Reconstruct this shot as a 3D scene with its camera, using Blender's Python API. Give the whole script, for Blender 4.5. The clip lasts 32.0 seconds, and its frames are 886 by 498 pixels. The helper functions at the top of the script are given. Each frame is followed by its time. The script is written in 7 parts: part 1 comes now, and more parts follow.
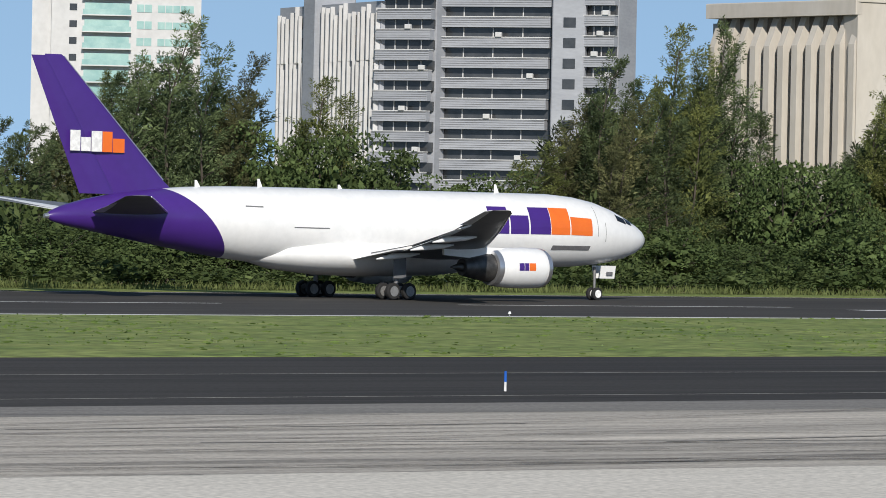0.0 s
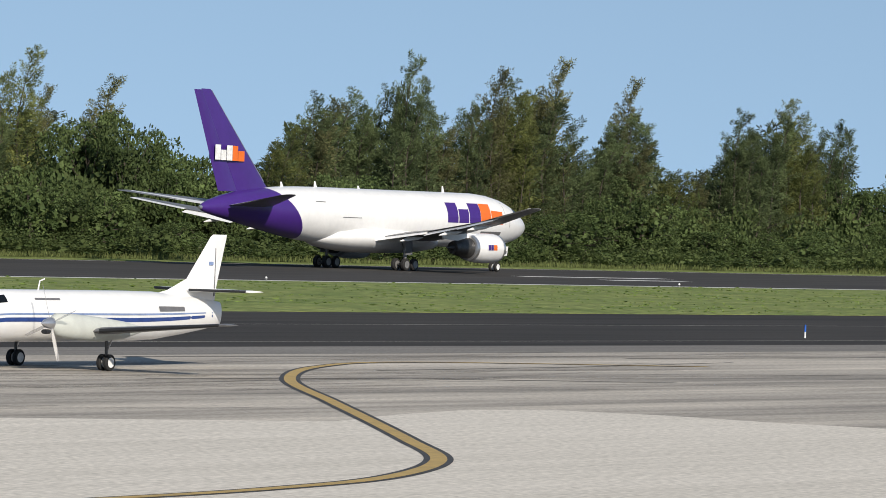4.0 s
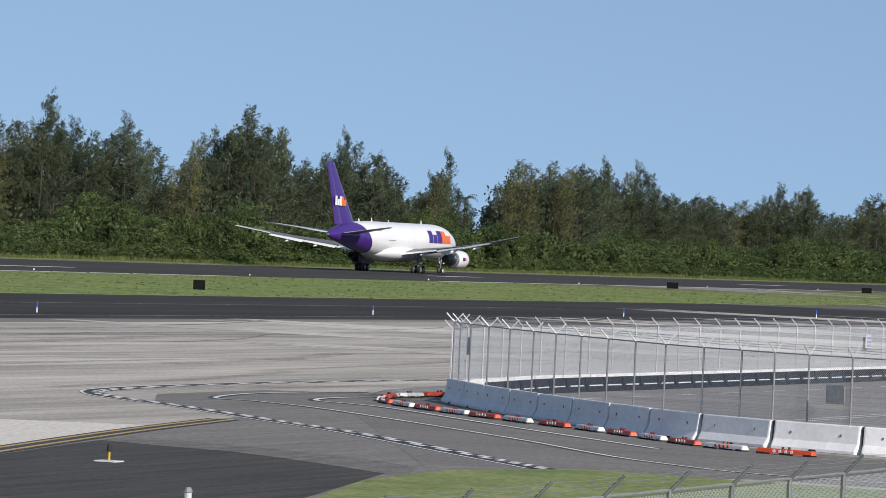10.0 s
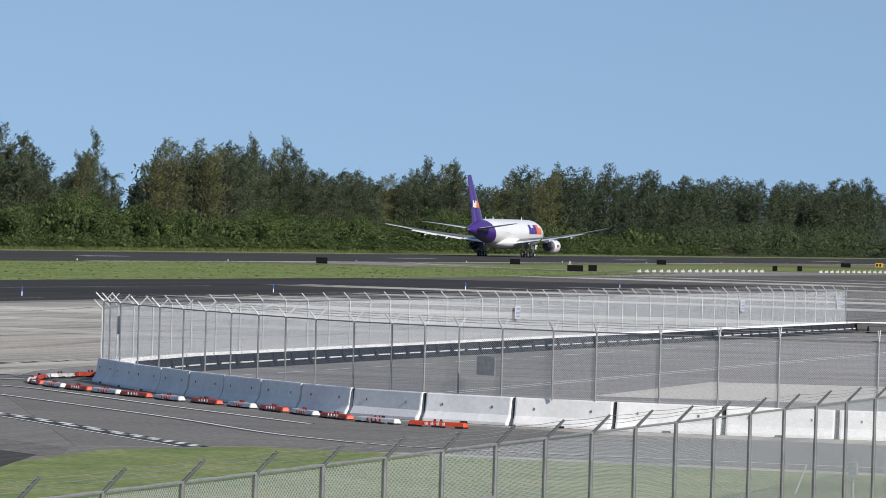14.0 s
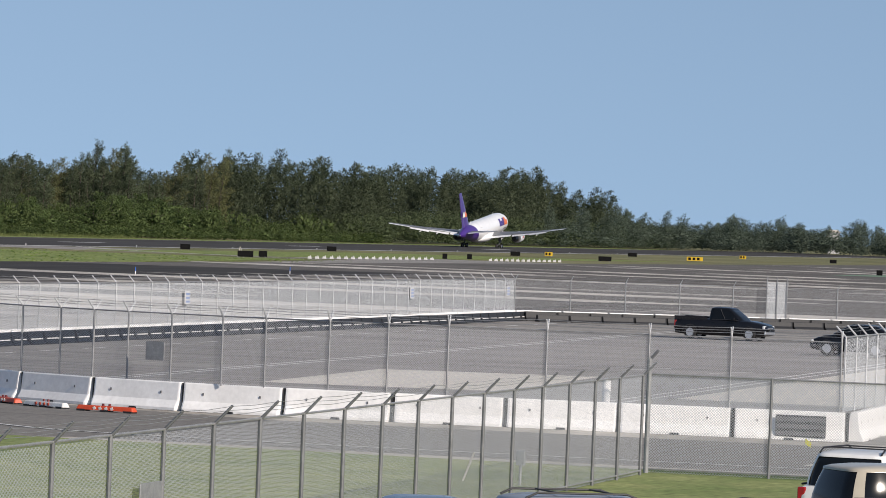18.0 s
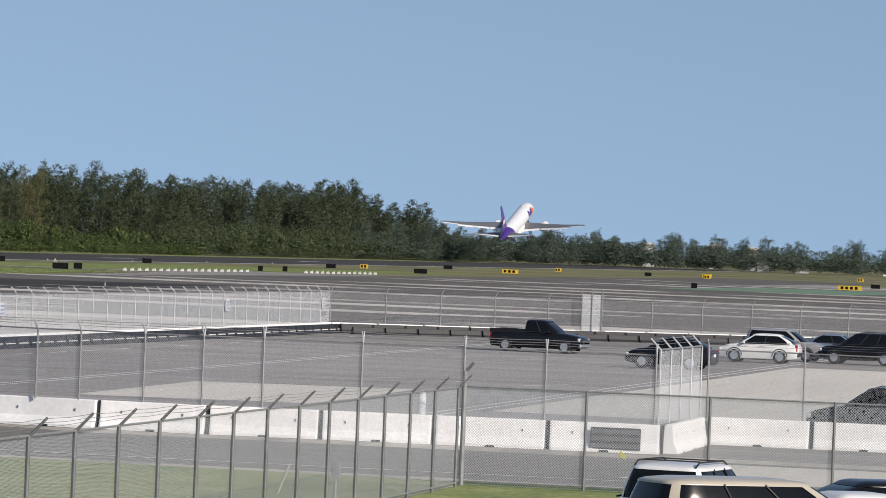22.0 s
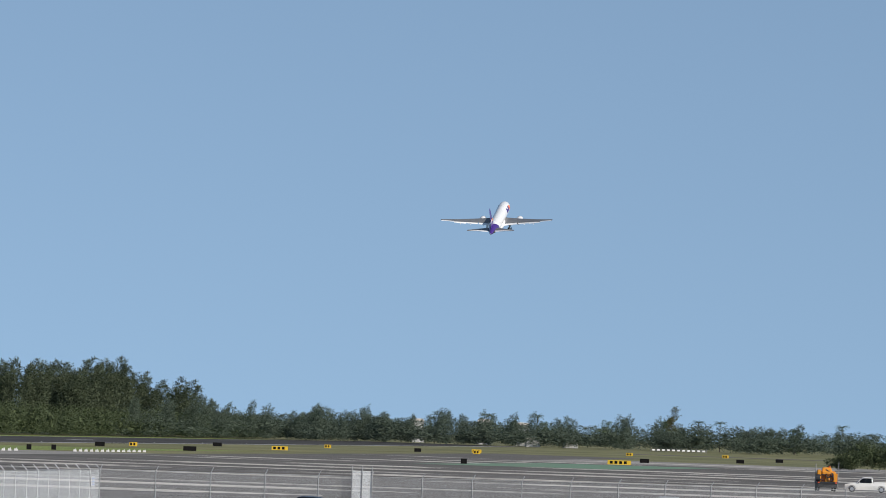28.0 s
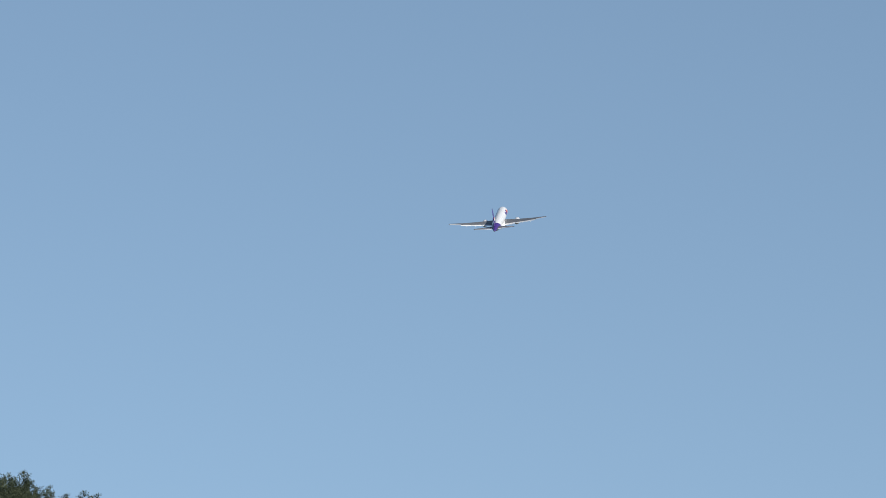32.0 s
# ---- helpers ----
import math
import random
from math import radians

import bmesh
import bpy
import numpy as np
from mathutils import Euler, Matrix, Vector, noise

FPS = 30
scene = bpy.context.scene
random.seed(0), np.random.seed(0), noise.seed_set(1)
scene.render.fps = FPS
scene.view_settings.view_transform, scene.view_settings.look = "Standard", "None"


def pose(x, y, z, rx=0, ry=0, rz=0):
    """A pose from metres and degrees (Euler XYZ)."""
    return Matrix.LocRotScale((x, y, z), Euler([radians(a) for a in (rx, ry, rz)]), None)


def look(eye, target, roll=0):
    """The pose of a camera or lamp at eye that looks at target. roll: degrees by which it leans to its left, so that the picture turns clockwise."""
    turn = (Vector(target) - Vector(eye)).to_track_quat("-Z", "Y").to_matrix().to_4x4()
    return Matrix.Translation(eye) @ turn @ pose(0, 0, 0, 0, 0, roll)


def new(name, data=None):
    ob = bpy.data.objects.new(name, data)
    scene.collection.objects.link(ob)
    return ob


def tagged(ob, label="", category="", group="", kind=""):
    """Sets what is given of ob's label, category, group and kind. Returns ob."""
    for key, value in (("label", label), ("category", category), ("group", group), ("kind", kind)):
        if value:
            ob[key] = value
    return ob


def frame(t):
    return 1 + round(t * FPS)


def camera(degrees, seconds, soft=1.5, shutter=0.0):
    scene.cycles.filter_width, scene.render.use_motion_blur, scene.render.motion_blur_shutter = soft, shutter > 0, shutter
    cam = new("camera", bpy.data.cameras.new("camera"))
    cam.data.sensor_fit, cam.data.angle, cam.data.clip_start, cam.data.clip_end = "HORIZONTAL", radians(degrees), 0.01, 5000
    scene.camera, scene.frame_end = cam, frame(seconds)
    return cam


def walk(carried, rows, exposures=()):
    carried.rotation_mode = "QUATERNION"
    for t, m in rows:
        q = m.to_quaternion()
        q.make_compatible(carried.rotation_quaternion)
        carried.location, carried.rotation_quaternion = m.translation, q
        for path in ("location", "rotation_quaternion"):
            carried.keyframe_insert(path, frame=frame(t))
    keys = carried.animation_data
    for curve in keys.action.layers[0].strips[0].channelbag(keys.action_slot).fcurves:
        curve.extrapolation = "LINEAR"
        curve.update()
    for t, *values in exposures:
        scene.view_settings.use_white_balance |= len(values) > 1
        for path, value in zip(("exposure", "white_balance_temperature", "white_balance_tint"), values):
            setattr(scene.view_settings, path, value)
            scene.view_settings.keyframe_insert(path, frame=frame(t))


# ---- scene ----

# A camera on a terrace beside an airfield turns after a departing cargo jet.
# x: away from the runway, y: along the runway in the take-off direction.
EYE = 5.756
cam = camera(10.085, 32.0, soft=0.7)
PATH = [
    (0, 51.289, -0.342, 1.19),
    (0.5, 48.760, -0.160, 1.79),
    (1, 46.393, -0.058, 1.69),
    (1.5, 44.554, -0.091, 2.23),
    (2, 42.230, -0.208, 1.65),
    (2.5, 39.878, -0.340, 1.30),
    (3, 37.676, -0.267, 1.42),
    (3.5, 36.029, -0.198, 2.00),
    (4, 34.641, -0.418, 2.06),
    (4.5, 33.843, -0.833, 2.24),
    (6.5, 29.477, -0.271, 2.98),
    (7, 28.205, -0.274, 3.18),
    (7.5, 26.993, -0.354, 3.15),
    (8, 25.858, -0.317, 3.10),
    (8.5, 24.475, -0.262, 3.08),
    (9, 23.108, -0.211, 2.93),
    (9.5, 21.862, -0.123, 2.99),
    (10, 20.560, -0.130, 2.76),
    (10.5, 19.698, -0.506, 2.18),
    (11, 19.233, -0.542, 1.59),
    (11.5, 19.069, -0.353, 1.62),
    (12, 18.613, -0.253, 1.76),
    (12.5, 18.190, -0.314, 1.48),
    (13, 17.653, -0.336, 1.55),
    (13.5, 17.076, -0.290, 1.48),
    (14, 16.545, -0.250, 1.63),
    (14.5, 15.980, -0.348, 2.16),
    (16.5, 14.297, -0.367, 2.45),
    (17, 13.814, -0.323, 2.38),
    (17.5, 13.274, -0.321, 2.34),
    (18, 12.782, -0.283, 2.24),
    (18.5, 12.671, -0.251, 2.21),
    (19, 12.340, -0.306, 2.35),
    (19.5, 11.980, -0.336, 2.53),
    (20, 11.640, -0.421, 2.56),
    (20.5, 11.240, -0.542, 2.45),
    (21, 11.069, -0.414, 2.25),
    (21.5, 10.922, -0.216, 2.25),
    (22, 10.685, -0.059, 2.33),
    (22.5, 10.389, 0.056, 2.52),
    (23, 9.987, 0.263, 2.48),
    (23.5, 9.621, 0.403, 2.11),
    (24, 9.398, 0.561, 2.17),
    (24.5, 9.290, 0.726, 1.90),
    (25, 9.126, 0.936, 2.10),
    (25.5, 8.937, 1.153, 2.05),
    (27.5, 8.215, 1.782, 2.04),
    (28, 8.126, 2.050, 1.95),
    (28.5, 7.954, 2.234, 2.06),
    (29, 7.759, 2.356, 1.92),
    (29.5, 7.593, 2.431, 1.85),
    (30, 7.416, 2.513, 1.98),
    (30.5, 7.273, 2.705, 2.31),
    (31, 7.215, 2.967, 2.34),
    (31.5, 7.113, 3.115, 1.38),
    (32, 7.044, 3.353, 1.47),
]
walk(cam, [(t, pose(0, 0, EYE, 90 + p, 0, a) @ pose(0, 0, 0, 0, 0, r)) for t, a, p, r in PATH],
     exposures=[(0, -0.08, 6500, 10), (1, 0.14, 6550, 10), (2, 0.1, 6600, 10), (3, 0.02, 6850, 11), (4.5, 0.0, 6800, 11), (9, 0.0, 6550, 14), (12, 0.0, 6400, 11), (14, 0.0, 6450, 12), (18, 0.0, 6800, 15), (25, -0.03, 6800, 15), (28, 0.0, 6550, 11), (32, 0.0, 6500, 10)])

# ---- light ----
SUN = Vector((0.745, -0.475, 0.468)).normalized()
sun = new("sun", bpy.data.lights.new("sun", "SUN"))
sun.data.energy, sun.data.angle, sun.data.color = 5.0, radians(0.55), (1.0, 0.94, 0.84)
sun.matrix_world = look(SUN * 50, (0, 0, 0))
world = bpy.data.worlds.new("sky")
scene.world = world
world.use_nodes = True
wn, wl = world.node_tree.nodes, world.node_tree.links
sky = wn.new("ShaderNodeTexSky")
sky.sky_type, sky.sun_disc = "NISHITA", False
sky.sun_elevation, sky.sun_rotation = radians(27.9), math.atan2(SUN.x, SUN.y)
sky.air_density, sky.dust_density, sky.ozone_density = 1.0, 0.1, 3.0
# The clear trade-wind air shows the deeper blue of higher sky down to the horizon.
co, lift_, tint = wn.new("ShaderNodeTexCoord"), wn.new("ShaderNodeVectorMath"), wn.new("ShaderNodeMix")
lift_.operation, lift_.inputs[1].default_value = "ADD", (0, 0, 0.30)
wl.new(co.outputs["Generated"], lift_.inputs[0]), wl.new(lift_.outputs[0], sky.inputs["Vector"])
tint.data_type, tint.blend_type, tint.inputs["Factor"].default_value = "RGBA", "MULTIPLY", 1.0
tint.inputs["B"].default_value = (1.02, 0.93, 0.79, 1)
wl.new(sky.outputs[0], tint.inputs["A"]), wl.new(tint.outputs["Result"], wn["Background"].inputs["Color"])
wn["Background"].inputs["Strength"].default_value = 0.188


# ---- materials ----
def mat(name, colour, rough=0.6, metal=0.0, colour2=None, scale=3.0, stretch=(1, 1, 1), fine=40.0, amount=0.25,
        bump=0.0, coat=0.0, rand=0.0, island=0.0, spec=0.5):
    """A surface whose colour wanders at a coarse and a fine scale, with optional relief."""
    m = bpy.data.materials.new(name)
    m.use_nodes = True
    n, l = m.node_tree.nodes, m.node_tree.links
    b = n["Principled BSDF"]
    b.inputs["Roughness"].default_value, b.inputs["Metallic"].default_value = rough, metal
    b.inputs["Coat Weight"].default_value = coat
    b.inputs["Specular IOR Level"].default_value = spec
    c2 = colour2 or tuple(c * 0.72 for c in colour)
    geo = n.new("ShaderNodeNewGeometry")
    mp = n.new("ShaderNodeMapping")
    mp.inputs["Scale"].default_value = stretch
    l.new(geo.outputs["Position"], mp.inputs["Vector"])
    a, f = n.new("ShaderNodeTexNoise"), n.new("ShaderNodeTexNoise")
    a.inputs["Scale"].default_value, a.inputs["Detail"].default_value, a.inputs["Roughness"].default_value = scale, 6, 0.62
    f.inputs["Scale"].default_value, f.inputs["Detail"].default_value = fine, 4
    l.new(mp.outputs[0], a.inputs["Vector"]), l.new(mp.outputs[0], f.inputs["Vector"])
    ramp = n.new("ShaderNodeValToRGB")
    ramp.color_ramp.elements[0].position, ramp.color_ramp.elements[1].position = 0.36, 0.66
    ramp.color_ramp.elements[0].color, ramp.color_ramp.elements[1].color = (*c2, 1), (*colour, 1)
    l.new(a.outputs["Fac"], ramp.inputs[0])
    hsv = n.new("ShaderNodeHueSaturation")
    l.new(ramp.outputs[0], hsv.inputs["Color"])
    val = n.new("ShaderNodeMapRange")
    val.inputs["From Min"].default_value, val.inputs["From Max"].default_value = 0.25, 0.75
    val.inputs["To Min"].default_value, val.inputs["To Max"].default_value = 1 - amount, 1 + amount
    l.new(f.outputs["Fac"], val.inputs["Value"])
    out = val.outputs[0]
    for source, size in (("o", rand), ("g", island)):
        if size:
            info = n.new("ShaderNodeObjectInfo") if source == "o" else geo
            r = n.new("ShaderNodeMapRange")
            r.inputs["To Min"].default_value, r.inputs["To Max"].default_value = 1 - size, 1 + size
            l.new(info.outputs["Random" if source == "o" else "Random Per Island"], r.inputs["Value"])
            mul = n.new("ShaderNodeMath")
            mul.operation = "MULTIPLY"
            l.new(out, mul.inputs[0]), l.new(r.outputs[0], mul.inputs[1])
            out = mul.outputs[0]
    l.new(out, hsv.inputs["Value"])
    l.new(hsv.outputs[0], b.inputs["Base Color"])
    if bump:
        bp = n.new("ShaderNodeBump")
        bp.inputs["Strength"].default_value, bp.inputs["Distance"].default_value = bump, 0.02
        l.new(f.outputs["Fac"], bp.inputs["Height"]), l.new(bp.outputs[0], b.inputs["Normal"])
    return m


def leafy(name, c1, c2, trans=0.25, scale=0.35, rand=0.25):
    # Strong tone noise: leaf variation plus painted lit tufts and shaded gaps.
    m = mat(name, c1, 0.75, colour2=c2, scale=scale, fine=1.1, amount=0.42, rand=rand, island=0.14, spec=0.2)
    n, l = m.node_tree.nodes, m.node_tree.links
    b = n["Principled BSDF"]
    t, mix = n.new("ShaderNodeBsdfTranslucent"), n.new("ShaderNodeMixShader")
    hsv = next(x for x in n if x.type == "HUE_SAT")
    l.new(hsv.outputs[0], t.inputs["Color"])
    mix.inputs[0].default_value = trans
    l.new(b.outputs[0], mix.inputs[1]), l.new(t.outputs[0], mix.inputs[2])
    l.new(mix.outputs[0], n["Material Output"].inputs["Surface"])
    return m


def mesh_wire(name, colour, pitch, wire):
    """Woven wire: two sets of slanting wires with open holes between them, laid out in metres by the UV map."""
    m = bpy.data.materials.new(name)
    m.use_nodes = True
    n, l = m.node_tree.nodes, m.node_tree.links
    b = n["Principled BSDF"]
    b.inputs["Base Color"].default_value, b.inputs["Metallic"].default_value = (*colour, 1), 0.1
    b.inputs["Roughness"].default_value = 0.5
    uv, sep = n.new("ShaderNodeUVMap"), n.new("ShaderNodeSeparateXYZ")
    l.new(uv.outputs[0], sep.inputs[0])
    hits = []
    for op in ("ADD", "SUBTRACT"):
        s, d, fr, lt = (n.new("ShaderNodeMath") for _ in range(4))
        s.operation, d.operation, fr.operation, lt.operation = op, "DIVIDE", "FRACT", "LESS_THAN"
        l.new(sep.outputs[0], s.inputs[0]), l.new(sep.outputs[1], s.inputs[1])
        l.new(s.outputs[0], d.inputs[0]), l.new(d.outputs[0], fr.inputs[0]), l.new(fr.outputs[0], lt.inputs[0])
        d.inputs[1].default_value, lt.inputs[1].default_value = pitch, wire
        hits.append(lt)
    mx = n.new("ShaderNodeMath")
    mx.operation = "MAXIMUM"
    l.new(hits[0].outputs[0], mx.inputs[0]), l.new(hits[1].outputs[0], mx.inputs[1])
    tr, mix = n.new("ShaderNodeBsdfTransparent"), n.new("ShaderNodeMixShader")
    l.new(mx.outputs[0], mix.inputs[0]), l.new(tr.outputs[0], mix.inputs[1]), l.new(b.outputs[0], mix.inputs[2])
    l.new(mix.outputs[0], n["Material Output"].inputs["Surface"])
    return m


def pave(name, light, dark, along=(1, 0), patch=(9.0, 60.0), streak=(0.8, 34.0), fine=(0.18, 7.0), contrast=1.0):
    """Worn pavement: broad patches, long tyre streaks and fine scuffs that run along one direction, and a grain."""
    m = mat(name, light, 0.88, colour2=dark, fine=5.0, amount=0.28, spec=0.12)
    n, l = m.node_tree.nodes, m.node_tree.links
    ramp = next(x for x in n if x.type == "VALTORGB")
    geo = next(x for x in n if x.type == "NEW_GEOMETRY")
    ramp.color_ramp.elements[0].position, ramp.color_ramp.elements[1].position = 0.5 - 0.15 / contrast, 0.5 + 0.15 / contrast
    total = None
    for (w, ln), weight in ((patch, 0.30), (streak, 0.42), (fine, 0.28)):
        mp, nz, mul = n.new("ShaderNodeMapping"), n.new("ShaderNodeTexNoise"), n.new("ShaderNodeMath")
        mp.inputs["Scale"].default_value = (1 / w, 1 / ln, 1) if along[0] else (1 / ln, 1 / w, 1)
        mp.inputs["Location"].default_value = (w * 3.1, ln * 0.7, 0)
        nz.inputs["Scale"].default_value, nz.inputs["Detail"].default_value, nz.inputs["Roughness"].default_value = 1.0, 4, 0.6
        mul.operation = "MULTIPLY_ADD"
        mul.inputs[1].default_value = weight
        l.new(geo.outputs["Position"], mp.inputs["Vector"]), l.new(mp.outputs[0], nz.inputs["Vector"]), l.new(nz.outputs["Fac"], mul.inputs[0])
        if total:
            l.new(total, mul.inputs[2])
        else:
            mul.inputs[2].default_value = 0.0
        total = mul.outputs[0]
    l.new(total, ramp.inputs[0])
    return m


RUNWAY = pave("runway asphalt", (0.074, 0.069, 0.064), (0.042, 0.040, 0.038), streak=(4, 120), fine=(1.0, 40), contrast=1.3)
TAXI = pave("taxiway asphalt", (0.066, 0.061, 0.056), (0.030, 0.028, 0.027), streak=(3.5, 100), fine=(0.8, 30), contrast=1.4)
APRON = pave("worn apron concrete", (0.60, 0.55, 0.48), (0.25, 0.232, 0.208), patch=(10, 90), streak=(3.4, 60), fine=(1.1, 20), contrast=1.35)
LIGHTCON = pave("pale new concrete", (0.70, 0.655, 0.585), (0.55, 0.515, 0.455))
DARKASP = pave("dark asphalt", (0.105, 0.099, 0.092), (0.047, 0.045, 0.042), streak=(0.5, 12), contrast=1.2)
LOTASP = pave("grey parking asphalt", (0.37, 0.35, 0.322), (0.165, 0.156, 0.146), along=(0, 1), patch=(5, 22), streak=(0.7, 12), contrast=1.7)
MIDASP = pave("faded asphalt", (0.26, 0.246, 0.227), (0.145, 0.138, 0.129), streak=(0.5, 14))
ROADASP = pave("service road asphalt", (0.25, 0.236, 0.217), (0.14, 0.133, 0.124), along=(0, 1), patch=(4, 20), streak=(0.5, 10))
FARAPRON = pave("far apron asphalt", (0.19, 0.176, 0.16), (0.062, 0.057, 0.052), along=(0, 1), patch=(9, 70), streak=(2.5, 30), contrast=1.5)

GRASS = mat("mown grass", (0.235, 0.265, 0.085), 0.9, colour2=(0.125, 0.175, 0.045), scale=0.22, stretch=(1, 0.5, 1), fine=1.6, amount=0.7, spec=0.2)
DRYGRASS = mat("dry lawn grass", (0.265, 0.285, 0.115), 0.9, colour2=(0.15, 0.20, 0.065), scale=0.35, fine=4.0, amount=0.4, spec=0.2)
FIELD = mat("airfield grass", (0.21, 0.195, 0.095), 0.9, colour2=(0.12, 0.125, 0.055), scale=0.03, stretch=(1, 0.4, 1), fine=1.5, amount=0.3, spec=0.2)
STRIPCON = mat("weathered pale concrete", (0.66, 0.61, 0.54), 0.88, colour2=(0.38, 0.35, 0.31), scale=0.15, stretch=(0.4, 0.4, 1), fine=1.2, amount=0.16)
GREENP = mat("green painted pavement", (0.10, 0.22, 0.13), 0.8, colour2=(0.14, 0.2, 0.13), scale=0.05, fine=0.5)
WHITEP = mat("white road paint", (0.80, 0.79, 0.76), 0.7, colour2=(0.62, 0.61, 0.58), scale=0.8, fine=6.0, amount=0.15)
YELLOWP = mat("yellow road paint", (0.50, 0.34, 0.11), 0.7, colour2=(0.4, 0.28, 0.1), scale=0.8, fine=6.0, amount=0.15)
BLACKP = mat("black road paint", (0.035, 0.034, 0.034), 0.75, colour2=(0.06, 0.058, 0.055), scale=0.8, fine=6.0)
STAIN = mat("tyre rubber marks", (0.10, 0.096, 0.09), 0.85, colour2=(0.18, 0.17, 0.15), scale=0.3, fine=3.0)
JETWHITE = mat("white aircraft paint", (0.80, 0.80, 0.80), 0.28, colour2=(0.74, 0.745, 0.75), scale=0.25, fine=2.0, amount=0.03, coat=0.3)
PURPLE = mat("purple aircraft paint", (0.058, 0.021, 0.195), 0.3, colour2=(0.051, 0.018, 0.175), scale=0.3, fine=2.0, amount=0.05, coat=0.3)
DEEPP = mat("purple lettering", (0.055, 0.02, 0.2), 0.35, colour2=(0.05, 0.018, 0.18), scale=1.0, amount=0.03)
ORANGE = mat("orange lettering", (0.75, 0.16, 0.02), 0.35, colour2=(0.7, 0.14, 0.02), scale=1.0, amount=0.03)
LETTERW = mat("white lettering", (0.85, 0.85, 0.85), 0.35, amount=0.02)
GREYTXT = mat("grey lettering", (0.16, 0.16, 0.17), 0.4, amount=0.03)
WINGGREY = mat("grey wing skin", (0.15, 0.153, 0.162), 0.5, colour2=(0.12, 0.123, 0.13), scale=0.6, fine=3.0, amount=0.08, coat=0.1)
ALU = mat("bare aluminium", (0.7, 0.7, 0.72), 0.28, 0.85, colour2=(0.58, 0.58, 0.6), scale=0.8, amount=0.1)
DARKMET = mat("dark engine metal", (0.12, 0.115, 0.11), 0.45, 0.7, colour2=(0.07, 0.068, 0.066), scale=2.0)
RUBBER = mat("black tyre rubber", (0.018, 0.018, 0.019), 0.85, amount=0.2)
GLASS = mat("dark tinted glass", (0.006, 0.007, 0.008), 0.08, amount=0.02, spec=0.35)
NACELLE = mat("pale grey engine paint", (0.56, 0.59, 0.55), 0.35, colour2=(0.48, 0.5, 0.47), scale=1.5, amount=0.06)
STRUT = mat("grey painted strut", (0.24, 0.24, 0.245), 0.45, 0.2, amount=0.15)
BLADE = mat("pale worn propeller blade", (0.40, 0.40, 0.41), 0.4, 0.2, amount=0.1)
# The blades whirl too fast to be seen whole: they stay half see-through.
bn, bl = BLADE.node_tree.nodes, BLADE.node_tree.links
clear, half_ = bn.new("ShaderNodeBsdfTransparent"), bn.new("ShaderNodeMixShader")
half_.inputs[0].default_value = 0.28
bl.new(clear.outputs[0], half_.inputs[1]), bl.new(bn["Principled BSDF"].outputs[0], half_.inputs[2])
bl.new(half_.outputs[0], bn["Material Output"].inputs["Surface"])
HUB = mat("grey wheel hub", (0.3, 0.3, 0.3), 0.4, 0.4, amount=0.1)
BLUEST = mat("blue cheatline", (0.03, 0.07, 0.26), 0.35, amount=0.03)
PALEBLUE = mat("pale blue cheatline", (0.22, 0.3, 0.5), 0.35, amount=0.03)
RUBBERT = mat("thin tyre rubber film", (0.115, 0.107, 0.10), 0.85, colour2=(0.16, 0.15, 0.138), scale=0.3, fine=3.0, spec=0.15)
# The film is worn through in streaks, so that the concrete shows between.
fn, fl = RUBBERT.node_tree.nodes, RUBBERT.node_tree.links
worn, bare, film = fn.new("ShaderNodeMapRange"), fn.new("ShaderNodeBsdfTransparent"), fn.new("ShaderNodeMixShader")
worn.inputs["From Min"].default_value, worn.inputs["From Max"].default_value, worn.inputs["To Max"].default_value = 0.38, 0.85, 0.55
streaky, stretch_ = fn.new("ShaderNodeTexNoise"), fn.new("ShaderNodeMapping")
stretch_.inputs["Scale"].default_value = (2.2, 0.09, 1)
fl.new(next(x for x in fn if x.type == "NEW_GEOMETRY").outputs["Position"], stretch_.inputs["Vector"]), fl.new(stretch_.outputs[0], streaky.inputs["Vector"])
fl.new(streaky.outputs["Fac"], worn.inputs["Value"]), fl.new(worn.outputs[0], film.inputs[0])
fl.new(bare.outputs[0], film.inputs[1]), fl.new(fn["Principled BSDF"].outputs[0], film.inputs[2])
fl.new(film.outputs[0], fn["Material Output"].inputs["Surface"])
CONCB = mat("white painted concrete barrier", (0.85, 0.845, 0.835), 0.8, colour2=(0.74, 0.735, 0.725), scale=0.9, fine=7.0, amount=0.07, bump=0.2, rand=0.05)
ORANGEB = mat("orange plastic barricade", (0.62, 0.07, 0.02), 0.5, colour2=(0.5, 0.06, 0.02), scale=3, amount=0.15)
WHITEB = mat("white plastic barricade", (0.75, 0.74, 0.71), 0.5, colour2=(0.55, 0.54, 0.52), scale=3, amount=0.15)
BLACKB = mat("black plastic barrier", (0.018, 0.019, 0.022), 0.6, amount=0.2)
GALV = mat("galvanised steel", (0.33, 0.335, 0.34), 0.5, 0.4, colour2=(0.25, 0.255, 0.26), scale=5, amount=0.12)
# Paler copy of the steel: sun on fence arms and posts is in its colour.
GALVL = mat("sunlit galvanised steel", (0.62, 0.63, 0.64), 0.45, 0.2, amount=0.1)
GALVD = mat("darker galvanised steel", (0.21, 0.215, 0.22), 0.55, 0.3, amount=0.15)
WIRE = mesh_wire("chain link wire", (0.40, 0.42, 0.45), 0.07, 0.15)
WIREFORE = mesh_wire("coarse chain link wire", (0.40, 0.425, 0.46), 0.066, 0.2)
WIRETHIN = mesh_wire("thin chain link wire", (0.40, 0.42, 0.45), 0.07, 0.075)
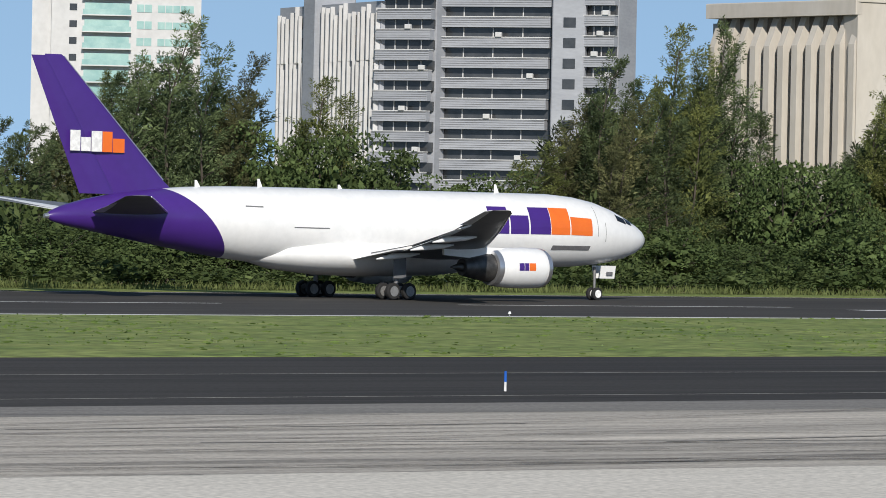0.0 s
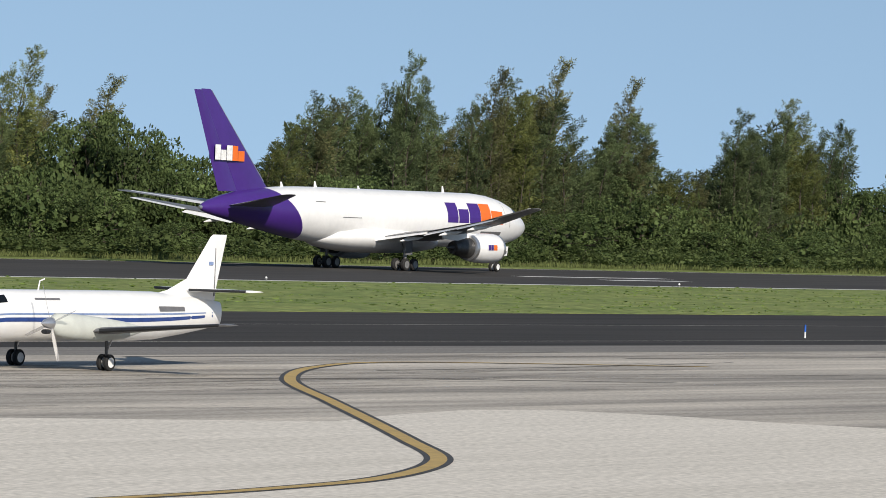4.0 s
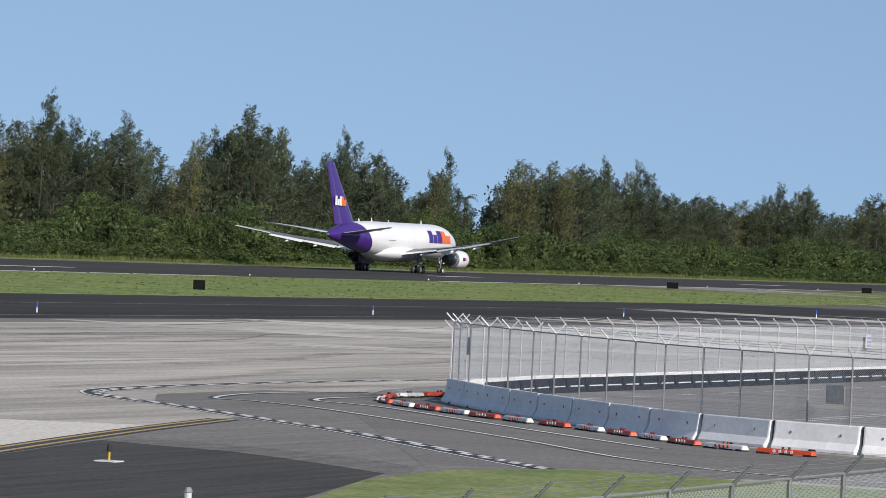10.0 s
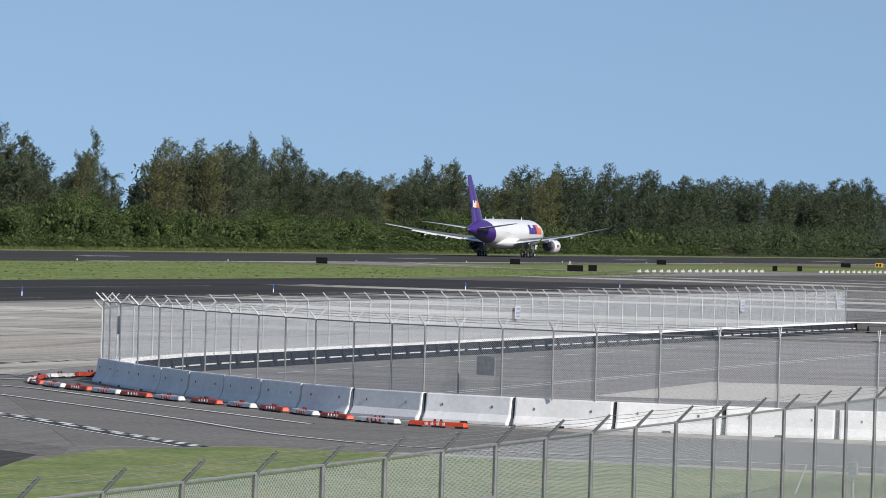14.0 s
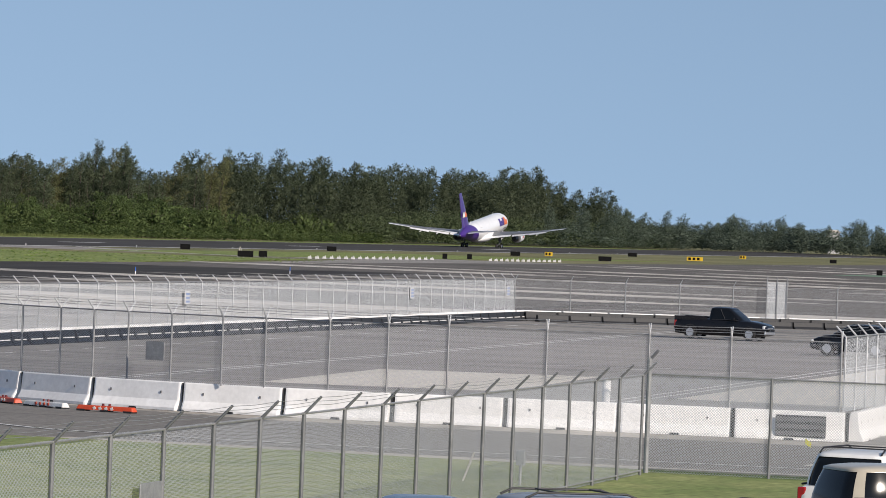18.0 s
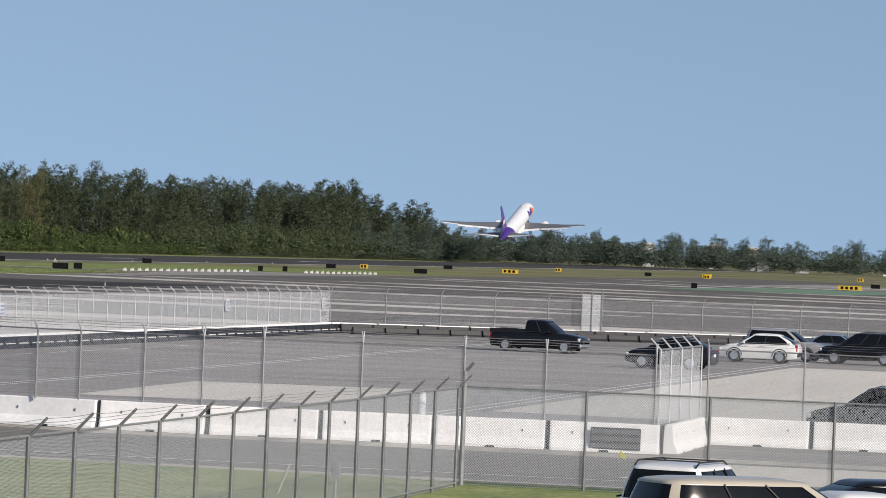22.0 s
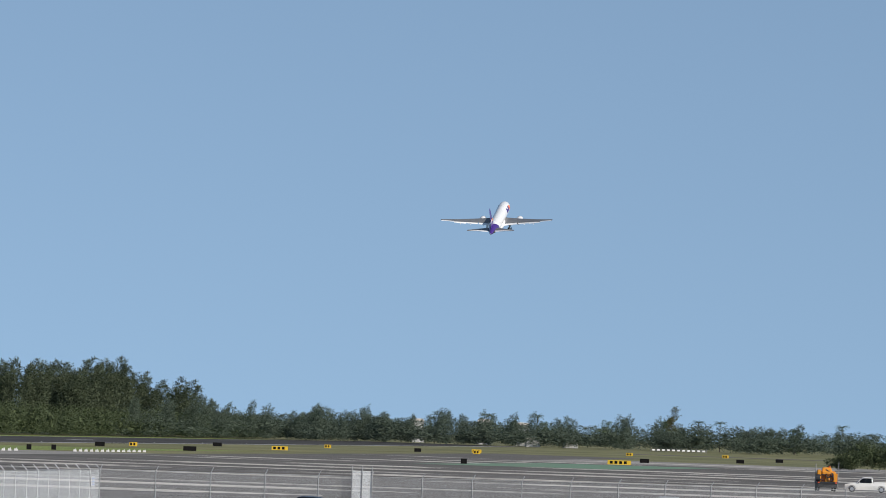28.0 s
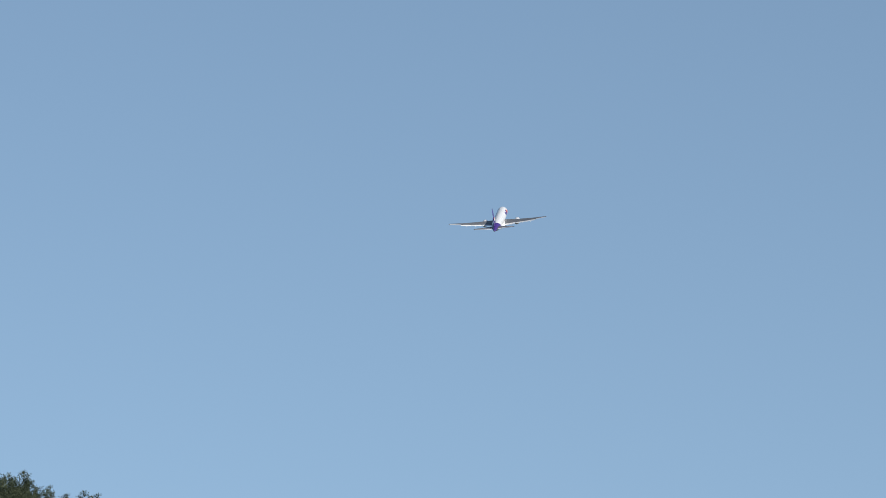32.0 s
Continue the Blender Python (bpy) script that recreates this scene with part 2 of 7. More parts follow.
WIREFINE = mesh_wire("fine bright mesh", (0.60, 0.63, 0.66), 0.05, 0.26)
SIGNBLK = mat("black sign back", (0.006, 0.006, 0.006), 0.7, amount=0.15, spec=0.12)
SIGNYEL = mat("yellow sign face", (0.62, 0.40, 0.02), 0.5, colour2=(0.55, 0.35, 0.02), scale=2, amount=0.1)
SIGNFLAG = mat("bright yellow flag cloth", (0.75, 0.70, 0.05), 0.7, amount=0.1)
LAMPB = mat("blue marker plastic", (0.02, 0.13, 0.55), 0.45, amount=0.05)
BARK = mat("grey brown bark", (0.085, 0.07, 0.055), 0.9, colour2=(0.045, 0.038, 0.03), scale=2.0, stretch=(3, 3, 0.6), fine=12, bump=0.5)
NEEDLE = leafy("casuarina needles", (0.150, 0.195, 0.085), (0.036, 0.055, 0.025), 0.2)
FARNEEDLE = leafy("dark grey-green casuarina needles", (0.114, 0.138, 0.08), (0.034, 0.048, 0.027), 0.2)
GOLDNEEDLE = leafy("yellow-green casuarina needles", (0.200, 0.220, 0.070), (0.078, 0.100, 0.034), 0.25)
DRYNEEDLE = leafy("dry brownish casuarina needles", (0.165, 0.165, 0.072), (0.080, 0.088, 0.040), 0.2)
BROAD = leafy("broad green leaves", (0.108, 0.150, 0.052), (0.035, 0.057, 0.018), 0.2)
SHRUB = leafy("shrub leaves", (0.10, 0.13, 0.046), (0.04, 0.064, 0.02), 0.3)
TALLGRASS = leafy("tall dry grass", (0.165, 0.19, 0.07), (0.11, 0.135, 0.048), 0.4)
TUFT = leafy("fresh green grass tufts", (0.20, 0.275, 0.075), (0.10, 0.16, 0.035), 0.3)
# Air haze over the far wood is put into this pale bluish leaf colour.
HAZELEAF = leafy("distant woodland leaves with haze in the colour", (0.115, 0.148, 0.108), (0.075, 0.098, 0.072), 0.35, rand=0.12)
FARLEAF = leafy("distant woodland leaves", (0.088, 0.11, 0.054), (0.042, 0.058, 0.028), 0.3)
PALMG = leafy("palm fronds", (0.07, 0.1, 0.04), (0.045, 0.07, 0.026), 0.2)
BLDW = mat("off-white facade plaster", (0.56, 0.56, 0.565), 0.8, colour2=(0.49, 0.49, 0.495), scale=0.15, fine=1.0, amount=0.06)
BLDG = mat("pale grey facade concrete", (0.34, 0.355, 0.39), 0.8, colour2=(0.29, 0.305, 0.34), scale=0.12, stretch=(1, 1, 3), fine=1.0, amount=0.08)
BLDC = mat("cream facade concrete", (0.50, 0.47, 0.425), 0.85, colour2=(0.45, 0.415, 0.365), scale=0.1, stretch=(1, 1, 0.4), fine=1.0, amount=0.06)
# Dark brown that carries the shade between the tower's fins.
BLDC2 = mat("brown recess with shade in the colour", (0.2, 0.17, 0.14), 0.85, amount=0.1)
WINDK = mat("dark window glass", (0.03, 0.033, 0.037), 0.12, colour2=(0.06, 0.062, 0.066), scale=0.4, amount=0.2)
WINTEAL = mat("teal window glass", (0.36, 0.52, 0.49), 0.15, colour2=(0.24, 0.40, 0.39), scale=0.3, amount=0.1)


# ---- builders ----
class Shape:
    """Vertices and faces of one part, gathered piece by piece."""

    def __init__(self):
        self.v, self.f, self.uv = [], [], {}

    def quad(self, *pts, uv=None):
        k = len(self.v)
        self.v += [tuple(p) for p in pts]
        self.f.append(tuple(range(k, k + len(pts))))
        if uv:
            self.uv[len(self.f) - 1] = uv
        return self

    def box(self, x0, x1, y0, y1, z0, z1, m=None, taper=0.0, bevel=0.0):
        """A box; taper draws its top in on all sides, bevel cuts its upright edges and its top rim."""
        k, t, b = len(self.v), taper, bevel
        if b:
            rings = [(z0, 0.0, b), (z1 - b, t * 0.9, b), (z1, t + b * 0.7, b * 0.6)]
            for z, i, c in rings:
                a0, a1, e0, e1 = x0 + i, x1 - i, y0 + i, y1 - i
                ring = [(a0 + c, e0), (a1 - c, e0), (a1, e0 + c), (a1, e1 - c), (a1 - c, e1), (a0 + c, e1), (a0, e1 - c), (a0, e0 + c)]
                self.v += [(p, q, z) for p, q in ring]
            for r in range(2):
                for i in range(8):
                    j = (i + 1) % 8
                    self.f.append((k + r * 8 + i, k + r * 8 + j, k + r * 8 + 8 + j, k + r * 8 + 8 + i))
            self.f += [tuple(k + 16 + i for i in range(8)), tuple(k + i for i in range(7, -1, -1))]
        else:
            self.v += [(x0, y0, z0), (x1, y0, z0), (x1, y1, z0), (x0, y1, z0),
                       (x0 + t, y0 + t, z1), (x1 - t, y0 + t, z1), (x1 - t, y1 - t, z1), (x0 + t, y1 - t, z1)]
            self.f += [(k + 3, k + 2, k + 1, k), (k + 4, k + 5, k + 6, k + 7)]
            self.f += [(k + i, k + (i + 1) % 4, k + 4 + (i + 1) % 4, k + 4 + i) for i in range(4)]
        if m is not None:
            self.v[k:] = [tuple(m @ Vector(p)) for p in self.v[k:]]
        return self

    def tube(self, pts, radii, sides=8, cap=True):
        """A round bar through points, with a radius at each."""
        k = len(self.v)
        pts = [Vector(p) for p in pts]
        for i, p in enumerate(pts):
            d = (pts[min(i + 1, len(pts) - 1)] - pts[max(i - 1, 0)]).normalized()
            u = d.cross(Vector((0.3, 0.2, 1) if abs(d.z) < 0.9 else (1, 0.1, 0))).normalized()
            w = d.cross(u)
            r = radii[i] if isinstance(radii, (list, tuple)) else radii
            self.v += [tuple(p + r * (math.cos(a) * u + math.sin(a) * w)) for a in (2 * math.pi * s / sides for s in range(sides))]
        for i in range(len(pts) - 1):
            for s in range(sides):
                a, b = k + i * sides + s, k + i * sides + (s + 1) % sides
                self.f.append((a, b, b + sides, a + sides))
        if cap:
            self.f += [tuple(range(k + sides - 1, k - 1, -1)), tuple(range(k + (len(pts) - 1) * sides, k + len(pts) * sides))]
        return self

    def rings(self, rings, cap=True, closed=True):
        """A skin over rings of equal length."""
        k, n = len(self.v), len(rings[0])
        for r in rings:
            self.v += [tuple(p) for p in r]
        for i in range(len(rings) - 1):
            for s in range(n if closed else n - 1):
                a, b = k + i * n + s, k + i * n + (s + 1) % n
                self.f.append((a, b, b + n, a + n))
        if cap:
            self.f += [tuple(range(k + n - 1, k - 1, -1)), tuple(range(k + (len(rings) - 1) * n, k + len(rings) * n))]
        return self

    def moved(self, m, start=0):
        self.v[start:] = [tuple(m @ Vector(p)) for p in self.v[start:]]
        return self

    def mesh(self, name, material, smooth=False):
        me = bpy.data.meshes.new(name)
        me.from_pydata(self.v, [], self.f)
        for m in material if isinstance(material, (list, tuple)) else (material,):
            me.materials.append(m)
        if self.uv:
            layer = me.uv_layers.new(name="UVMap")
            for i, uvs in self.uv.items():
                for loop, c in zip(me.polygons[i].loop_indices, uvs):
                    layer.data[loop].uv = c
        if smooth:
            me.polygons.foreach_set("use_smooth", [True] * len(me.polygons))
            me.set_sharp_from_angle(angle=radians(smooth if smooth is not True else 40))
        me.update()
        return me


def part(name, shape, material, parent=None, label="", smooth=False, at=None):
    ob = new(name, shape.mesh(name, material, smooth) if isinstance(shape, Shape) else shape)
    ob.parent = parent
    if at is not None:
        ob.matrix_basis = at
    return tagged(ob, label)


def thing(name, label, category, at=None, group="", kind=""):
    ob = new(name)
    ob.empty_display_size = 0.2
    if at is not None:
        ob.matrix_basis = at
    return tagged(ob, label, category, group, kind)


def sheet(name, outline, z, material, label, category="ground", kind="structure", thick=0.02):
    """A flat slab on the ground."""
    s = Shape()
    s.quad(*[(x, y, z) for x, y in outline])
    n = len(outline)
    for i in range(n):
        (xa, ya), (xb, yb) = outline[i], outline[(i + 1) % n]
        s.quad((xa, ya, z), (xa, ya, z - thick), (xb, yb, z - thick), (xb, yb, z))
    return tagged(part(name, s, material), label, category, kind=kind)


def ribbon(pts, width, z, shift=0.0):
    """A flat strip of paint along a line in the plan."""
    s, v = Shape(), [Vector((*p, 0)) for p in pts]
    left, right = [], []
    for i, p in enumerate(v):
        d = (v[min(i + 1, len(v) - 1)] - v[max(i - 1, 0)]).normalized()
        nrm = Vector((-d.y, d.x, 0))
        left.append(p + nrm * (shift + width / 2)), right.append(p + nrm * (shift - width / 2))
    for i in range(len(v) - 1):
        a, b, c, e = left[i], right[i], right[i + 1], left[i + 1]
        s.quad(*[(q.x, q.y, z) for q in (a, b, c, e)])
    return s


def curve(pts, n=8):
    """A smooth line through points in the plan."""
    out, p = [], [Vector(q) for q in pts]
    p = [p[0] * 2 - p[1], *p, p[-1] * 2 - p[-2]]
    for i in range(1, len(p) - 2):
        for k in range(n):
            t = k / n
            a, b, c, d = p[i - 1], p[i], p[i + 1], p[i + 2]
            out.append(tuple(0.5 * ((2 * b) + (c - a) * t + (2 * a - 5 * b + 4 * c - d) * t * t + (3 * b - a - 3 * c + d) * t ** 3)))
    return out + [tuple(p[-2])]


# ---- ground ----
def grounds():
    s = Shape()
    s.quad((-4800, -1500, -0.04), (1500, -1500, -0.04), (1500, 4800, -0.04), (-4800, 4800, -0.04))
    tagged(part("ground", s, FIELD), "wide flat green airfield grass reaching the horizon", "ground", kind="structure")
    sheet("runway", [(-299.5, -400), (-232, -400), (-232, 1900), (-299.5, 1900)], 0.0, RUNWAY, "dark grey asphalt runway with white markings", "runway")
    sheet("taxiway_shoulder", [(-121, -300), (-115.6, -300), (-116.4, 200), (-121, 330), (-123, 560), (-124, 560)], 0.0042, MIDASP, "faded greyish taxiway shoulder", "taxiway")
    sheet("taxiway", [(-163.5, -300), (-120.8, -300), (-123, 330), (-126, 560), (-163.5, 520)], 0.004, TAXI, "blackish asphalt taxiway streaked with rubber", "taxiway")
    sheet("taxiway", [(-163.5, 520), (-126, 560), (-126, 1250), (-163.5, 1250)], 0.004, FARAPRON, "greyish worn far part of the taxiway", "taxiway")
    sheet("apron", [(-126, -300), (60, -300), (60, 330), (-126, 330)], 0.0, APRON, "worn grey concrete apron streaked with tyre marks", "apron")
    sheet("far_apron", [(-126, 330), (120, 330), (120, 1040), (-126, 1130)], 0.0, FARAPRON, "grey apron with broad pale concrete strips", "apron")
    sheet("grass_strip", [(-231.5, -300), (-164, -300), (-164, 560), (-176, 690), (-231.5, 640)], 0.006, GRASS, "mown green grass strip between runway and taxiway", "grass")
    sheet("connector", [(-232, 690), (-176, 720), (-163.5, 600), (-163.5, 820), (-232, 745)], 0.003, LOTASP, "grey paved connector to the runway", "taxiway")
    sheet("grass_island", [(-216, 705), (-186, 718), (-180, 900), (-178, 1000), (-216, 880)], 0.007, GRASS, "green grass island beside the runway", "grass")
    sheet("grass_island", [(-226, 900), (-180, 1040), (-176, 1600), (-226, 1600)], 0.007, FIELD, "patchy green grass island beside the runway", "grass")
    sheet("green_area", [(-118, 800), (-88, 830), (-82, 960), (-112, 930)], 0.009, GREENP, "faded green painted pavement", "pavement")
    sheet("far_taxiway", [(-126, 985), (60, 1000), (60, 1090), (-126, 1120)], 0.004, LOTASP, "grey far taxiway", "taxiway")
    sheet("far_taxiway", [(-160, 1500), (80, 1560), (80, 1600), (-160, 1540)], 0.004, FARAPRON, "pale far taxiway", "taxiway")
    sheet("pale_concrete", [(-57.6, 131.5), (-63.4, 128.3), (-67.3, 126.6), (-74.9, 125.3), (-78.6, 125.6), (-82, 124.6), (-82.8, 121.5), (-81.5, 116), (-79.4, 110), (-84, 100), (-88, 86), (-90, 62), (-90, 20), (-46, 20), (-49.1, 92.2), (-52.3, 106.7), (-56.2, 125.5)], 0.005, LIGHTCON, "pale new concrete slab area", "pavement")
    sheet("dark_asphalt", [(-48.6, 92.2), (-51.8, 106.7), (-54.6, 120.6), (-52, 119.5), (-50.2, 119), (-48, 117.3), (-45.8, 115.2), (-43.6, 113), (-42.4, 108), (-40, 98), (-37, 86), (-36, 70), (-38, 20), (-45, 20)], 0.006, DARKASP, "dark patched asphalt", "pavement")
    sheet("dark_fringe", [(-52.2, 107), (-55.2, 124), (-51.5, 122.5), (-47.5, 120.4), (-44.4, 117.2), (-42.6, 112), (-43.6, 112.6), (-48, 117), (-54.3, 120.3)], 0.0062, RUBBERT, "worn blackish fringe of a dark asphalt patch", "pavement")
    sheet("faded_asphalt", [(-46, 20), (-52.6, 106.7), (-56.6, 126.5), (-59.5, 142), (-65.6, 149), (-68.6, 156), (-68.8, 166), (-64, 171), (-60, 163), (-46, 143.5), (-36, 138), (-36, 123), (-41.5, 118), (-37.6, 100), (-33, 60), (-27, 20)], 0.0035, MIDASP, "faded grey asphalt round a darker patch", "pavement")
    sheet("car_park", [(-59.6, 163.5), (-46, 146), (-35, 141), (10, 141), (30, 180), (30, 392), (-36, 330), (-48.4, 318.6), (-56.2, 311.8), (-64.6, 304.8), (-64.6, 190)], 0.007, LOTASP, "grey asphalt parking lot", "pavement")
    sheet("service_road", [(-60, 152), (-46.5, 142.5), (-36, 138), (20, 138.6), (20, 121.6), (-20, 121.2), (-40.5, 122.4), (-44.5, 118)], 0.008, ROADASP, "grey asphalt service road", "road")
    sheet("lawn", [(-31, 20), (-36.5, 70), (-38.9, 94.8), (-42.7, 109.3), (-43.3, 116.6), (-41.2, 121.5), (-36.3, 121.0), (-21, 119.6), (20, 121.0), (20, 20)], 0.014, DRYGRASS, "yellow-green lawn with a worn edge", "grass")
    sheet("pale_patch", [(-44.8, 169.6), (-45.6, 190.6), (-37.4, 193.6), (-36.6, 171.6)], 0.012, LIGHTCON, "pale concrete patch in the parking lot", "pavement")
    sheet("pale_patch", [(-30.5, 172), (-30.5, 262), (-6, 262), (-6, 200), (-16, 172)], 0.012, LIGHTCON, "pale concrete bay in the parking lot", "pavement")
    sheet("pale_patch", [(-19, 126), (10, 128), (10, 137), (-18, 137)], 0.012, LIGHTCON, "pale concrete apron before the barrier", "pavement")


def stripes(name, shapes, material, label):
    s = Shape()
    for r in shapes:
        k = len(s.v)
        s.v += r.v
        s.f += [tuple(i + k for i in f) for f in r.f]
    return tagged(part(name, s, material), label, "marking", kind="structure")


def markings():
    stripes("runway_edge_line", [ribbon([(-231.6, -100), (-231.6, 548)], 1.5, 0.012), ribbon([(-231.6, 617), (-233.4, 690), (-233.4, 1850)], 1.7, 0.012), ribbon([(-230.5, 756), (-219, 735), (-208.5, 720), (-192.6, 705), (-170, 690)], 0.9, 0.012), ribbon([(-297, -100), (-297, 1850)], 0.5, 0.012)], WHITEP, "worn white runway edge lines")
    stripes("runway_centre_line", [ribbon([(-262.5, y), (-262.5, y + 30)], 0.9, 0.012) for y in (62, 112, 162, 212)], WHITEP, "white runway centre dashes")
    stripes("touchdown_marking", [ribbon([(x, y), (x, y + n)], 2.2, 0.012) for x, y, n in ((-254.5, 241, 31), (-262, 392, 26), (-252.5, 392, 14),  (-255, 527, 25), (-262, 694, 20), (-262, 850, 25), (-262, 1010, 25), (-262, 1200, 30))], WHITEP, "white runway marking bars")
    stripes("taxi_lines", [ribbon([(-146, -100), (-146, 420)], 0.12, 0.012), ribbon([(-127.2, -60), (-127.2, 330)], 0.12, 0.012)], LIGHTCON, "pale taxiway centre and edge lines")
    main = curve([(-104.5, 170), (-109.6, 157), (-106.9, 147), (-99.0, 134.6), (-88.0, 121.7), (-81.1, 113.7), (-72.3, 103.4), (-66.3, 96.1), (-62.6, 89.1), (-61.0, 83.2), (-60.1, 74.8), (-59, 50)])
    stripes("taxi_guide_border", [ribbon(main, 0.70, 0.012)], BLACKP, "black border of a curved taxi guide line")
    stripes("taxi_guide_line", [ribbon(main, 0.40, 0.017)], YELLOWP, "curved yellow taxi guide line")
    zip1 = curve([(-69.5, 205), (-71.5, 189), (-72.2, 174), (-71.6, 159.3), (-69.4, 152.2), (-63.9, 146.4), (-58.1, 139.9), (-53.3, 134.6), (-46.2, 125.2), (-42.4, 120.2)], 10)
    pieces, pale = [], []
    for i in range(len(zip1) - 1):
        (pieces if i % 2 else pale).append(ribbon(zip1[i:i + 2], 0.22, 0.016, 0.56))
        (pale if i % 2 else pieces).append(ribbon(zip1[i:i + 2], 0.22, 0.016, 0.33))
    stripes("zipper_marking_black", pieces + [ribbon(zip1, 0.24, 0.013, 0.08)], BLACKP, "black blocks of a zipper road marking")
    stripes("zipper_marking_white", pale + [ribbon(zip1, 0.1, 0.017, -0.14)], WHITEP, "white blocks of a zipper road marking")
    u2 = curve([(-66.5, 170), (-67.5, 162.2), (-66.2, 155.4), (-64.2, 154.6), (-59.8, 150.6), (-49.3, 137.9), (-41.6, 128.0), (-34, 124.5), (-10, 124)], 8)
    u3 = curve([(-63.6, 168), (-64.6, 163.0), (-63.8, 158.6), (-60.4, 156.2), (-52.3, 146.2), (-44.5, 136.9)], 8)
    stripes("lane_border", [ribbon(u2, 0.5, 0.013), ribbon(u3, 0.5, 0.013)], BLACKP, "black borders of turning lane lines")
    stripes("lane_line", [ribbon(u2, 0.18, 0.018), ribbon(u3, 0.2, 0.018)], WHITEP, "white turning lane lines")
    d = curve([(-46, 76), (-49.1, 92.2), (-52.3, 106.7), (-56.4, 125.9), (-58.7, 138.6)], 6)
    stripes("double_line", [ribbon(d, 0.18, 0.018, 0.25), ribbon(d, 0.18, 0.018, -0.25)], YELLOWP, "double faded yellow edge line")
    stripes("double_line_border", [ribbon(d, 1.0, 0.014)], BLACKP, "dark border of a double edge line")
    lot = [ribbon([(-60.5, y), (-60.5, y + 3)], 0.18, 0.016) for y in range(176, 312, 6)]
    lot += [ribbon([(-56, y), (-53, y + 1.5)], 0.15, 0.016) for y in range(180, 300, 14)]
    lot += [ribbon([(-49.5, 163), (-50.8, 236), (-52, 300)], 0.14, 0.016), ribbon([(-49.0, 163), (-50.2, 236), (-51.4, 300)], 0.14, 0.016)]
    lot += [ribbon([(-31.2, 165), (-31.2, 300)], 0.14, 0.016), ribbon([(-31.8, 165), (-31.8, 300)], 0.14, 0.016)]
    lot += [ribbon([(-47 + k * 3.5, 252), (-46 + k * 3.5, 256)], 0.14, 0.016) for k in range(4)]
    lot += [ribbon([(-42 + k * 3.5, 205), (-41 + k * 3.5, 210)], 0.14, 0.016) for k in range(3)]
    stripes("parking_lines", lot, WHITEP, "white parking lot lines")
    rng = random.Random(3)
    films = []
    for i in range(85):
        x, y, n = rng.uniform(-110, -90), rng.uniform(30, 128), rng.uniform(14, 60)
        a = rng.gauss(0.0, 0.07) + (0.16 if i % 5 == 0 else 0)
        films.append(ribbon(curve([(x, y), (x + n * 0.5 * a + rng.uniform(-0.4, 0.4), y + n / 2), (x + n * a * 1.7, y + n)], 5), rng.choice((0.18, 0.3, 0.45, 0.9)), 0.0062 + 0.00002 * i))
    for i in range(80):
        x, y, n = rng.uniform(-114, -70), rng.uniform(150, 330), rng.uniform(18, 70)
        a = rng.gauss(0.0, 0.05)
        films.append(ribbon(curve([(x, y), (x + n * 0.5 * a + rng.uniform(-0.4, 0.4), y + n / 2), (x + n * a * 1.5, y + n)], 5), rng.choice((0.2, 0.35, 0.8, 1.4)), 0.0062 + 0.00002 * i))
    stripes("rubber_film", films, RUBBERT, "long swerving grey tyre tracks on the apron")["kind"] = "stuff"
    marks = []
    for i in range(18):
        x, y, a, n = rng.uniform(-124, -96), rng.uniform(60, 300), rng.uniform(-0.18, 0.18), rng.uniform(14, 46)
        marks.append(ribbon(curve([(x, y), (x + n * 0.5 * a + rng.uniform(-0.5, 0.5), y + n / 2), (x + n * a * 1.6, y + n)], 5), rng.choice((0.12, 0.16, 0.22)), 0.0096 + 0.0001 * i))
    stripes("rubber_marks", marks, STAIN, "thin dark tyre scuffs on the apron")


def strips():
    """Pale worn slab areas across the far apron, ragged at their ends."""
    rng = random.Random(14)
    y, s = 232.0, Shape()
    while y < 1080:
        deep, right = rng.uniform(5, 13) * (1 + y / 900), -66.5 if y < 318 else 95
        spans, x = [], (-121 if y < 430 else -160) + rng.uniform(-6, 40)
        while x < right:
            w = rng.uniform(18, 80)
            spans.append((x, min(x + w, right)))
            x += w + rng.uniform(6, 34) * (1 if y < 400 else 2.2)
        end = y + deep
        while y < end:
            d = rng.uniform(1.4, 3.2)
            for x0, x1 in spans:
                e0, e1 = x0 + rng.uniform(-7, 7), min(x1 + rng.uniform(-7, 7), right)
                if e1 - e0 > 5 and rng.random() < 0.96:
                    s.quad((e0, y, 0.008), (e1, y + 0.15, 0.008), (e1 - rng.uniform(0, 4), y + d, 0.008), (e0 + rng.uniform(0, 4), y + d - 0.1, 0.008))
            y += d + (0.1 if rng.random() < 0.85 else 0.7)
        y += rng.uniform(12, 24) * (1 + y / 1500)
    tagged(part("pale_strips", s, STRIPCON), "ragged pale concrete strips across the far apron", "pavement", kind="structure")


grounds()
markings()
strips()


# ---- buildings ----
def polar(az, d):
    return Vector((-math.sin(radians(az)) * d, math.cos(radians(az)) * d, 0))


def facing(az0, d0, az1, d1):
    """A pose at the first bearing whose x axis runs towards the second; and the length between them."""
    a, b = polar(az0, d0), polar(az1, d1)
    v = b - a
    return Matrix.Translation(a) @ Matrix.Rotation(math.atan2(v.y, v.x), 4, "Z"), v.length


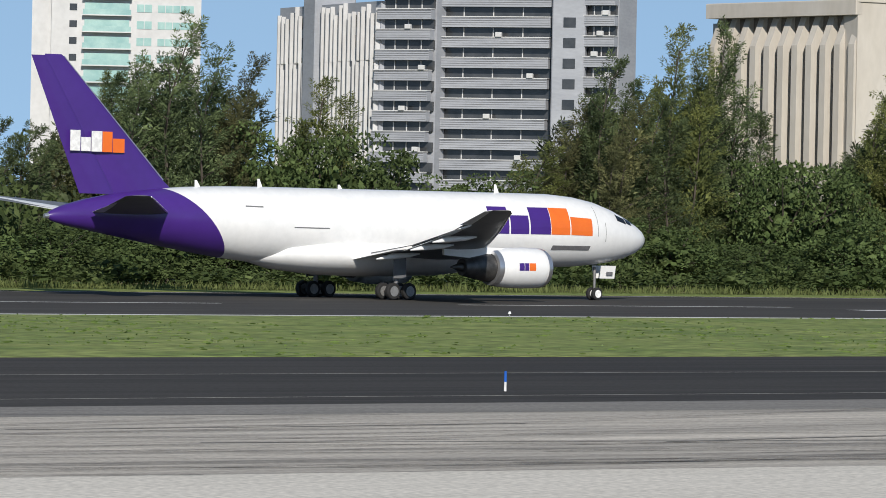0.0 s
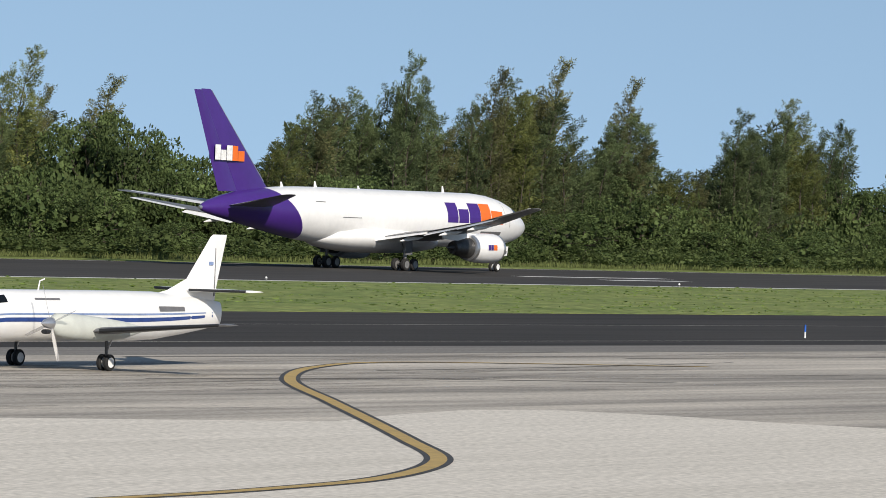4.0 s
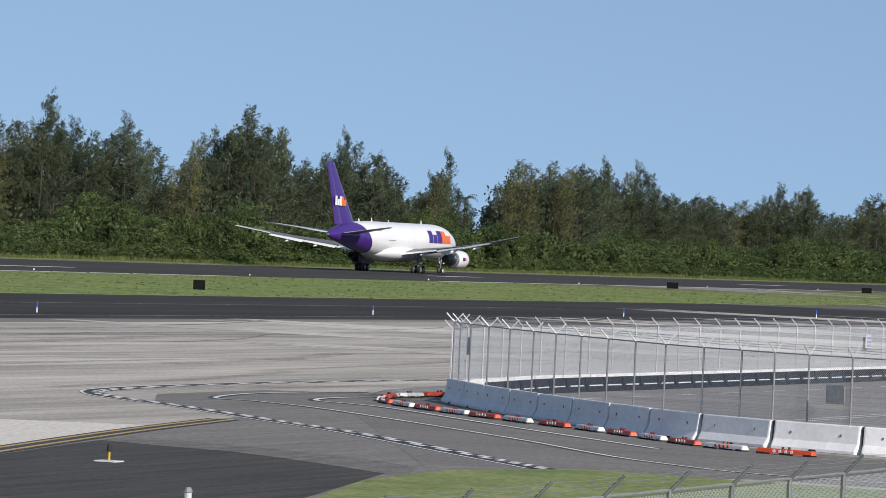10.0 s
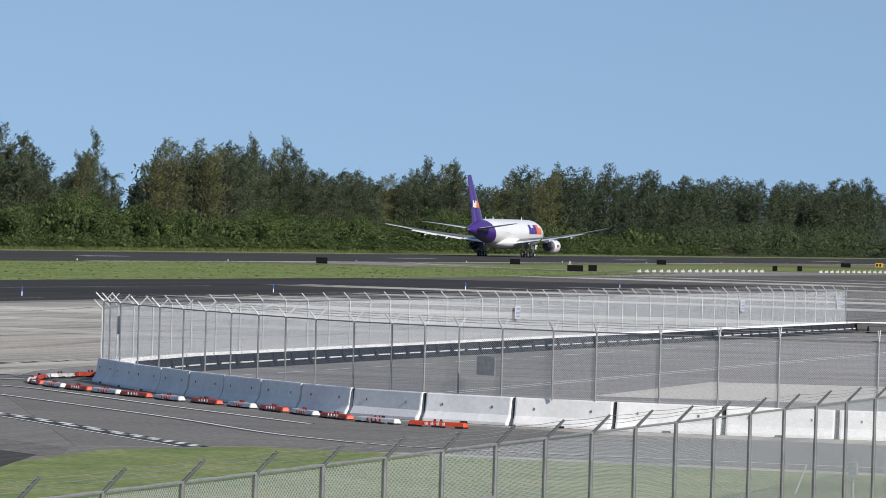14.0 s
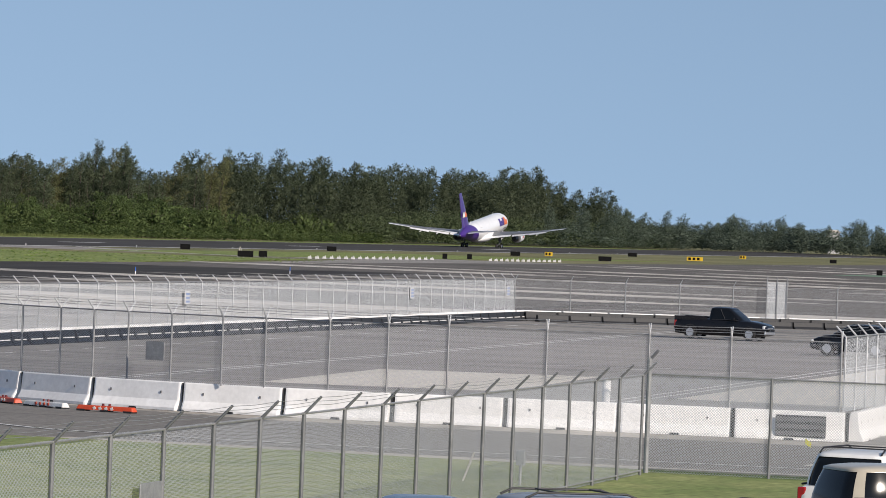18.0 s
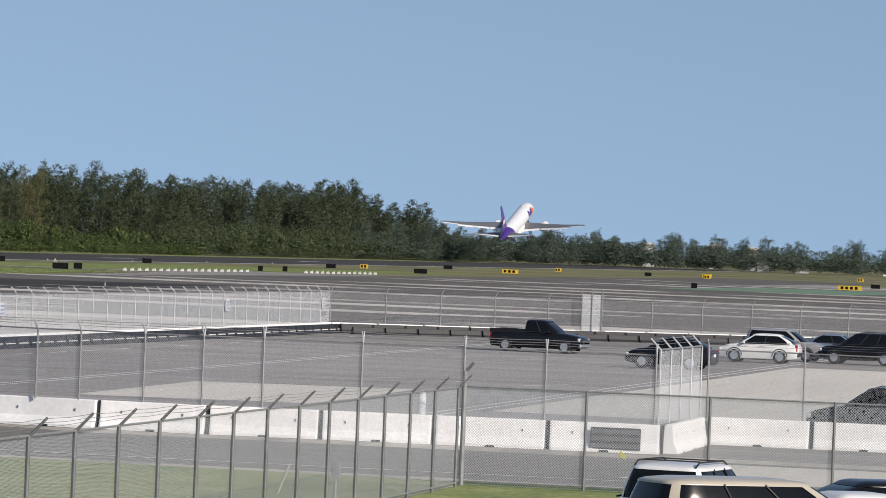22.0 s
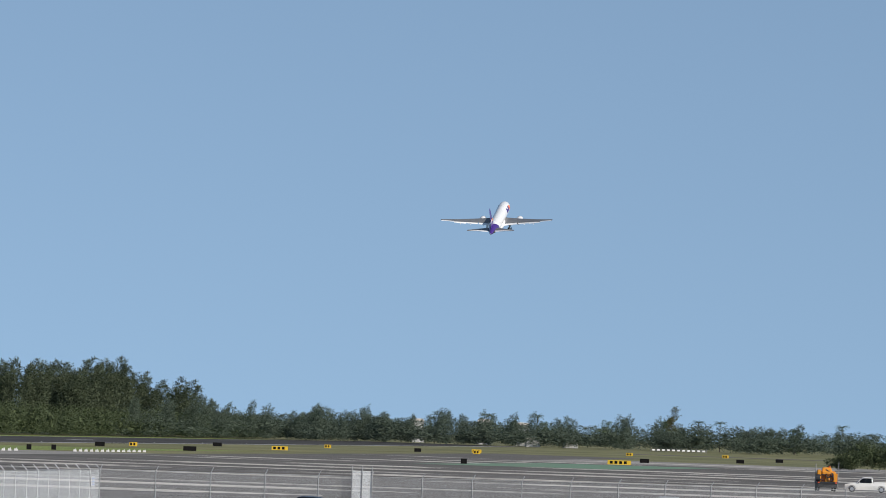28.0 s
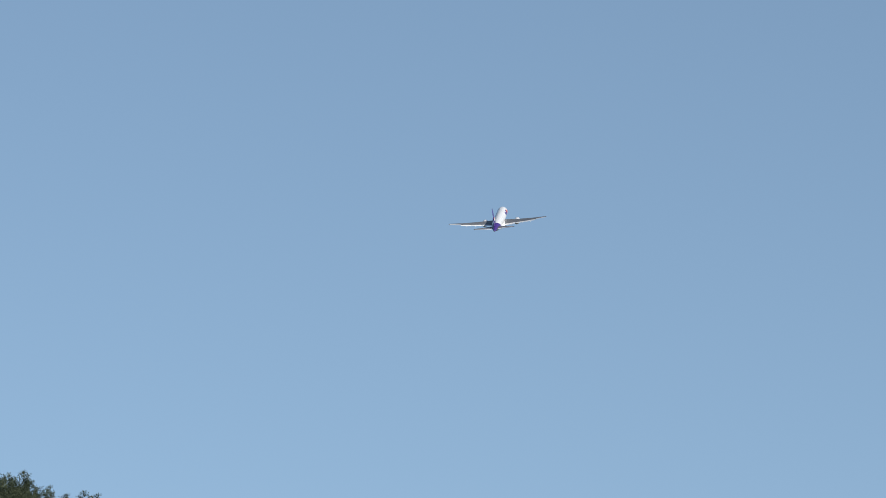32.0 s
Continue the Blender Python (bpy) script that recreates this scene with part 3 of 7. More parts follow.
def building_a():
    """Stepped grey block: a ribbed end wall, staggered balcony floors and a stair tower."""
    b = thing("apartment_building", "stepped grey concrete apartment block with long balconies", "building")
    m, n = facing(53.2, 805, 52.05, 770)
    h, storey = 40.5, 3.12
    part("ribbed_wall", Shape().box(0, n, 0, 12, 0, h - 1.5), BLDG, b, "grey wall behind upright white ribs", at=m)
    shaft = part("lift_shaft", Shape().box(n * 0.30, n * 0.42, -1.1, 6, 0, h + 0.8, bevel=0.2), BLDG, b, "smooth grey lift shaft", at=m)
    rr = random.Random(5)
    for i in range(23):
        x = 0.5 + i * (n - 1.0) / 22
        if not n * 0.28 < x < n * 0.44:
            for z0, z1 in ((3, h * 0.42), (h * 0.42, h * 0.74), (h * 0.74, h - rr.uniform(1.5, 3.5))):
                part("rib", Shape().box(-0.13, 0.13, -0.75, 0.0, z0, z1, taper=0.02), BLDW, b, at=m @ pose(x + rr.uniform(-0.22, 0.22), 0, 0))
    dark = Shape().box(-0.32, 0.32, -0.12, 0.02, -0.9, 0.9)
    pane = dark.mesh("window", WINDK)
    for i in range(16):
        for k in range(11):
            if (i * 7 + k * 5) % 4:
                part("window", pane, WINDK, b, at=m @ pose(0.6 + (i + 0.5) * (n - 1.2) / 16, 0, 5 + k * storey))
    for az0, az1, d0, d1, top, name in ((52.05, 51.45, 770, 766, h + 1, "balcony_block"), (51.45, 50.1, 770, 764, h, "balcony_block"), (49.72, 49.37, 762, 760, h + 0.3, "corner_block")):
        m, n = facing(az0, d0, az1, d1)
        part(name, Shape().box(0, n, 1.2, 8 if name == "corner_block" else 14, 0, top - 0.6), BLDG, b, at=m)
        glass = Shape().box(0.25, n - 0.25, 0.55, 1.25, 0, 1.45).mesh("window_band", WINDK)
        fascia = Shape().box(-0.15, n + 0.15, -0.9, 0.6, 0, 1.55, taper=0.05).mesh("balcony_front", BLDG)
        lip = Shape().box(-0.2, n + 0.2, -1.0, 0.5, 0, 0.14).mesh("balcony_lip", BLDW)
        seam = Shape().box(-0.1, n + 0.1, -0.93, -0.86, 0, 0.05).mesh("cladding_seam", GREYTXT)
        mull = Shape().box(-0.08, 0.08, 0.45, 0.56, 0, 1.45).mesh("mullion", BLDW)
        for k in range(12):
            z = top - 2.2 - k * storey
            if z < 3:
                break
            shift = 0.0 if name != "balcony_block" else -0.12 * k
            part("balcony_front", fascia, BLDG, b, at=m @ pose(shift, 0, z))
            part("balcony_lip", lip, BLDW, b, at=m @ pose(shift, 0, z + 1.52))
            for g in (0.3, 0.65, 1.0, 1.32):
                part("cladding_seam", seam, GREYTXT, b, at=m @ pose(shift, 0, z + g))
            part("window_band", glass, WINDK, b, at=m @ pose(0, 0, z - 1.5))
            for c in range(1, 4):
                part("mullion", mull, BLDW, b, at=m @ pose(c * n / 4, 0, z - 1.5))
            if k % 2 == 0 or name != "balcony_block":
                part("air_conditioner", Shape().box(-0.5, 0.5, -1.25, -0.65, 1.66, 2.35, bevel=0.06), BLDW, b, at=m @ pose(n * (0.3 + 0.09 * (k * 5 % 7)), 0, z))
    m, n = facing(50.1, 762, 49.72, 761)
    part("stair_tower", Shape().box(0, n, 0, 14, 0, h + 0.4, bevel=0.2), BLDG, b, "pale stair tower", at=m)
    for k in range(11):
        part("window", Shape().box(n * 0.35, n * 0.72, -0.1, 0.05, 0, 1.5), WINDK, b, at=m @ pose(0, 0, 4 + k * storey))
    m, n = facing(51.3, 772, 49.3, 770)
    part("roof_house", Shape().box(n * 0.42, n * 0.75, 3, 9, h - 0.6, h + 3.5, bevel=0.1), BLDW, b, at=m)
    part("mast", Shape().tube([(n * 0.6, 5, h + 3), (n * 0.6, 5, h + 8)], 0.06), GALV, b, at=m)


def building_b():
    """White tower with teal window bands."""
    b = thing("apartment_tower", "tall white apartment tower with teal glass balconies", "building")
    m, n = facing(55.8, 900, 54.1, 900)
    part("wall", Shape().box(0, n, 0, 16, 0, 52), BLDW, b, "white plaster tower wall", at=m)
    part("side_wing", Shape().box(-3.5, 0, 2, 16, 0, 50), BLDW, b, at=m)
    storey = 3.0
    wide = Shape().box(0, n * 0.3, -0.12, 0.1, 0, 1.25).mesh("window", WINTEAL)
    rail = Shape().box(-0.3, n * 0.3 + 0.3, -1.3, -1.15, 0, 0.95).mesh("balcony_glass", WINTEAL)
    slab = Shape().box(-0.4, n * 0.3 + 0.4, -1.4, 0, -0.2, 0).mesh("balcony_slab", BLDW)
    narrow = Shape().box(0, n * 0.1, -0.1, 0.1, 0, 1.4).mesh("window", WINTEAL)
    triple = Shape().box(0, n * 0.24, -0.1, 0.1, 0, 1.3).mesh("window", WINTEAL)
    frame_ = Shape().box(-0.06, 0.06, -0.16, 0.0, 0, 1.4).mesh("mullion", BLDW)
    for k in range(15):
        z = 5 + k * storey
        part("window", wide, WINTEAL, b, at=m @ pose(n * 0.22, 0, z + 0.9))
        part("balcony_slab", slab, BLDW, b, at=m @ pose(n * 0.22, 0, z))
        part("balcony_glass", rail, WINTEAL, b, at=m @ pose(n * 0.22, 0, z))
        part("window", narrow, WINTEAL, b, at=m @ pose(n * 0.57, 0, z + 0.6))
        part("window", triple, WINTEAL, b, at=m @ pose(n * 0.71, 0, z + 0.6))
        for c in (0.62, 0.76, 0.81, 0.86):
            part("mullion", frame_, BLDW, b, at=m @ pose(n * c, 0, z + 0.6))
        part("window", Shape().box(0, n * 0.05, -0.1, 0.1, 0, 1.2), WINDK, b, at=m @ pose(n * 0.12, 0, z + 0.7))


def building_c():
    """Cream tower with tall fins, a plain corner and small balconies."""
    b = thing("office_tower", "cream concrete tower with tall upright fins", "building")
    h = 41.3
    m, n = facing(48.3, 810, 46.62, 784)
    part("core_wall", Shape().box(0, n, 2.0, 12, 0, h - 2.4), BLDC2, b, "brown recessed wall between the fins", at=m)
    part("parapet", Shape().box(-0.6, n + 0.1, -0.5, 12, h - 2.4, h, bevel=0.15), BLDC, b, "cream flat roof parapet", at=m)
    part("corner_wall", Shape().box(-3.2, 0, 3.5, 22, 0, h - 3.0), BLDC, b, at=m)
    fin = Shape()
    fin.v = [(-0.78, 2.1, 0), (0.78, 2.1, 0), (0.66, -0.4, 0), (-0.66, -0.4, 0), (-0.78, 2.1, h - 2.4), (0.78, 2.1, h - 2.4), (0.72, 1.6, h - 2.4), (-0.72, 1.6, h - 2.4), (0.66, -0.4, h - 7), (-0.66, -0.4, h - 7)]
    fin.f = [(3, 2, 8, 9), (0, 3, 9, 7, 4), (2, 1, 5, 6, 8), (7, 9, 8, 6), (4, 7, 6, 5), (1, 0, 4, 5)]
    me = fin.mesh("fin", BLDC)
    for i in range(11):
        part("fin", me, BLDC, b, at=m @ pose(1.0 + i * (n - 2.0) / 10, 0, 0))
    for k in range(10):
        part("window", Shape().box(-2.6, -1.0, 3.35, 3.55, 0, 1.6), WINDK, b, at=m @ pose(0, 0, 6 + k * 3.2))
    m, n = facing(46.62, 784, 44.85, 800)
    part("side_wall", Shape().box(0, n, 0.05, 4, 0, h - 0.4), BLDC, b, "plain cream side wall", at=m)
    part("side_parapet", Shape().box(-0.1, n + 0.2, -0.25, 4.2, h - 0.4, h + 0.4, bevel=0.1), BLDC, b, at=m)
    win = Shape().box(-1.25, 1.25, -0.08, 0.1, 0, 1.7).mesh("window", WINDK)
    sill = Shape().box(-1.4, 1.4, -0.3, 0.05, -0.2, 0).mesh("window_sill", BLDW)
    small = Shape().box(-0.55, 0.55, -0.08, 0.1, 0, 2.0).mesh("balcony_door", WINDK)
    slab = Shape().box(-0.9, 0.9, -0.9, 0.05, -0.2, 0.75, taper=0.02).mesh("balcony", BLDC)
    for k in range(11):
        z = h - 5.4 - k * 3.1
        part("window", win, WINDK, b, at=m @ pose(n * 0.26, 0, z))
        part("window_sill", sill, BLDW, b, at=m @ pose(n * 0.26, 0, z))
        part("balcony_door", small, WINDK, b, at=m @ pose(n * 0.62, 0, z))
        part("balcony", slab, BLDC, b, at=m @ pose(n * 0.62, 0, z - 0.2))
        part("window", Shape().box(-0.2, 0.2, -0.06, 0.1, 0, 0.6), WINDK, b, at=m @ pose(n * 0.93, 0, z))
    part("roof_house", Shape().box(n * 0.1, n * 0.5, 1, 3.8, h + 0.3, h + 4.2, bevel=0.1), BLDW, b, at=m)
    for x in (0.74, 0.8):
        part("antenna", Shape().tube([(n * x, 3, h), (n * x, 3, h + 6)], 0.08), GALV, b, at=m)


building_a()
building_b()
building_c()


# ---- trees ----
def spray_mesh(name, material, sprays):
    """Many small blades as one mesh: rows of base, tip direction, side direction, length, width."""
    base, tip, side = (np.array([s[i] for s in sprays], float) for i in range(3))
    ln, wd = (np.array([s[i] for s in sprays], float)[:, None] for i in (3, 4))
    mid = base + tip * ln * 0.45
    v = np.stack([base, mid + side * wd / 2, base + tip * ln, mid - side * wd / 2], 1).reshape(-1, 3)
    k = np.arange(len(sprays)) * 4
    me = bpy.data.meshes.new(name)
    me.from_pydata(v.tolist(), [], np.stack([k, k + 1, k + 2, k + 3], 1).tolist())
    me.materials.append(material)
    me.update()
    return me


def unit(v):
    return v / (np.linalg.norm(v) + 1e-9)


def fans(name, material, batches):
    """Many small blades as one mesh, from batches of arrays: base, tip direction, side direction, length, width."""
    base, tip, side, ln, wd = (np.concatenate([b[i] for b in batches]) for i in range(5))
    side = side / (np.linalg.norm(side, axis=1, keepdims=True) + 1e-9)
    mid = base + tip * ln[:, None] * 0.45
    v = np.stack([base, mid + side * wd[:, None] / 2, base + tip * ln[:, None], mid - side * wd[:, None] / 2], 1).reshape(-1, 3)
    k = np.arange(len(base)) * 4
    me = bpy.data.meshes.new(name)
    me.from_pydata(v.tolist(), [], np.stack([k, k + 1, k + 2, k + 3], 1).tolist())
    me.materials.append(material)
    me.update()
    return me


def units(a):
    return a / (np.linalg.norm(a, axis=1, keepdims=True) + 1e-9)


def plume(r, foot, way, long, wide, count, fine=1.0):
    """A feathery tuft round a line: blades stand off it and point along it."""
    s = r.uniform(0, 1, count)
    rad = units(np.cross(np.tile(way, (count, 1)), r.normal(0, 1, (count, 3))))
    base = foot + way * (s * long)[:, None] + rad * (wide * (1 - 0.72 * s) * r.uniform(0.1, 1.0, count))[:, None]
    tip = units(way * 0.6 + rad * (0.7 - 0.4 * s)[:, None] + r.normal(0, 0.2, (count, 3)) + (0.05, 0.05, -0.16))
    return base, tip, np.cross(tip, r.normal(0, 1, (count, 3))), r.uniform(0.2, 0.44, count) * fine, r.uniform(0.06, 0.115, count) * fine


def casuarina_mesh(seed, h=21.0, dense=1.0, material=None):
    """Tall feathery tree: one to three pointed spires of rising, plumed boughs that lean with the wind."""
    r = np.random.RandomState(seed)
    trunk, batches = Shape(), []
    wind, up = np.array([0.13, 0.15, 0.0]), np.array([0.0, 0.0, 1.0])
    fine = 1.0 / dense ** 0.45
    turn = r.uniform(0, 6.28)
    spires = [(0.0, 0.0, 1.0, r.uniform(2.7, 3.5))] + [(turn + k * 2.4, r.uniform(1.6, 3.0), r.uniform(0.72, 0.96), r.uniform(1.9, 2.7)) for k in range(int(r.randint(1, 4)))]
    for a0, off, top, wide in spires:
        bend = r.uniform(0, 6.28)
        axis = lambda z: np.array([math.cos(a0) * off * min(1, 0.25 + z / 8) + 0.2 * math.sin(z * 0.35 + bend), math.sin(a0) * off * min(1, 0.25 + z / 8) + 0.2 * math.cos(z * 0.3 + bend), z]) + wind * max(0, z - h * 0.62) * 0.9
        trunk.tube([tuple(axis(z)) for z in np.linspace(0, h * top * 0.93, 9)], [(0.2 if off == 0 else 0.13) * (1 - i / 9.0) + 0.015 for i in range(9)], 6)
        count = int(52 * top)
        for i in range(count):
            u = 0.06 + 0.92 * (i + r.uniform(0, 1)) / count
            a = r.uniform(0, 6.28)
            reach = wide * (1.2 * (1 - u) ** 0.72 + 0.10) * r.uniform(0.5, 1.15)
            rise = reach * (r.uniform(0.0, 0.55) + 0.75 * u) + 0.5 * u
            p0 = axis(h * top * u)
            p1 = p0 + np.array([math.cos(a) * reach, math.sin(a) * reach, rise]) + wind * rise
            way = unit(p1 - p0)
            if i % 4 == 0:
                trunk.tube([tuple(p0), tuple((p0 + p1) / 2 + (0, 0, -0.12)), tuple(p1)], [0.06, 0.045, 0.02], 4, cap=False)
            for t in (0.3, 0.62, 0.95):
                lean = unit(way + up * r.uniform(-0.35, 0.35 + 0.4 * u) + r.normal(0, 0.28, 3) + wind)
                batches.append(plume(r, p0 + (p1 - p0) * t, lean, r.uniform(0.8, 1.5) * (1.15 - 0.4 * u), r.uniform(0.34, 0.6), int(36 * dense), fine))
        tip = axis(h * top * 0.9)
        batches.append(plume(r, tip, unit(up + wind * r.uniform(0.6, 2.0)), h * top * 0.11, 0.34, int(90 * dense), fine))
        n = int(270 * dense)
        u, a = r.uniform(0.02, 0.86, n), r.uniform(0, 6.28, n)
        q = wide * 0.8 * (1 - u) ** 0.7 * r.uniform(0, 1, n) ** 0.7
        mid = np.array([axis(h * top * x) for x in u]) + np.stack([np.cos(a) * q, np.sin(a) * q, 0 * q], 1)
        out = units(np.stack([np.cos(a) * 0.7, np.sin(a) * 0.7, 0.8 + 0 * a], 1) + r.normal(0, 0.3, (n, 3)))
        batches.append((mid, out, np.cross(out, r.normal(0, 1, (n, 3))), r.uniform(0.4, 0.9, n) * fine, r.uniform(0.14, 0.30, n) * fine))
    return trunk.mesh("trunk", BARK), fans("crown", material or NEEDLE, batches)


def broad_mesh(seed, h=10.0, w=4.0, material=None, leaves=1500, size=0.5, name="crown"):
    """Uneven crown of leafy clumps from near the ground to the top, with gaps."""
    r = np.random.RandomState(seed)
    trunk, batches = Shape(), []
    trunk.tube([(0, 0, 0), (0.15, 0.1, h * 0.3), (0.1, -0.2, h * 0.62)], [0.26, 0.2, 0.1], 6)
    for i in range(34):
        a, e = r.uniform(0, 2 * math.pi), r.uniform(-1.15, 1.25)
        rad = r.uniform(0.6, 1.0)
        c = np.array([math.cos(a) * w * rad * math.cos(e), math.sin(a) * w * rad * math.cos(e), h * 0.47 + math.sin(e) * h * 0.43 * rad])
        cr, n = r.uniform(0.14, 0.34) * w, leaves // 34
        if i % 2:
            trunk.tube([(0.1, -0.1, h * 0.35), tuple(c * 0.6 + np.array([0, 0, h * 0.16])), tuple(c)], [0.08, 0.05, 0.02], 4, cap=False)
        out = units(r.normal(0, 1, (n, 3)) + (0, 0, 0.5))
        base = c + out * (cr * r.uniform(0.72, 1.12, n))[:, None] * (1, 1, 0.72)
        tip = units(out * 0.45 + r.normal(0, 0.55, (n, 3)) + (0, 0, -0.25))
        batches.append((base, tip, np.cross(tip, out + r.normal(0, 0.5, (n, 3))), size * r.uniform(0.5, 1.4, n), size * r.uniform(0.4, 0.75, n)))
    n = leaves // 12
    out = units(r.normal(0, 1, (n, 3)))
    base = np.array([0, 0, h * 0.45]) + out * r.uniform(0.1, 0.72, (n, 1)) * np.array([w, w, h * 0.42])
    tip = units(r.normal(0, 1, (n, 3)))
    batches.append((base, tip, np.cross(tip, out), np.full(n, size * 2.2), np.full(n, size * 1.7)))
    return trunk.mesh("trunk", BARK), fans(name, material or BROAD, batches)


def palm_mesh(seed):
    r = np.random.RandomState(seed)
    trunk, sprays = Shape(), []
    trunk.tube([(0, 0, 0), (0.3, 0.1, 5), (0.45, 0.2, 10)], [0.2, 0.15, 0.13], 6)
    for i in range(20):
        a, up = i * 2.4, r.uniform(-0.1, 0.9)
        p, d = np.array([0.45, 0.2, 10.0]), unit(np.array([math.cos(a), math.sin(a), up]))
        for k in range(7):
            q = p + d * 0.42
            side = unit(np.cross(d, (0, 0, 1)))
            for sg in (-1, 1):
                sprays.append((p, unit(d * 0.7 + side * sg * 0.8 + np.array([0, 0, -0.35])), d, 0.75 * (1 - k * 0.06), 0.22))
            p, d = q, unit(d + np.array([0, 0, -0.17]))
    return trunk.mesh("trunk", BARK), spray_mesh("crown", PALMG, sprays)


def tree(name, label, meshes, at, size, group):
    trunk, crown = meshes
    ob = new(name, trunk)
    ob.matrix_basis = at @ Matrix.Diagonal((size[0], size[0], size[1], 1))
    tagged(ob, label, "tree", group)
    c = new("crown", crown)
    c.parent = ob
    return ob


FARCASU = [casuarina_mesh(81 + i, dense=0.75, material=DRYNEEDLE if i == 2 else FARNEEDLE) for i in range(6)]
CASU = [casuarina_mesh(11 + i, dense=1.25, material={3: DRYNEEDLE, 5: GOLDNEEDLE, 6: GOLDNEEDLE}.get(i, NEEDLE)) for i in range(8)]
BRO = [broad_mesh(40 + i, leaves=3300, size=0.34) for i in range(5)]
PALM = palm_mesh(3)


# Skyline of the wood along the runway: distance along the runway and height.
NEAR_CREST = [(180, 18), (226, 14), (237, 18), (243, 21.4), (246, 17.5), (250, 18.5), (254, 15), (258, 17), (268, 14), (271, 9.8), (277, 11), (282, 13.3), (286, 18.4), (290, 20), (295, 18.2), (298, 22.8),
              (300, 18.6), (303, 23), (306, 18), (310, 14.5), (319, 14.2), (326, 22.2), (328, 19.6), (338, 22.2), (346, 21.6), (348, 18.4), (350, 21.8), (353, 19.4), (358, 16.1), (363, 19.4),
              (375, 21.6), (381, 17.6), (385, 19.8), (389, 14.4), (395, 18.8), (404, 17.6), (409, 16.1), (412, 21), (419, 15), (425, 18.4), (434, 16), (446, 13.2), (452, 12), (459, 17.9), (475, 21.6)]
FAR_CREST = [(483, 23.4), (492, 18.3), (497, 22.9), (513, 24), (518, 16.5), (523, 15.4), (530, 22.4), (540, 12.5), (545, 15.3), (550, 12.5), (556, 20.4), (570, 21.5), (575, 16.8), (582, 19.2), (588, 13.2), (599, 14), (603, 20),
             (607, 15), (619, 14.7), (633, 11.4), (639, 13.5), (646, 20.3), (651, 14.5), (663, 19), (680, 23.3), (714, 21.8), (723, 25), (738, 20.6), (753, 22.6), (772, 17.5), (793, 23), (805, 26), (821, 24), (828, 17.2),
             (851, 23.4), (868, 21.7), (885, 14), (904, 21.5), (913, 14.4), (922, 9.4), (927, 10.5), (937, 21.3)]
END_CREST = [(960, 22.4), (998, 22.8), (1006, 19.6), (1020, 22.8), (1050, 18.4), (1099, 17.7), (1126, 21), (1149, 20.8), (1170, 16), (1195, 19.9), (1244, 22.8), (1269, 20.5), (1323, 23.2), (1345, 20), (1390, 21.5), (1445, 22.2), (1520, 21.5), (1577, 25), (1625, 23), (1671, 22), (1716, 16.6), (1770, 13.8), (1860, 14)]
CREST = NEAR_CREST + FAR_CREST + END_CREST
# Stretches where tall broadleaf trees stand in place of the casuarinas: from, to.
LEAFY = ((252, 281), (308, 321), (418, 450), (584, 598), (608, 640))


def tall_at(y):
    return float(np.interp(y, [c[0] for c in CREST], [c[1] for c in CREST]))


def patch(y):
    """Where the broadleaf growth stands high along the wood, from none to all."""
    return 0.5 + 0.5 * math.sin(y * 0.071 + 2 * math.sin(y * 0.023 + 1))


def scatter(name, label, category, spots, protos, seed):
    """Many small plants joined into one object: each spot is x, y, scale across, scale up."""
    rng = np.random.RandomState(seed)
    vs, fs, base = [], [], 0
    data = []
    for me in protos:
        co = np.empty(len(me.vertices) * 3)
        me.vertices.foreach_get("co", co)
        data.append((co.reshape(-1, 3), np.array([p.vertices[:] for p in me.polygons])))
    for x, y, sx, sz in spots:
        co, f = data[rng.randint(len(data))]
        a = rng.uniform(-0.7, 0.7) if "casuarina" in name else rng.uniform(0, 6.28)
        c, s = math.cos(a), math.sin(a)
        vs.append(np.stack([(co[:, 0] * c - co[:, 1] * s) * sx + x, (co[:, 0] * s + co[:, 1] * c) * sx + y, co[:, 2] * sz], 1))
        fs.append(f + base)
        base += len(co)
    v, f = np.concatenate(vs), np.concatenate(fs)
    me = bpy.data.meshes.new(name)
    me.vertices.add(len(v)), me.loops.add(f.size), me.polygons.add(len(f))
    me.vertices.foreach_set("co", v.ravel())
    me.loops.foreach_set("vertex_index", f.ravel().astype(np.int32))
    me.polygons.foreach_set("loop_start", np.arange(0, f.size, f.shape[1], dtype=np.int32))
    me.update(calc_edges=True)
    me.materials.append(protos[0].materials[0])
    return tagged(new(name, me), label, category, kind="stuff")


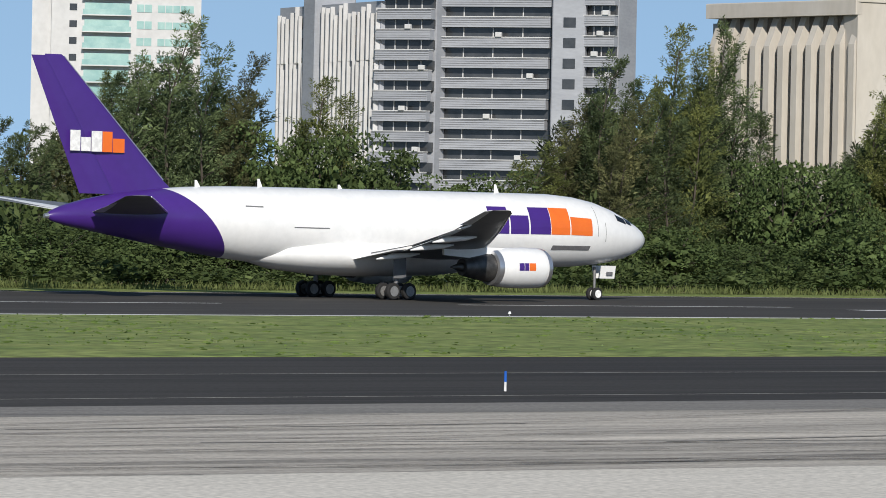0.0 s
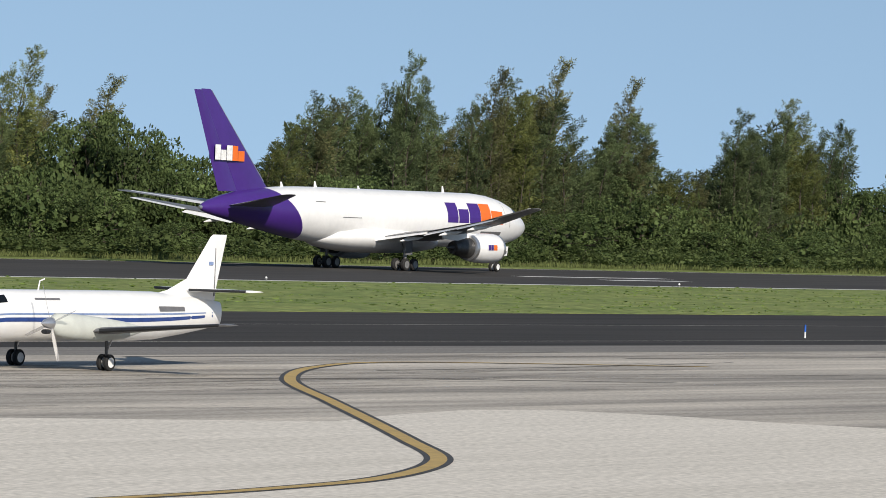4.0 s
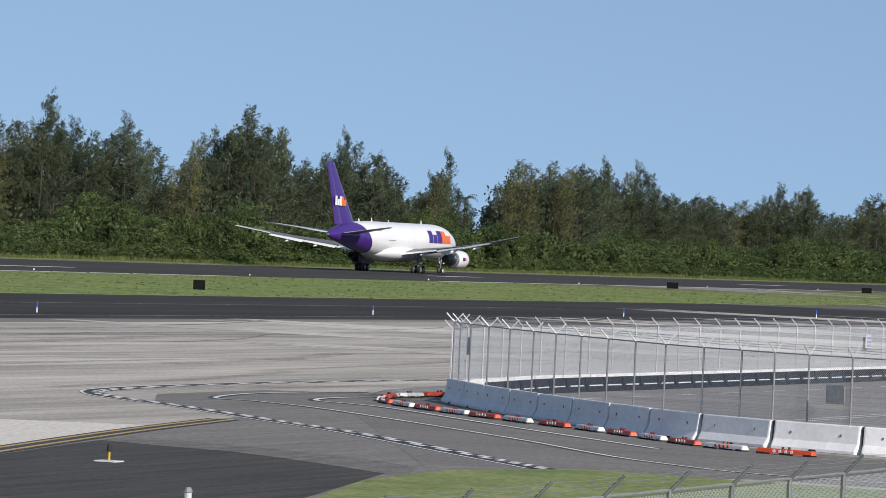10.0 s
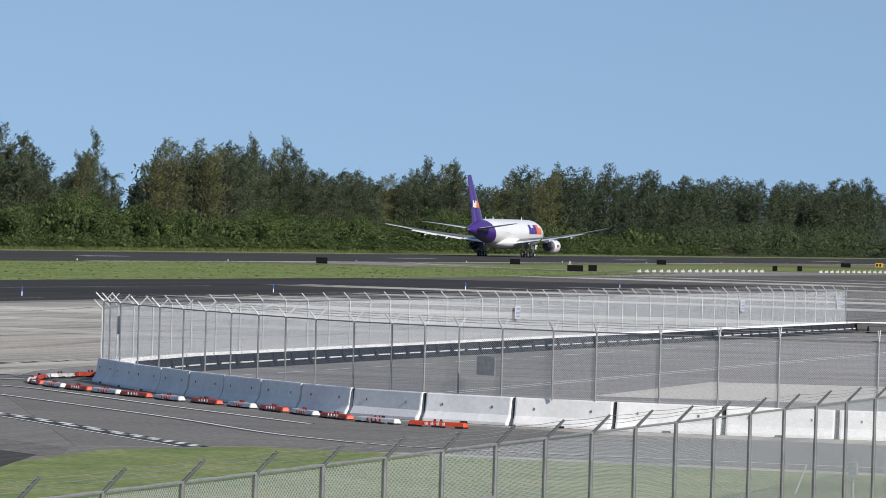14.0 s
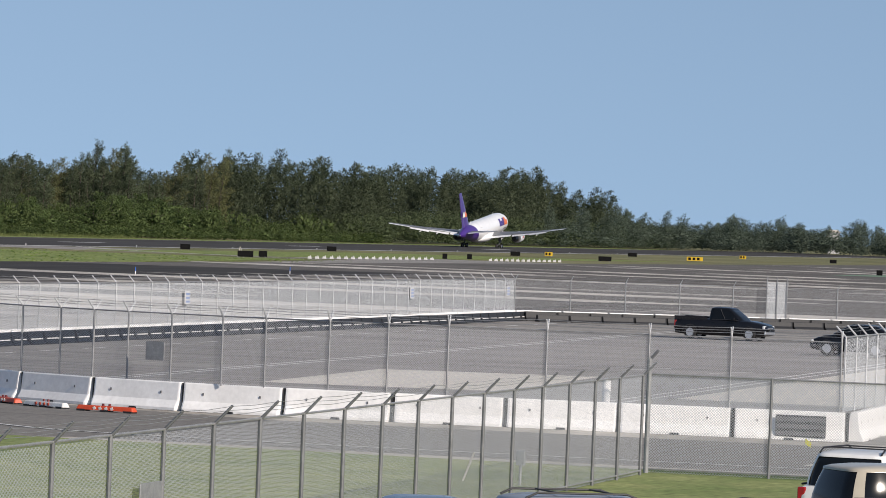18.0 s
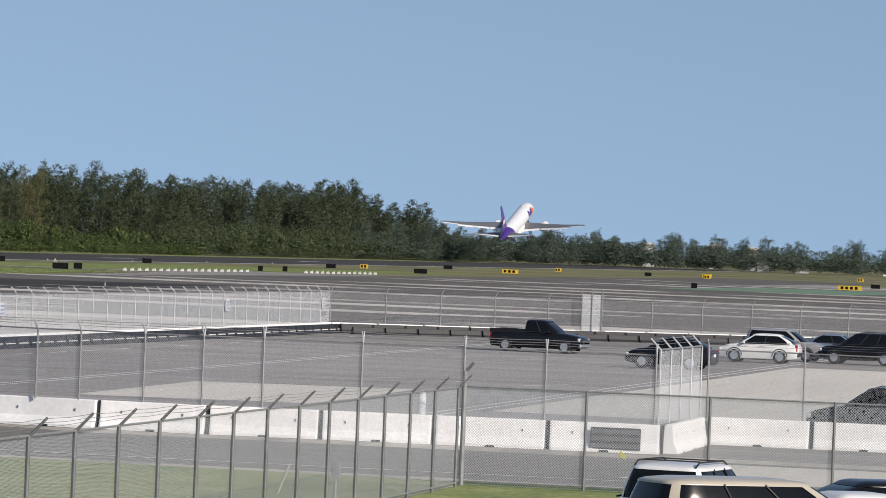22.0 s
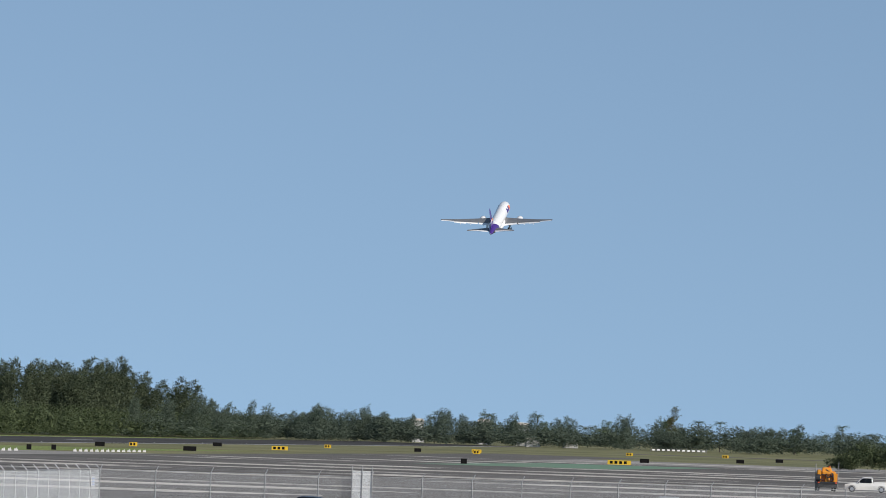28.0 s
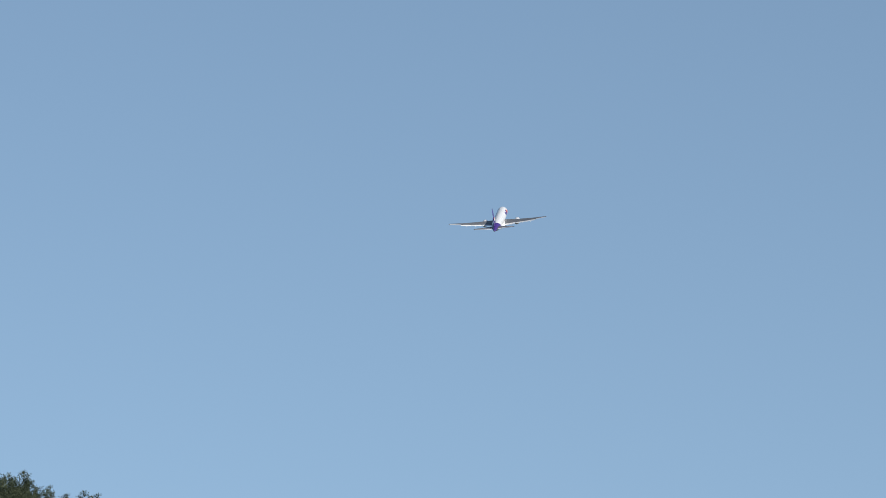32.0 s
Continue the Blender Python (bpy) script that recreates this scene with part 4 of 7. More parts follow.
def woods():
    rng = random.Random(8)
    label = "tall feathery grey-green casuarina in a dense row"

    far_spots = []

    def casuarina(y, k, x0=333.0, x1=346.0):
        """A tree that stands on the skyline at y, a little before or behind the crest line."""
        x = rng.uniform(x0, x1)
        size = (rng.uniform(0.85, 1.12) * (0.8 + tall_at(y) / 90), tall_at(y) / 20.9 * k * x / 340)
        if x > 347:
            far_spots.append((-x, y * x / 340, *size))
        else:
            pool = CASU if y < 600 else FARCASU
            tree("casuarina_tree", label, pool[rng.randrange(len(pool))], pose(-x, y * x / 340, 0, 0, 0, rng.uniform(-25, 25)), size, "casuarinas along the runway")

    # The trees that make the peaks of the skyline, then the rows between them.
    for i, (y, h) in enumerate(CREST[1:-1], 1):
        if h > 15.5 and h >= CREST[i - 1][1] - 0.4 and h >= CREST[i + 1][1] - 0.4 and y < 1240:
            casuarina(y, 1.0, 336, 341)
    y = 196.0
    while y < 1240:
        y += rng.uniform(2.8, 3.8) * (1 + max(0, y - 500) / 900)
        leafy_here = any(a < y < b for a, b in LEAFY)
        h = min(tall_at(y - 1.2), tall_at(y), tall_at(y + 1.2))
        if h > 12.5 and not leafy_here:
            casuarina(y, h / tall_at(y) * rng.uniform(0.8, 0.98))
            if rng.random() < 0.6:
                casuarina(y + 1, h / tall_at(y + 1) * rng.uniform(0.78, 0.93), 349, 360)
        if leafy_here:
            x = rng.uniform(326, 338)
            tree("broadleaf_tree", "tall dark green broadleaf tree with a rounded crown", BRO[rng.randrange(5)], pose(-x, y * x / 340, 0, 0, 0, rng.uniform(0, 360)),
                 (rng.uniform(0.95, 1.25), rng.uniform(0.86, 1.0) * h / 9.9), "tall broadleaf trees")
        if rng.random() < 0.8:
            x = rng.uniform(314, 327)
            tree("broadleaf_tree", "dark green broadleaf tree at the wood's edge", BRO[rng.randrange(5)], pose(-x, y * x / 340, 0, 0, 0, rng.uniform(0, 360)),
                 (rng.uniform(0.75, 1.25), (rng.uniform(0.35, 0.62) + 0.6 * patch(y)) * min(1, h / 17)), "broadleaf trees at the wood's edge")
    scatter("casuarina_row", "dense back row of tall feathery casuarinas", "trees", far_spots, [casuarina_mesh(51 + i, dense=0.2, material=FARNEEDLE)[1] for i in range(3)], 4)
    for y, x, k in ((932, -345, 1.37), (936, -349, 1.05)):
        tree("palm_tree", "slender coconut palm behind the wood", PALM, pose(x, y, 0, 0, 0, y), (1.0, k), "palms")


def undergrowth():
    rng = random.Random(21)
    lush = [broad_mesh(70 + i, 5.0, 2.6, SHRUB, 360, 0.44)[1] for i in range(4)]
    spots = []
    y = 150.0
    while y < 1300:
        y += rng.uniform(1.5, 2.5) * (1 + max(0, y - 600) / 700)
        spots.append((-rng.uniform(309.5, 315), y, rng.uniform(0.75, 1.25), rng.uniform(0.25, 0.7)))
        if rng.random() < 0.45:
            spots.append((-rng.uniform(318, 332), y, rng.uniform(1.0, 1.6), rng.uniform(0.7, 1.1) + 0.8 * patch(y)))
    scatter("undergrowth", "dense bright green shrubs before the wood", "shrubs", spots, lush, 5)
    coarse = [broad_mesh(90 + i, 11.0, 4.6, FARLEAF, 520, 0.6)[1] for i in range(4)]
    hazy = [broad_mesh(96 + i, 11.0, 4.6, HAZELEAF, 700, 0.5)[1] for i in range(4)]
    back = []
    for i in range(400):
        y, x = 190 + i * 2.7, rng.uniform(342, 366)
        back.append((-x, y * x / 340, rng.uniform(0.9, 1.4), rng.uniform(0.6, 0.88) * min(tall_at(y - 2), tall_at(y), tall_at(y + 2)) / 10.3))
    scatter("back_wood", "dark green woodland behind the first trees", "woods", back, coarse, 6)
    tallc = [casuarina_mesh(31 + i, dense=0.16, material=FARNEEDLE)[1] for i in range(4)]
    spots = []
    y = 1240.0
    while y < 1740:
        y += rng.uniform(3.0, 4.8)
        h = float(np.interp(y, [c[0] for c in END_CREST], [c[1] for c in END_CREST]))
        spots.append((-rng.uniform(326, 352), y, rng.uniform(0.9, 1.3), h / 20.9 * rng.uniform(0.8, 1.02)))
    scatter("far_casuarinas", "distant row of feathery casuarinas", "woods", spots, tallc, 7)
    spots = [(-rng.uniform(309, 330), 1290 + i * 2.0, rng.uniform(0.7, 1.2), rng.uniform(0.35, 0.95)) for i in range(260)]
    scatter("undergrowth", "dense shrubs before the far wood", "shrubs", spots, coarse, 15)
    spots = []
    line = [(-312, 1500), (-300, 1700), (-262, 1800), (-205, 1860), (-140, 1900), (-60, 1930), (60, 1960), (220, 1980)]
    for k in range(430):
        t = rng.uniform(0, len(line) - 1.001)
        i = int(t)
        (xa, ya), (xb, yb) = line[i], line[i + 1]
        d = rng.uniform(0, 1) ** 1.6 * 260
        spots.append((xa + (xb - xa) * (t - i) + rng.uniform(-3, 3) - (0 if i > 1 else d * 0.2), ya + (yb - ya) * (t - i) + d, rng.uniform(1.1, 1.9), rng.uniform(0.55, 1.0) + (0.25 if rng.random() < 0.1 else 0)))
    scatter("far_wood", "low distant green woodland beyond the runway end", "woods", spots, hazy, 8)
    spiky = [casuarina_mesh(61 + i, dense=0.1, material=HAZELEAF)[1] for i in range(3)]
    spots = []
    for k in range(95):
        t = rng.uniform(0, len(line) - 1.001) * 0.85
        i = int(t)
        (xa, ya), (xb, yb) = line[i], line[i + 1]
        d = rng.uniform(5, 90)
        spots.append((xa + (xb - xa) * (t - i) - d * 0.1, ya + (yb - ya) * (t - i) + d, rng.uniform(0.6, 0.9), rng.uniform(0.42, 0.62)))
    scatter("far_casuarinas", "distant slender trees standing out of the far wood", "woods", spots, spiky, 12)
    dark = [broad_mesh(76 + i, 6.0, 2.8, FARLEAF, 900, 0.4)[1] for i in range(3)]
    bush = [(-61.6 + i * 1.15 + rng.uniform(-0.8, 0.8), 1000 + rng.uniform(-14, 16), rng.uniform(0.8, 1.15), (0.62 if i < 3 else 1.0) * rng.uniform(0.75, 1.12)) for i in range(48)]
    scatter("bush_clump", "dark green bush clump on the airfield", "shrubs", bush, dark, 9)
    for az, d, k in ((8.15, 2040, 0.95), (7.55, 2050, 1.0), (6.9, 2080, 1.1), (5.5, 2060, 1.45), (6.2, 2080, 1.2), (4.9, 2090, 1.0), (4.05, 2060, 1.15), (7.0, 2100, 1.05), (3.5, 2080, 1.0), (2.9, 2080, 1.1), (5.15, 2080, 1.0)):
        p = polar(az, d)
        if k in (1.0, 1.05):
            tree("palm_tree", "distant coconut palm above the far wood", PALM, pose(p.x, p.y, 0, 0, 0, az * 50), (1.25, k * 1.2), "palms")
        else:
            tree("broadleaf_tree", "distant round tree above the far wood", BRO[int(az * 10) % 5], pose(p.x, p.y, 0, 0, 0, az * 90), (1.0, k * 1.05), "distant trees")
    p = polar(5.46, 1990)
    tree("casuarina_tree", "tall thin feathery tree above the far wood", FARCASU[2], pose(p.x, p.y, 0), (1.3, 0.8), "distant trees")
    for az, d, z in ((7.59, 2040, 6.5), (7.15, 2030, 5.6), (7.03, 1925, 0.0), (6.6, 1925, 0.0), (8.35, 2035, 5.8)):
        p = polar(az, d)
        hs = thing("house", "small white house among distant trees", "house", pose(p.x, p.y, z, 0, 0, 12), "distant houses")
        part("wall", Shape().box(-2.6, 2.6, -3, 3, -z, 2.8), BLDW, hs)
        part("roof", Shape().box(-3.0, 3.0, -3.6, 3.6, 2.8, 3.8, taper=1.2), BLDC, hs)


def verge():
    """Tall grass between the runway shoulder and the shrubs."""
    r = np.random.RandomState(17)
    sheet("verge", [(-314, 100), (-300.5, 100), (-300.5, 1700), (-314, 1700)], 0.004, GRASS, "green grass verge before the wood", "grass")
    n = 30000
    y = 150 + 900 * r.uniform(0, 1, n) ** 1.2
    x = -(304.5 + 7.0 * r.beta(2.2, 1.3, n))
    hgt = 0.25 + 0.55 * r.uniform(0, 1, n) * np.clip((-x - 303) / 6, 0.2, 1.0) + 0.25 * np.sin(y * 0.13) ** 2
    rows = []
    for i in range(n):
        d, a = unit(np.array([r.normal(0, 0.35), r.normal(0, 0.35), 1.0])), r.uniform(0, 3.14)
        rows.append(((x[i], y[i], 0.0), d, (math.cos(a), math.sin(a), 0.0), hgt[i], r.uniform(0.06, 0.15)))
    tagged(new("tall_grass", spray_mesh("tall_grass", TALLGRASS, rows)), "pale yellow-green tall grass along the wood", "grass", kind="stuff")


def tufts():
    """Uneven tufts over the mown strip between runway and taxiway."""
    r = np.random.RandomState(23)
    n = 15000
    y = 120 + 560 * r.uniform(0, 1, n) ** 1.1
    x = -r.uniform(164.5, 231, n)
    keep = np.sin(x * 0.31 + np.sin(y * 0.11) * 2) + np.sin(y * 0.17 + x * 0.05) + r.normal(0, 0.9, n) > 0.2
    x, y = x[keep], y[keep]
    n = len(x)
    tip = units(np.stack([r.normal(0, 0.5, n), r.normal(0, 0.5, n), np.ones(n)], 1))
    a = r.uniform(0, 3.14, n)
    me = fans("grass_tufts", TUFT, [(np.stack([x, y, np.zeros(n)], 1), tip, np.stack([np.cos(a), np.sin(a), 0 * a], 1), r.uniform(0.04, 0.12, n), r.uniform(0.15, 0.6, n))])
    tagged(new("grass_tufts", me), "uneven green grass tufts on the mown strip", "grass", kind="stuff")


woods()
undergrowth()
verge()
tufts()


# ---- cargo jet ----
# Local axes: x to its right, y ahead, z up; the origin lies on the ground between the main wheels.
HULL = [(27.0, 4.50, 0.03, 0.03), (26.85, 4.50, 0.38, 0.36), (26.4, 4.50, 0.80, 0.76), (25.7, 4.53, 1.18, 1.14), (24.6, 4.62, 1.60, 1.58), (23.2, 4.76, 1.98, 2.00),
        (21.6, 4.90, 2.27, 2.34), (19.6, 5.00, 2.44, 2.58), (17.4, 5.05, 2.51, 2.69), (15.0, 5.05, 2.52, 2.70), (-6.0, 5.05, 2.52, 2.70), (-9.0, 5.09, 2.51, 2.66),
        (-12.0, 5.22, 2.42, 2.50), (-15.0, 5.38, 2.22, 2.24), (-18.0, 5.52, 1.88, 1.90), (-21.0, 5.60, 1.43, 1.48), (-23.5, 5.58, 0.98, 1.04), (-25.3, 5.50, 0.60, 0.66), (-26.2, 5.45, 0.34, 0.36), (-26.45, 5.44, 0.2, 0.2)]


def hull(y, a):
    """A point of the skin at y and an angle round it, measured from the right side upwards."""
    ys = [h[0] for h in HULL][::-1]
    zc, w, v = (float(np.interp(y, ys, [h[k] for h in HULL][::-1])) for k in (1, 2, 3))
    return (w * math.cos(a), y, zc + v * math.sin(a))


def hull_skin(y0, y1, shear0=0.0, shear1=0.0, n=40, extra=()):
    """Skin between two stations; a shear moves the station ahead towards the belly."""
    cuts = sorted({y0, y1, *extra, *(h[0] for h in HULL if min(y0, y1) < h[0] < max(y0, y1))}, reverse=True)
    rings = []
    for y in cuts:
        t = (y0 - y) / (y0 - y1)
        sh = shear0 * (1 - t) ** 1.5 + shear1 * t ** 1.5
        rings.append([hull(y + sh * (0.5 - 0.5 * math.sin(a)) ** 0.8, a) for a in (2 * math.pi * k / n for k in range(n))])
    return Shape().rings(rings)


def skin_patch(y0, y1, a0, a1, lift=0.02, n=4, side=1, slant=0.0):
    """A thin decal on the skin."""
    rows = []
    for i in range(n + 1):
        a = a0 + (a1 - a0) * i / n
        row = []
        for y in (y0 + slant * i / n, y1 + slant * i / n):
            p = Vector(hull(y, a))
            q = Vector((p.x, 0, p.z - 5.05)).normalized() * lift
            row.append(((p.x + q.x) * side, y, p.z + q.z))
        rows.append(row)
    s = Shape()
    for i in range(n):
        s.quad(rows[i][0], rows[i][1], rows[i + 1][1], rows[i + 1][0])
    return s


def wing_section(x, y_le, chord, z, thick, twist=0.0, cut=1.0):
    pts = [(0, 0), (0.02, 0.32), (0.08, 0.62), (0.2, 0.9), (0.38, 1.0), (0.6, 0.78), (0.8, 0.45), (1.0, 0.06)]
    up = [(u, t) for u, t in pts if u <= cut] 
    low = [(u, -0.62 * t) for u, t in up[::-1] if u > 0]
    return [(x, y_le - u * chord, z + t * thick * chord / 2 - twist * u) for u, t in up + low]


def lifting(sections, **k):
    return Shape().rings([wing_section(*s, **k) for s in sections])


def wheel(radius, width, hub, spokes=False):
    """Tyre with rounded shoulders and a dished hub, rolling about x."""
    prof = [(-0.5, 0.62), (-0.46, 0.9), (-0.3, 1.0), (0.3, 1.0), (0.46, 0.9), (0.5, 0.62)]
    s = Shape().rings([[(u * width, r * radius * math.cos(a), r * radius * math.sin(a)) for a in (2 * math.pi * k / 20 for k in range(20))] for u, r in prof])
    tyre_faces = len(s.f) - 2
    for sg in (-1, 1):
        s.rings([[(sg * width * u, r * radius * math.cos(a), r * radius * math.sin(a)) for a in (2 * math.pi * k / 14 for k in range(14))] for u, r in ((0.505, 0.58), (0.515, 0.5), (0.44, 0.36), (0.5, 0.18))])
    me = s.mesh("wheel", [RUBBER, hub], smooth=35)
    for i, p in enumerate(me.polygons):
        p.material_index = 0 if i < tyre_faces or (spokes and (i - tyre_faces) % 44 in range(14, 28) and i % 3 == 0) else 1
    return me


def letter_blocks(parent, y0, y1, a0, a1, side, colours, lift):
    """A five-mark name as plain blocks: three in one colour, two in another."""
    marks = [(0.0, 0.185, 1.0, 0), (0.2, 0.375, 0.66, 0), (0.39, 0.585, 1.0, 0), (0.59, 0.775, 1.0, 1), (0.785, 1.0, 0.66, 1)]
    for u0, u1, tall, c in marks:
        ya, yb = (y0 + (y1 - y0) * u for u in (u0, u1))
        part("name_block", skin_patch(ya, yb, a0 + 0.06, a0 + 0.06 + ((a1 - a0) * 0.86 - 0.06) * tall, lift, side=side), colours[c], parent, "plain block of the fuselage name")


def cargo_jet():
    jet = thing("cargo_jet", "white and purple twin-engine cargo jet taking off", "airplane")
    cut = (-17.2, 5.0)
    part("fuselage", hull_skin(27.0, cut[0], 0, cut[1], extra=(-2, -4, -8, -10, -14, 5, 10)), JETWHITE, jet, "white glossy fuselage", smooth=50)
    tail = part("tail_section", hull_skin(cut[0], -26.45, cut[1], 0, extra=(-18.2, -19.5)), PURPLE, jet, "purple tail section", smooth=50)
    part("tail_nozzle", Shape().tube([(0, -26.3, 5.44), (0, -26.75, 5.42)], [0.24, 0.14], 14), ALU, jet, "bare metal auxiliary exhaust", smooth=True)
    fairing = Shape().rings([[(w * math.cos(a), y, z + v * math.sin(a)) for a in (2 * math.pi * k / 24 for k in range(24))] for y, w, v, z in
                             ((11.5, 0.5, 0.3, 2.7), (9.5, 1.9, 0.8, 2.75), (6.5, 2.75, 1.25, 2.9), (0, 3.0, 1.45, 3.0), (-4, 2.85, 1.4, 3.05), (-7.5, 2.2, 1.1, 3.1), (-10, 0.6, 0.3, 2.9))])
    part("belly_fairing", fairing, JETWHITE, jet, smooth=50)
    # Flight deck windows and seams.
    for sd in (1, -1):
        for a, b, c, d in ((22.95, 24.0, 0.56, 0.86), (24.1, 24.75, 0.62, 0.98), (24.7, 25.15, 0.85, 1.35)):
            part("cockpit_window", skin_patch(a, b, c, d, 0.02, side=sd), GLASS, jet, "dark cockpit window")
        letter_blocks(jet, 10.2, 20.0, -0.16, 0.80, sd, (DEEPP, ORANGE), 0.025)
        part("word_bar", skin_patch(16.2, 19.9, -0.54, -0.40, 0.025, side=sd, slant=0.08), GREYTXT, jet, "slim grey bar of the lower word")
        part("registration_bar", skin_patch(-11.4, -9.9, 0.455, 0.495, 0.02, side=sd), STRUT, jet, "small grey registration bar")
        part("cargo_seam", skin_patch(-7.4, -4.3, -0.06, -0.035, 0.02, side=sd), GREYTXT, jet, "thin grey door seam")
        part("cargo_door_seam", skin_patch(20.6, 20.64, -0.1, 0.9, 0.012, side=sd), GREYTXT, jet)
        part("crew_door_seam", skin_patch(21.4, 21.44, -0.25, 0.35, 0.012, side=sd), GREYTXT, jet)
    for y, hgt in ((-14.0, 0.35), (-8.6, 0.55), (-1.5, 0.28), (12.8, 0.6)):
        part("antenna", Shape().rings([[(-0.05, y + 0.25, 7.6), (0.05, y + 0.25, 7.6), (0.05, y - 0.2, 7.6), (-0.05, y - 0.2, 7.6)], [(-0.02, y - 0.05, 7.75 + hgt), (0.02, y - 0.05, 7.75 + hgt), (0.02, y - 0.22, 7.75 + hgt), (-0.02, y - 0.22, 7.75 + hgt)]]), JETWHITE, jet)
    # Fin and rudder.
    def blade(rows):
        rings = []
        for z, le, te, th in rows:
            c = le - te
            prof = [(0, 0), (0.03, 0.4), (0.12, 0.75), (0.35, 1.0), (0.65, 0.7), (1.0, 0.05)]
            rings.append([(t * th * c / 2, le - u * c, z) for u, t in prof] + [(-t * th * c / 2, le - u * c, z) for u, t in prof[::-1][:-1]])
        return Shape().rings(rings)
    fin = part("fin", blade([(6.6, -15.2, -21.2, 0.09), (8.0, -16.9, -21.7, 0.1), (16.25, -25.3, -26.9, 0.09), (16.4, -25.55, -26.9, 0.05)]), PURPLE, jet, "tall swept purple fin", smooth=40)
    part("rudder", blade([(7.0, -20.95, -23.9, 0.09), (16.3, -26.8, -28.0, 0.08)]), PURPLE, fin, smooth=40)
    part("fin_leading_edge", Shape().tube([(0, -16.95, 8.05), (0, -25.32, 16.25)], [0.07, 0.05], 6), ALU, fin, "bare metal leading edge")
    for sd in (1, -1):
        for u0, u1, tall, c in ((0.0, 0.185, 1.0, 0), (0.2, 0.375, 0.68, 0), (0.39, 0.585, 1.0, 0), (0.59, 0.775, 1.0, 1), (0.785, 1.0, 0.68, 1)):
            y0, y1, z0 = -24.95 + 4.5 * u0, -24.95 + 4.5 * u1, 9.9 - (u0 + u1) * 0.04
            s, e = Shape(), 0.36 * sd
            q = [(e, y0, z0), (e, y1, z0), (e, y1, z0 + 1.4 * tall), (e, y0, z0 + 1.4 * tall)]
            s.quad(*(q if sd > 0 else q[::-1]))
            part("name_block", s, (LETTERW, ORANGE)[c], fin, "plain block of the fin name")
    # Wings with their moving surfaces, engines and tailplanes.
    for sd, side in ((1, "right"), (-1, "left")):
        mir = Matrix.Diagonal((sd, 1, 1, 1))

        def add(name, shape, material, parent, label="", smooth=40):
            shape.moved(mir)
            if sd < 0:
                shape.f = [f[::-1] for f in shape.f]
            return part(name, shape, material, parent, label, smooth)

        rows = [(1.8, 9.6, 10.4, 3.15, 0.13), (2.6, 9.0, 9.9, 3.2, 0.125), (8.2, 5.2, 6.6, 3.85, 0.115), (16.0, 0.0, 4.0, 4.9, 0.105), (23.3, -4.9, 2.2, 6.2, 0.10), (23.8, -5.5, 1.4, 6.28, 0.05)]
        wing = add("wing", lifting(rows), WINGGREY, jet, "swept grey wing with flaps lowered a little")
        add("wing_leading_edge", Shape().tube([(2.6, 9.02, 3.2), (8.2, 5.22, 3.85), (16.0, 0.02, 4.9), (23.4, -4.95, 6.21)], [0.17, 0.12, 0.08, 0.05], 8), ALU, wing, "polished slat edge")
        for x0, x1 in ((2.7, 8.1), (8.5, 13.3), (13.4, 18.3)):
            def te(x):
                return float(np.interp(x, (2.6, 8.2, 16.0, 23.3), (-0.9, -1.4, -4.0, -7.1))), float(np.interp(x, (2.6, 8.2, 16.0, 23.3), (3.1, 3.72, 4.78, 6.1)))
            (ya, za), (yb, zb) = te(x0), te(x1)
            ca, cb = (2.3, 2.1) if x0 < 8 else (1.8, 1.35)
            add("flap", lifting([(x0, ya + 0.75, ca, za + 0.06, 0.12, 0.42), (x1, yb + 0.75, cb, zb + 0.08, 0.12, 0.3)]), JETWHITE, wing, "pale trailing flap let down")
        add("aileron", lifting([(18.4, -4.3, 1.1, 5.32, 0.12, 0.03), (23.4, -6.4, 0.9, 6.24, 0.12, 0.03)]), JETWHITE, wing)
        for x in (6.0, 11.4, 15.6):
            y, z = te(x)
            add("flap_track_fairing", Shape().rings([[(x + r * math.cos(a), y + dy, z - 0.34 + dz + r * 0.9 * math.sin(a)) for a in (2 * math.pi * k / 10 for k in range(10))] for dy, r, dz in ((2.2, 0.05, 0.1), (1.2, 0.2, 0), (-0.3, 0.24, -0.1), (-1.6, 0.05, -0.3))]), JETWHITE, wing)
        # Engine.
        ex, ez = 7.9, 2.36
        ring = lambda y, r, n=30: [(ex + r * math.cos(a), y, ez + r * math.sin(a)) for a in (2 * math.pi * k / n for k in range(n))]
        engine = add("engine", Shape().rings([ring(y, r) for y, r in ((10.0, 1.14), (10.5, 1.2), (10.62, 1.28), (10.45, 1.36), (9.8, 1.43), (8.6, 1.46), (7.3, 1.42), (6.2, 1.3), (6.15, 1.24), (6.6, 1.2))], cap=False), JETWHITE, jet, "white engine cowl with a dark hot end")
        add("inlet_lip", Shape().rings([ring(y, r) for y, r in ((10.0, 1.15), (10.5, 1.21), (10.64, 1.28), (10.46, 1.375), (10.2, 1.405))], cap=False), ALU, engine, "bare metal inlet lip")
        add("fan", Shape().rings([ring(9.6, 1.15), ring(9.55, 0.4), ring(9.95, 0.05)]), DARKMET, engine, "dark fan")
        add("fan_nozzle", Shape().rings([ring(6.6, 1.24), ring(6.2, 1.3), ring(5.8, 1.24), ring(5.75, 1.02), ring(6.2, 0.9)], cap=False), ALU, engine, "bare metal fan nozzle")
        add("core", Shape().rings([ring(y, r) for y, r in ((6.6, 1.0), (5.3, 0.98), (4.2, 0.78), (3.3, 0.6), (3.3, 0.45))]), DARKMET, engine, "dark metal core nozzle")
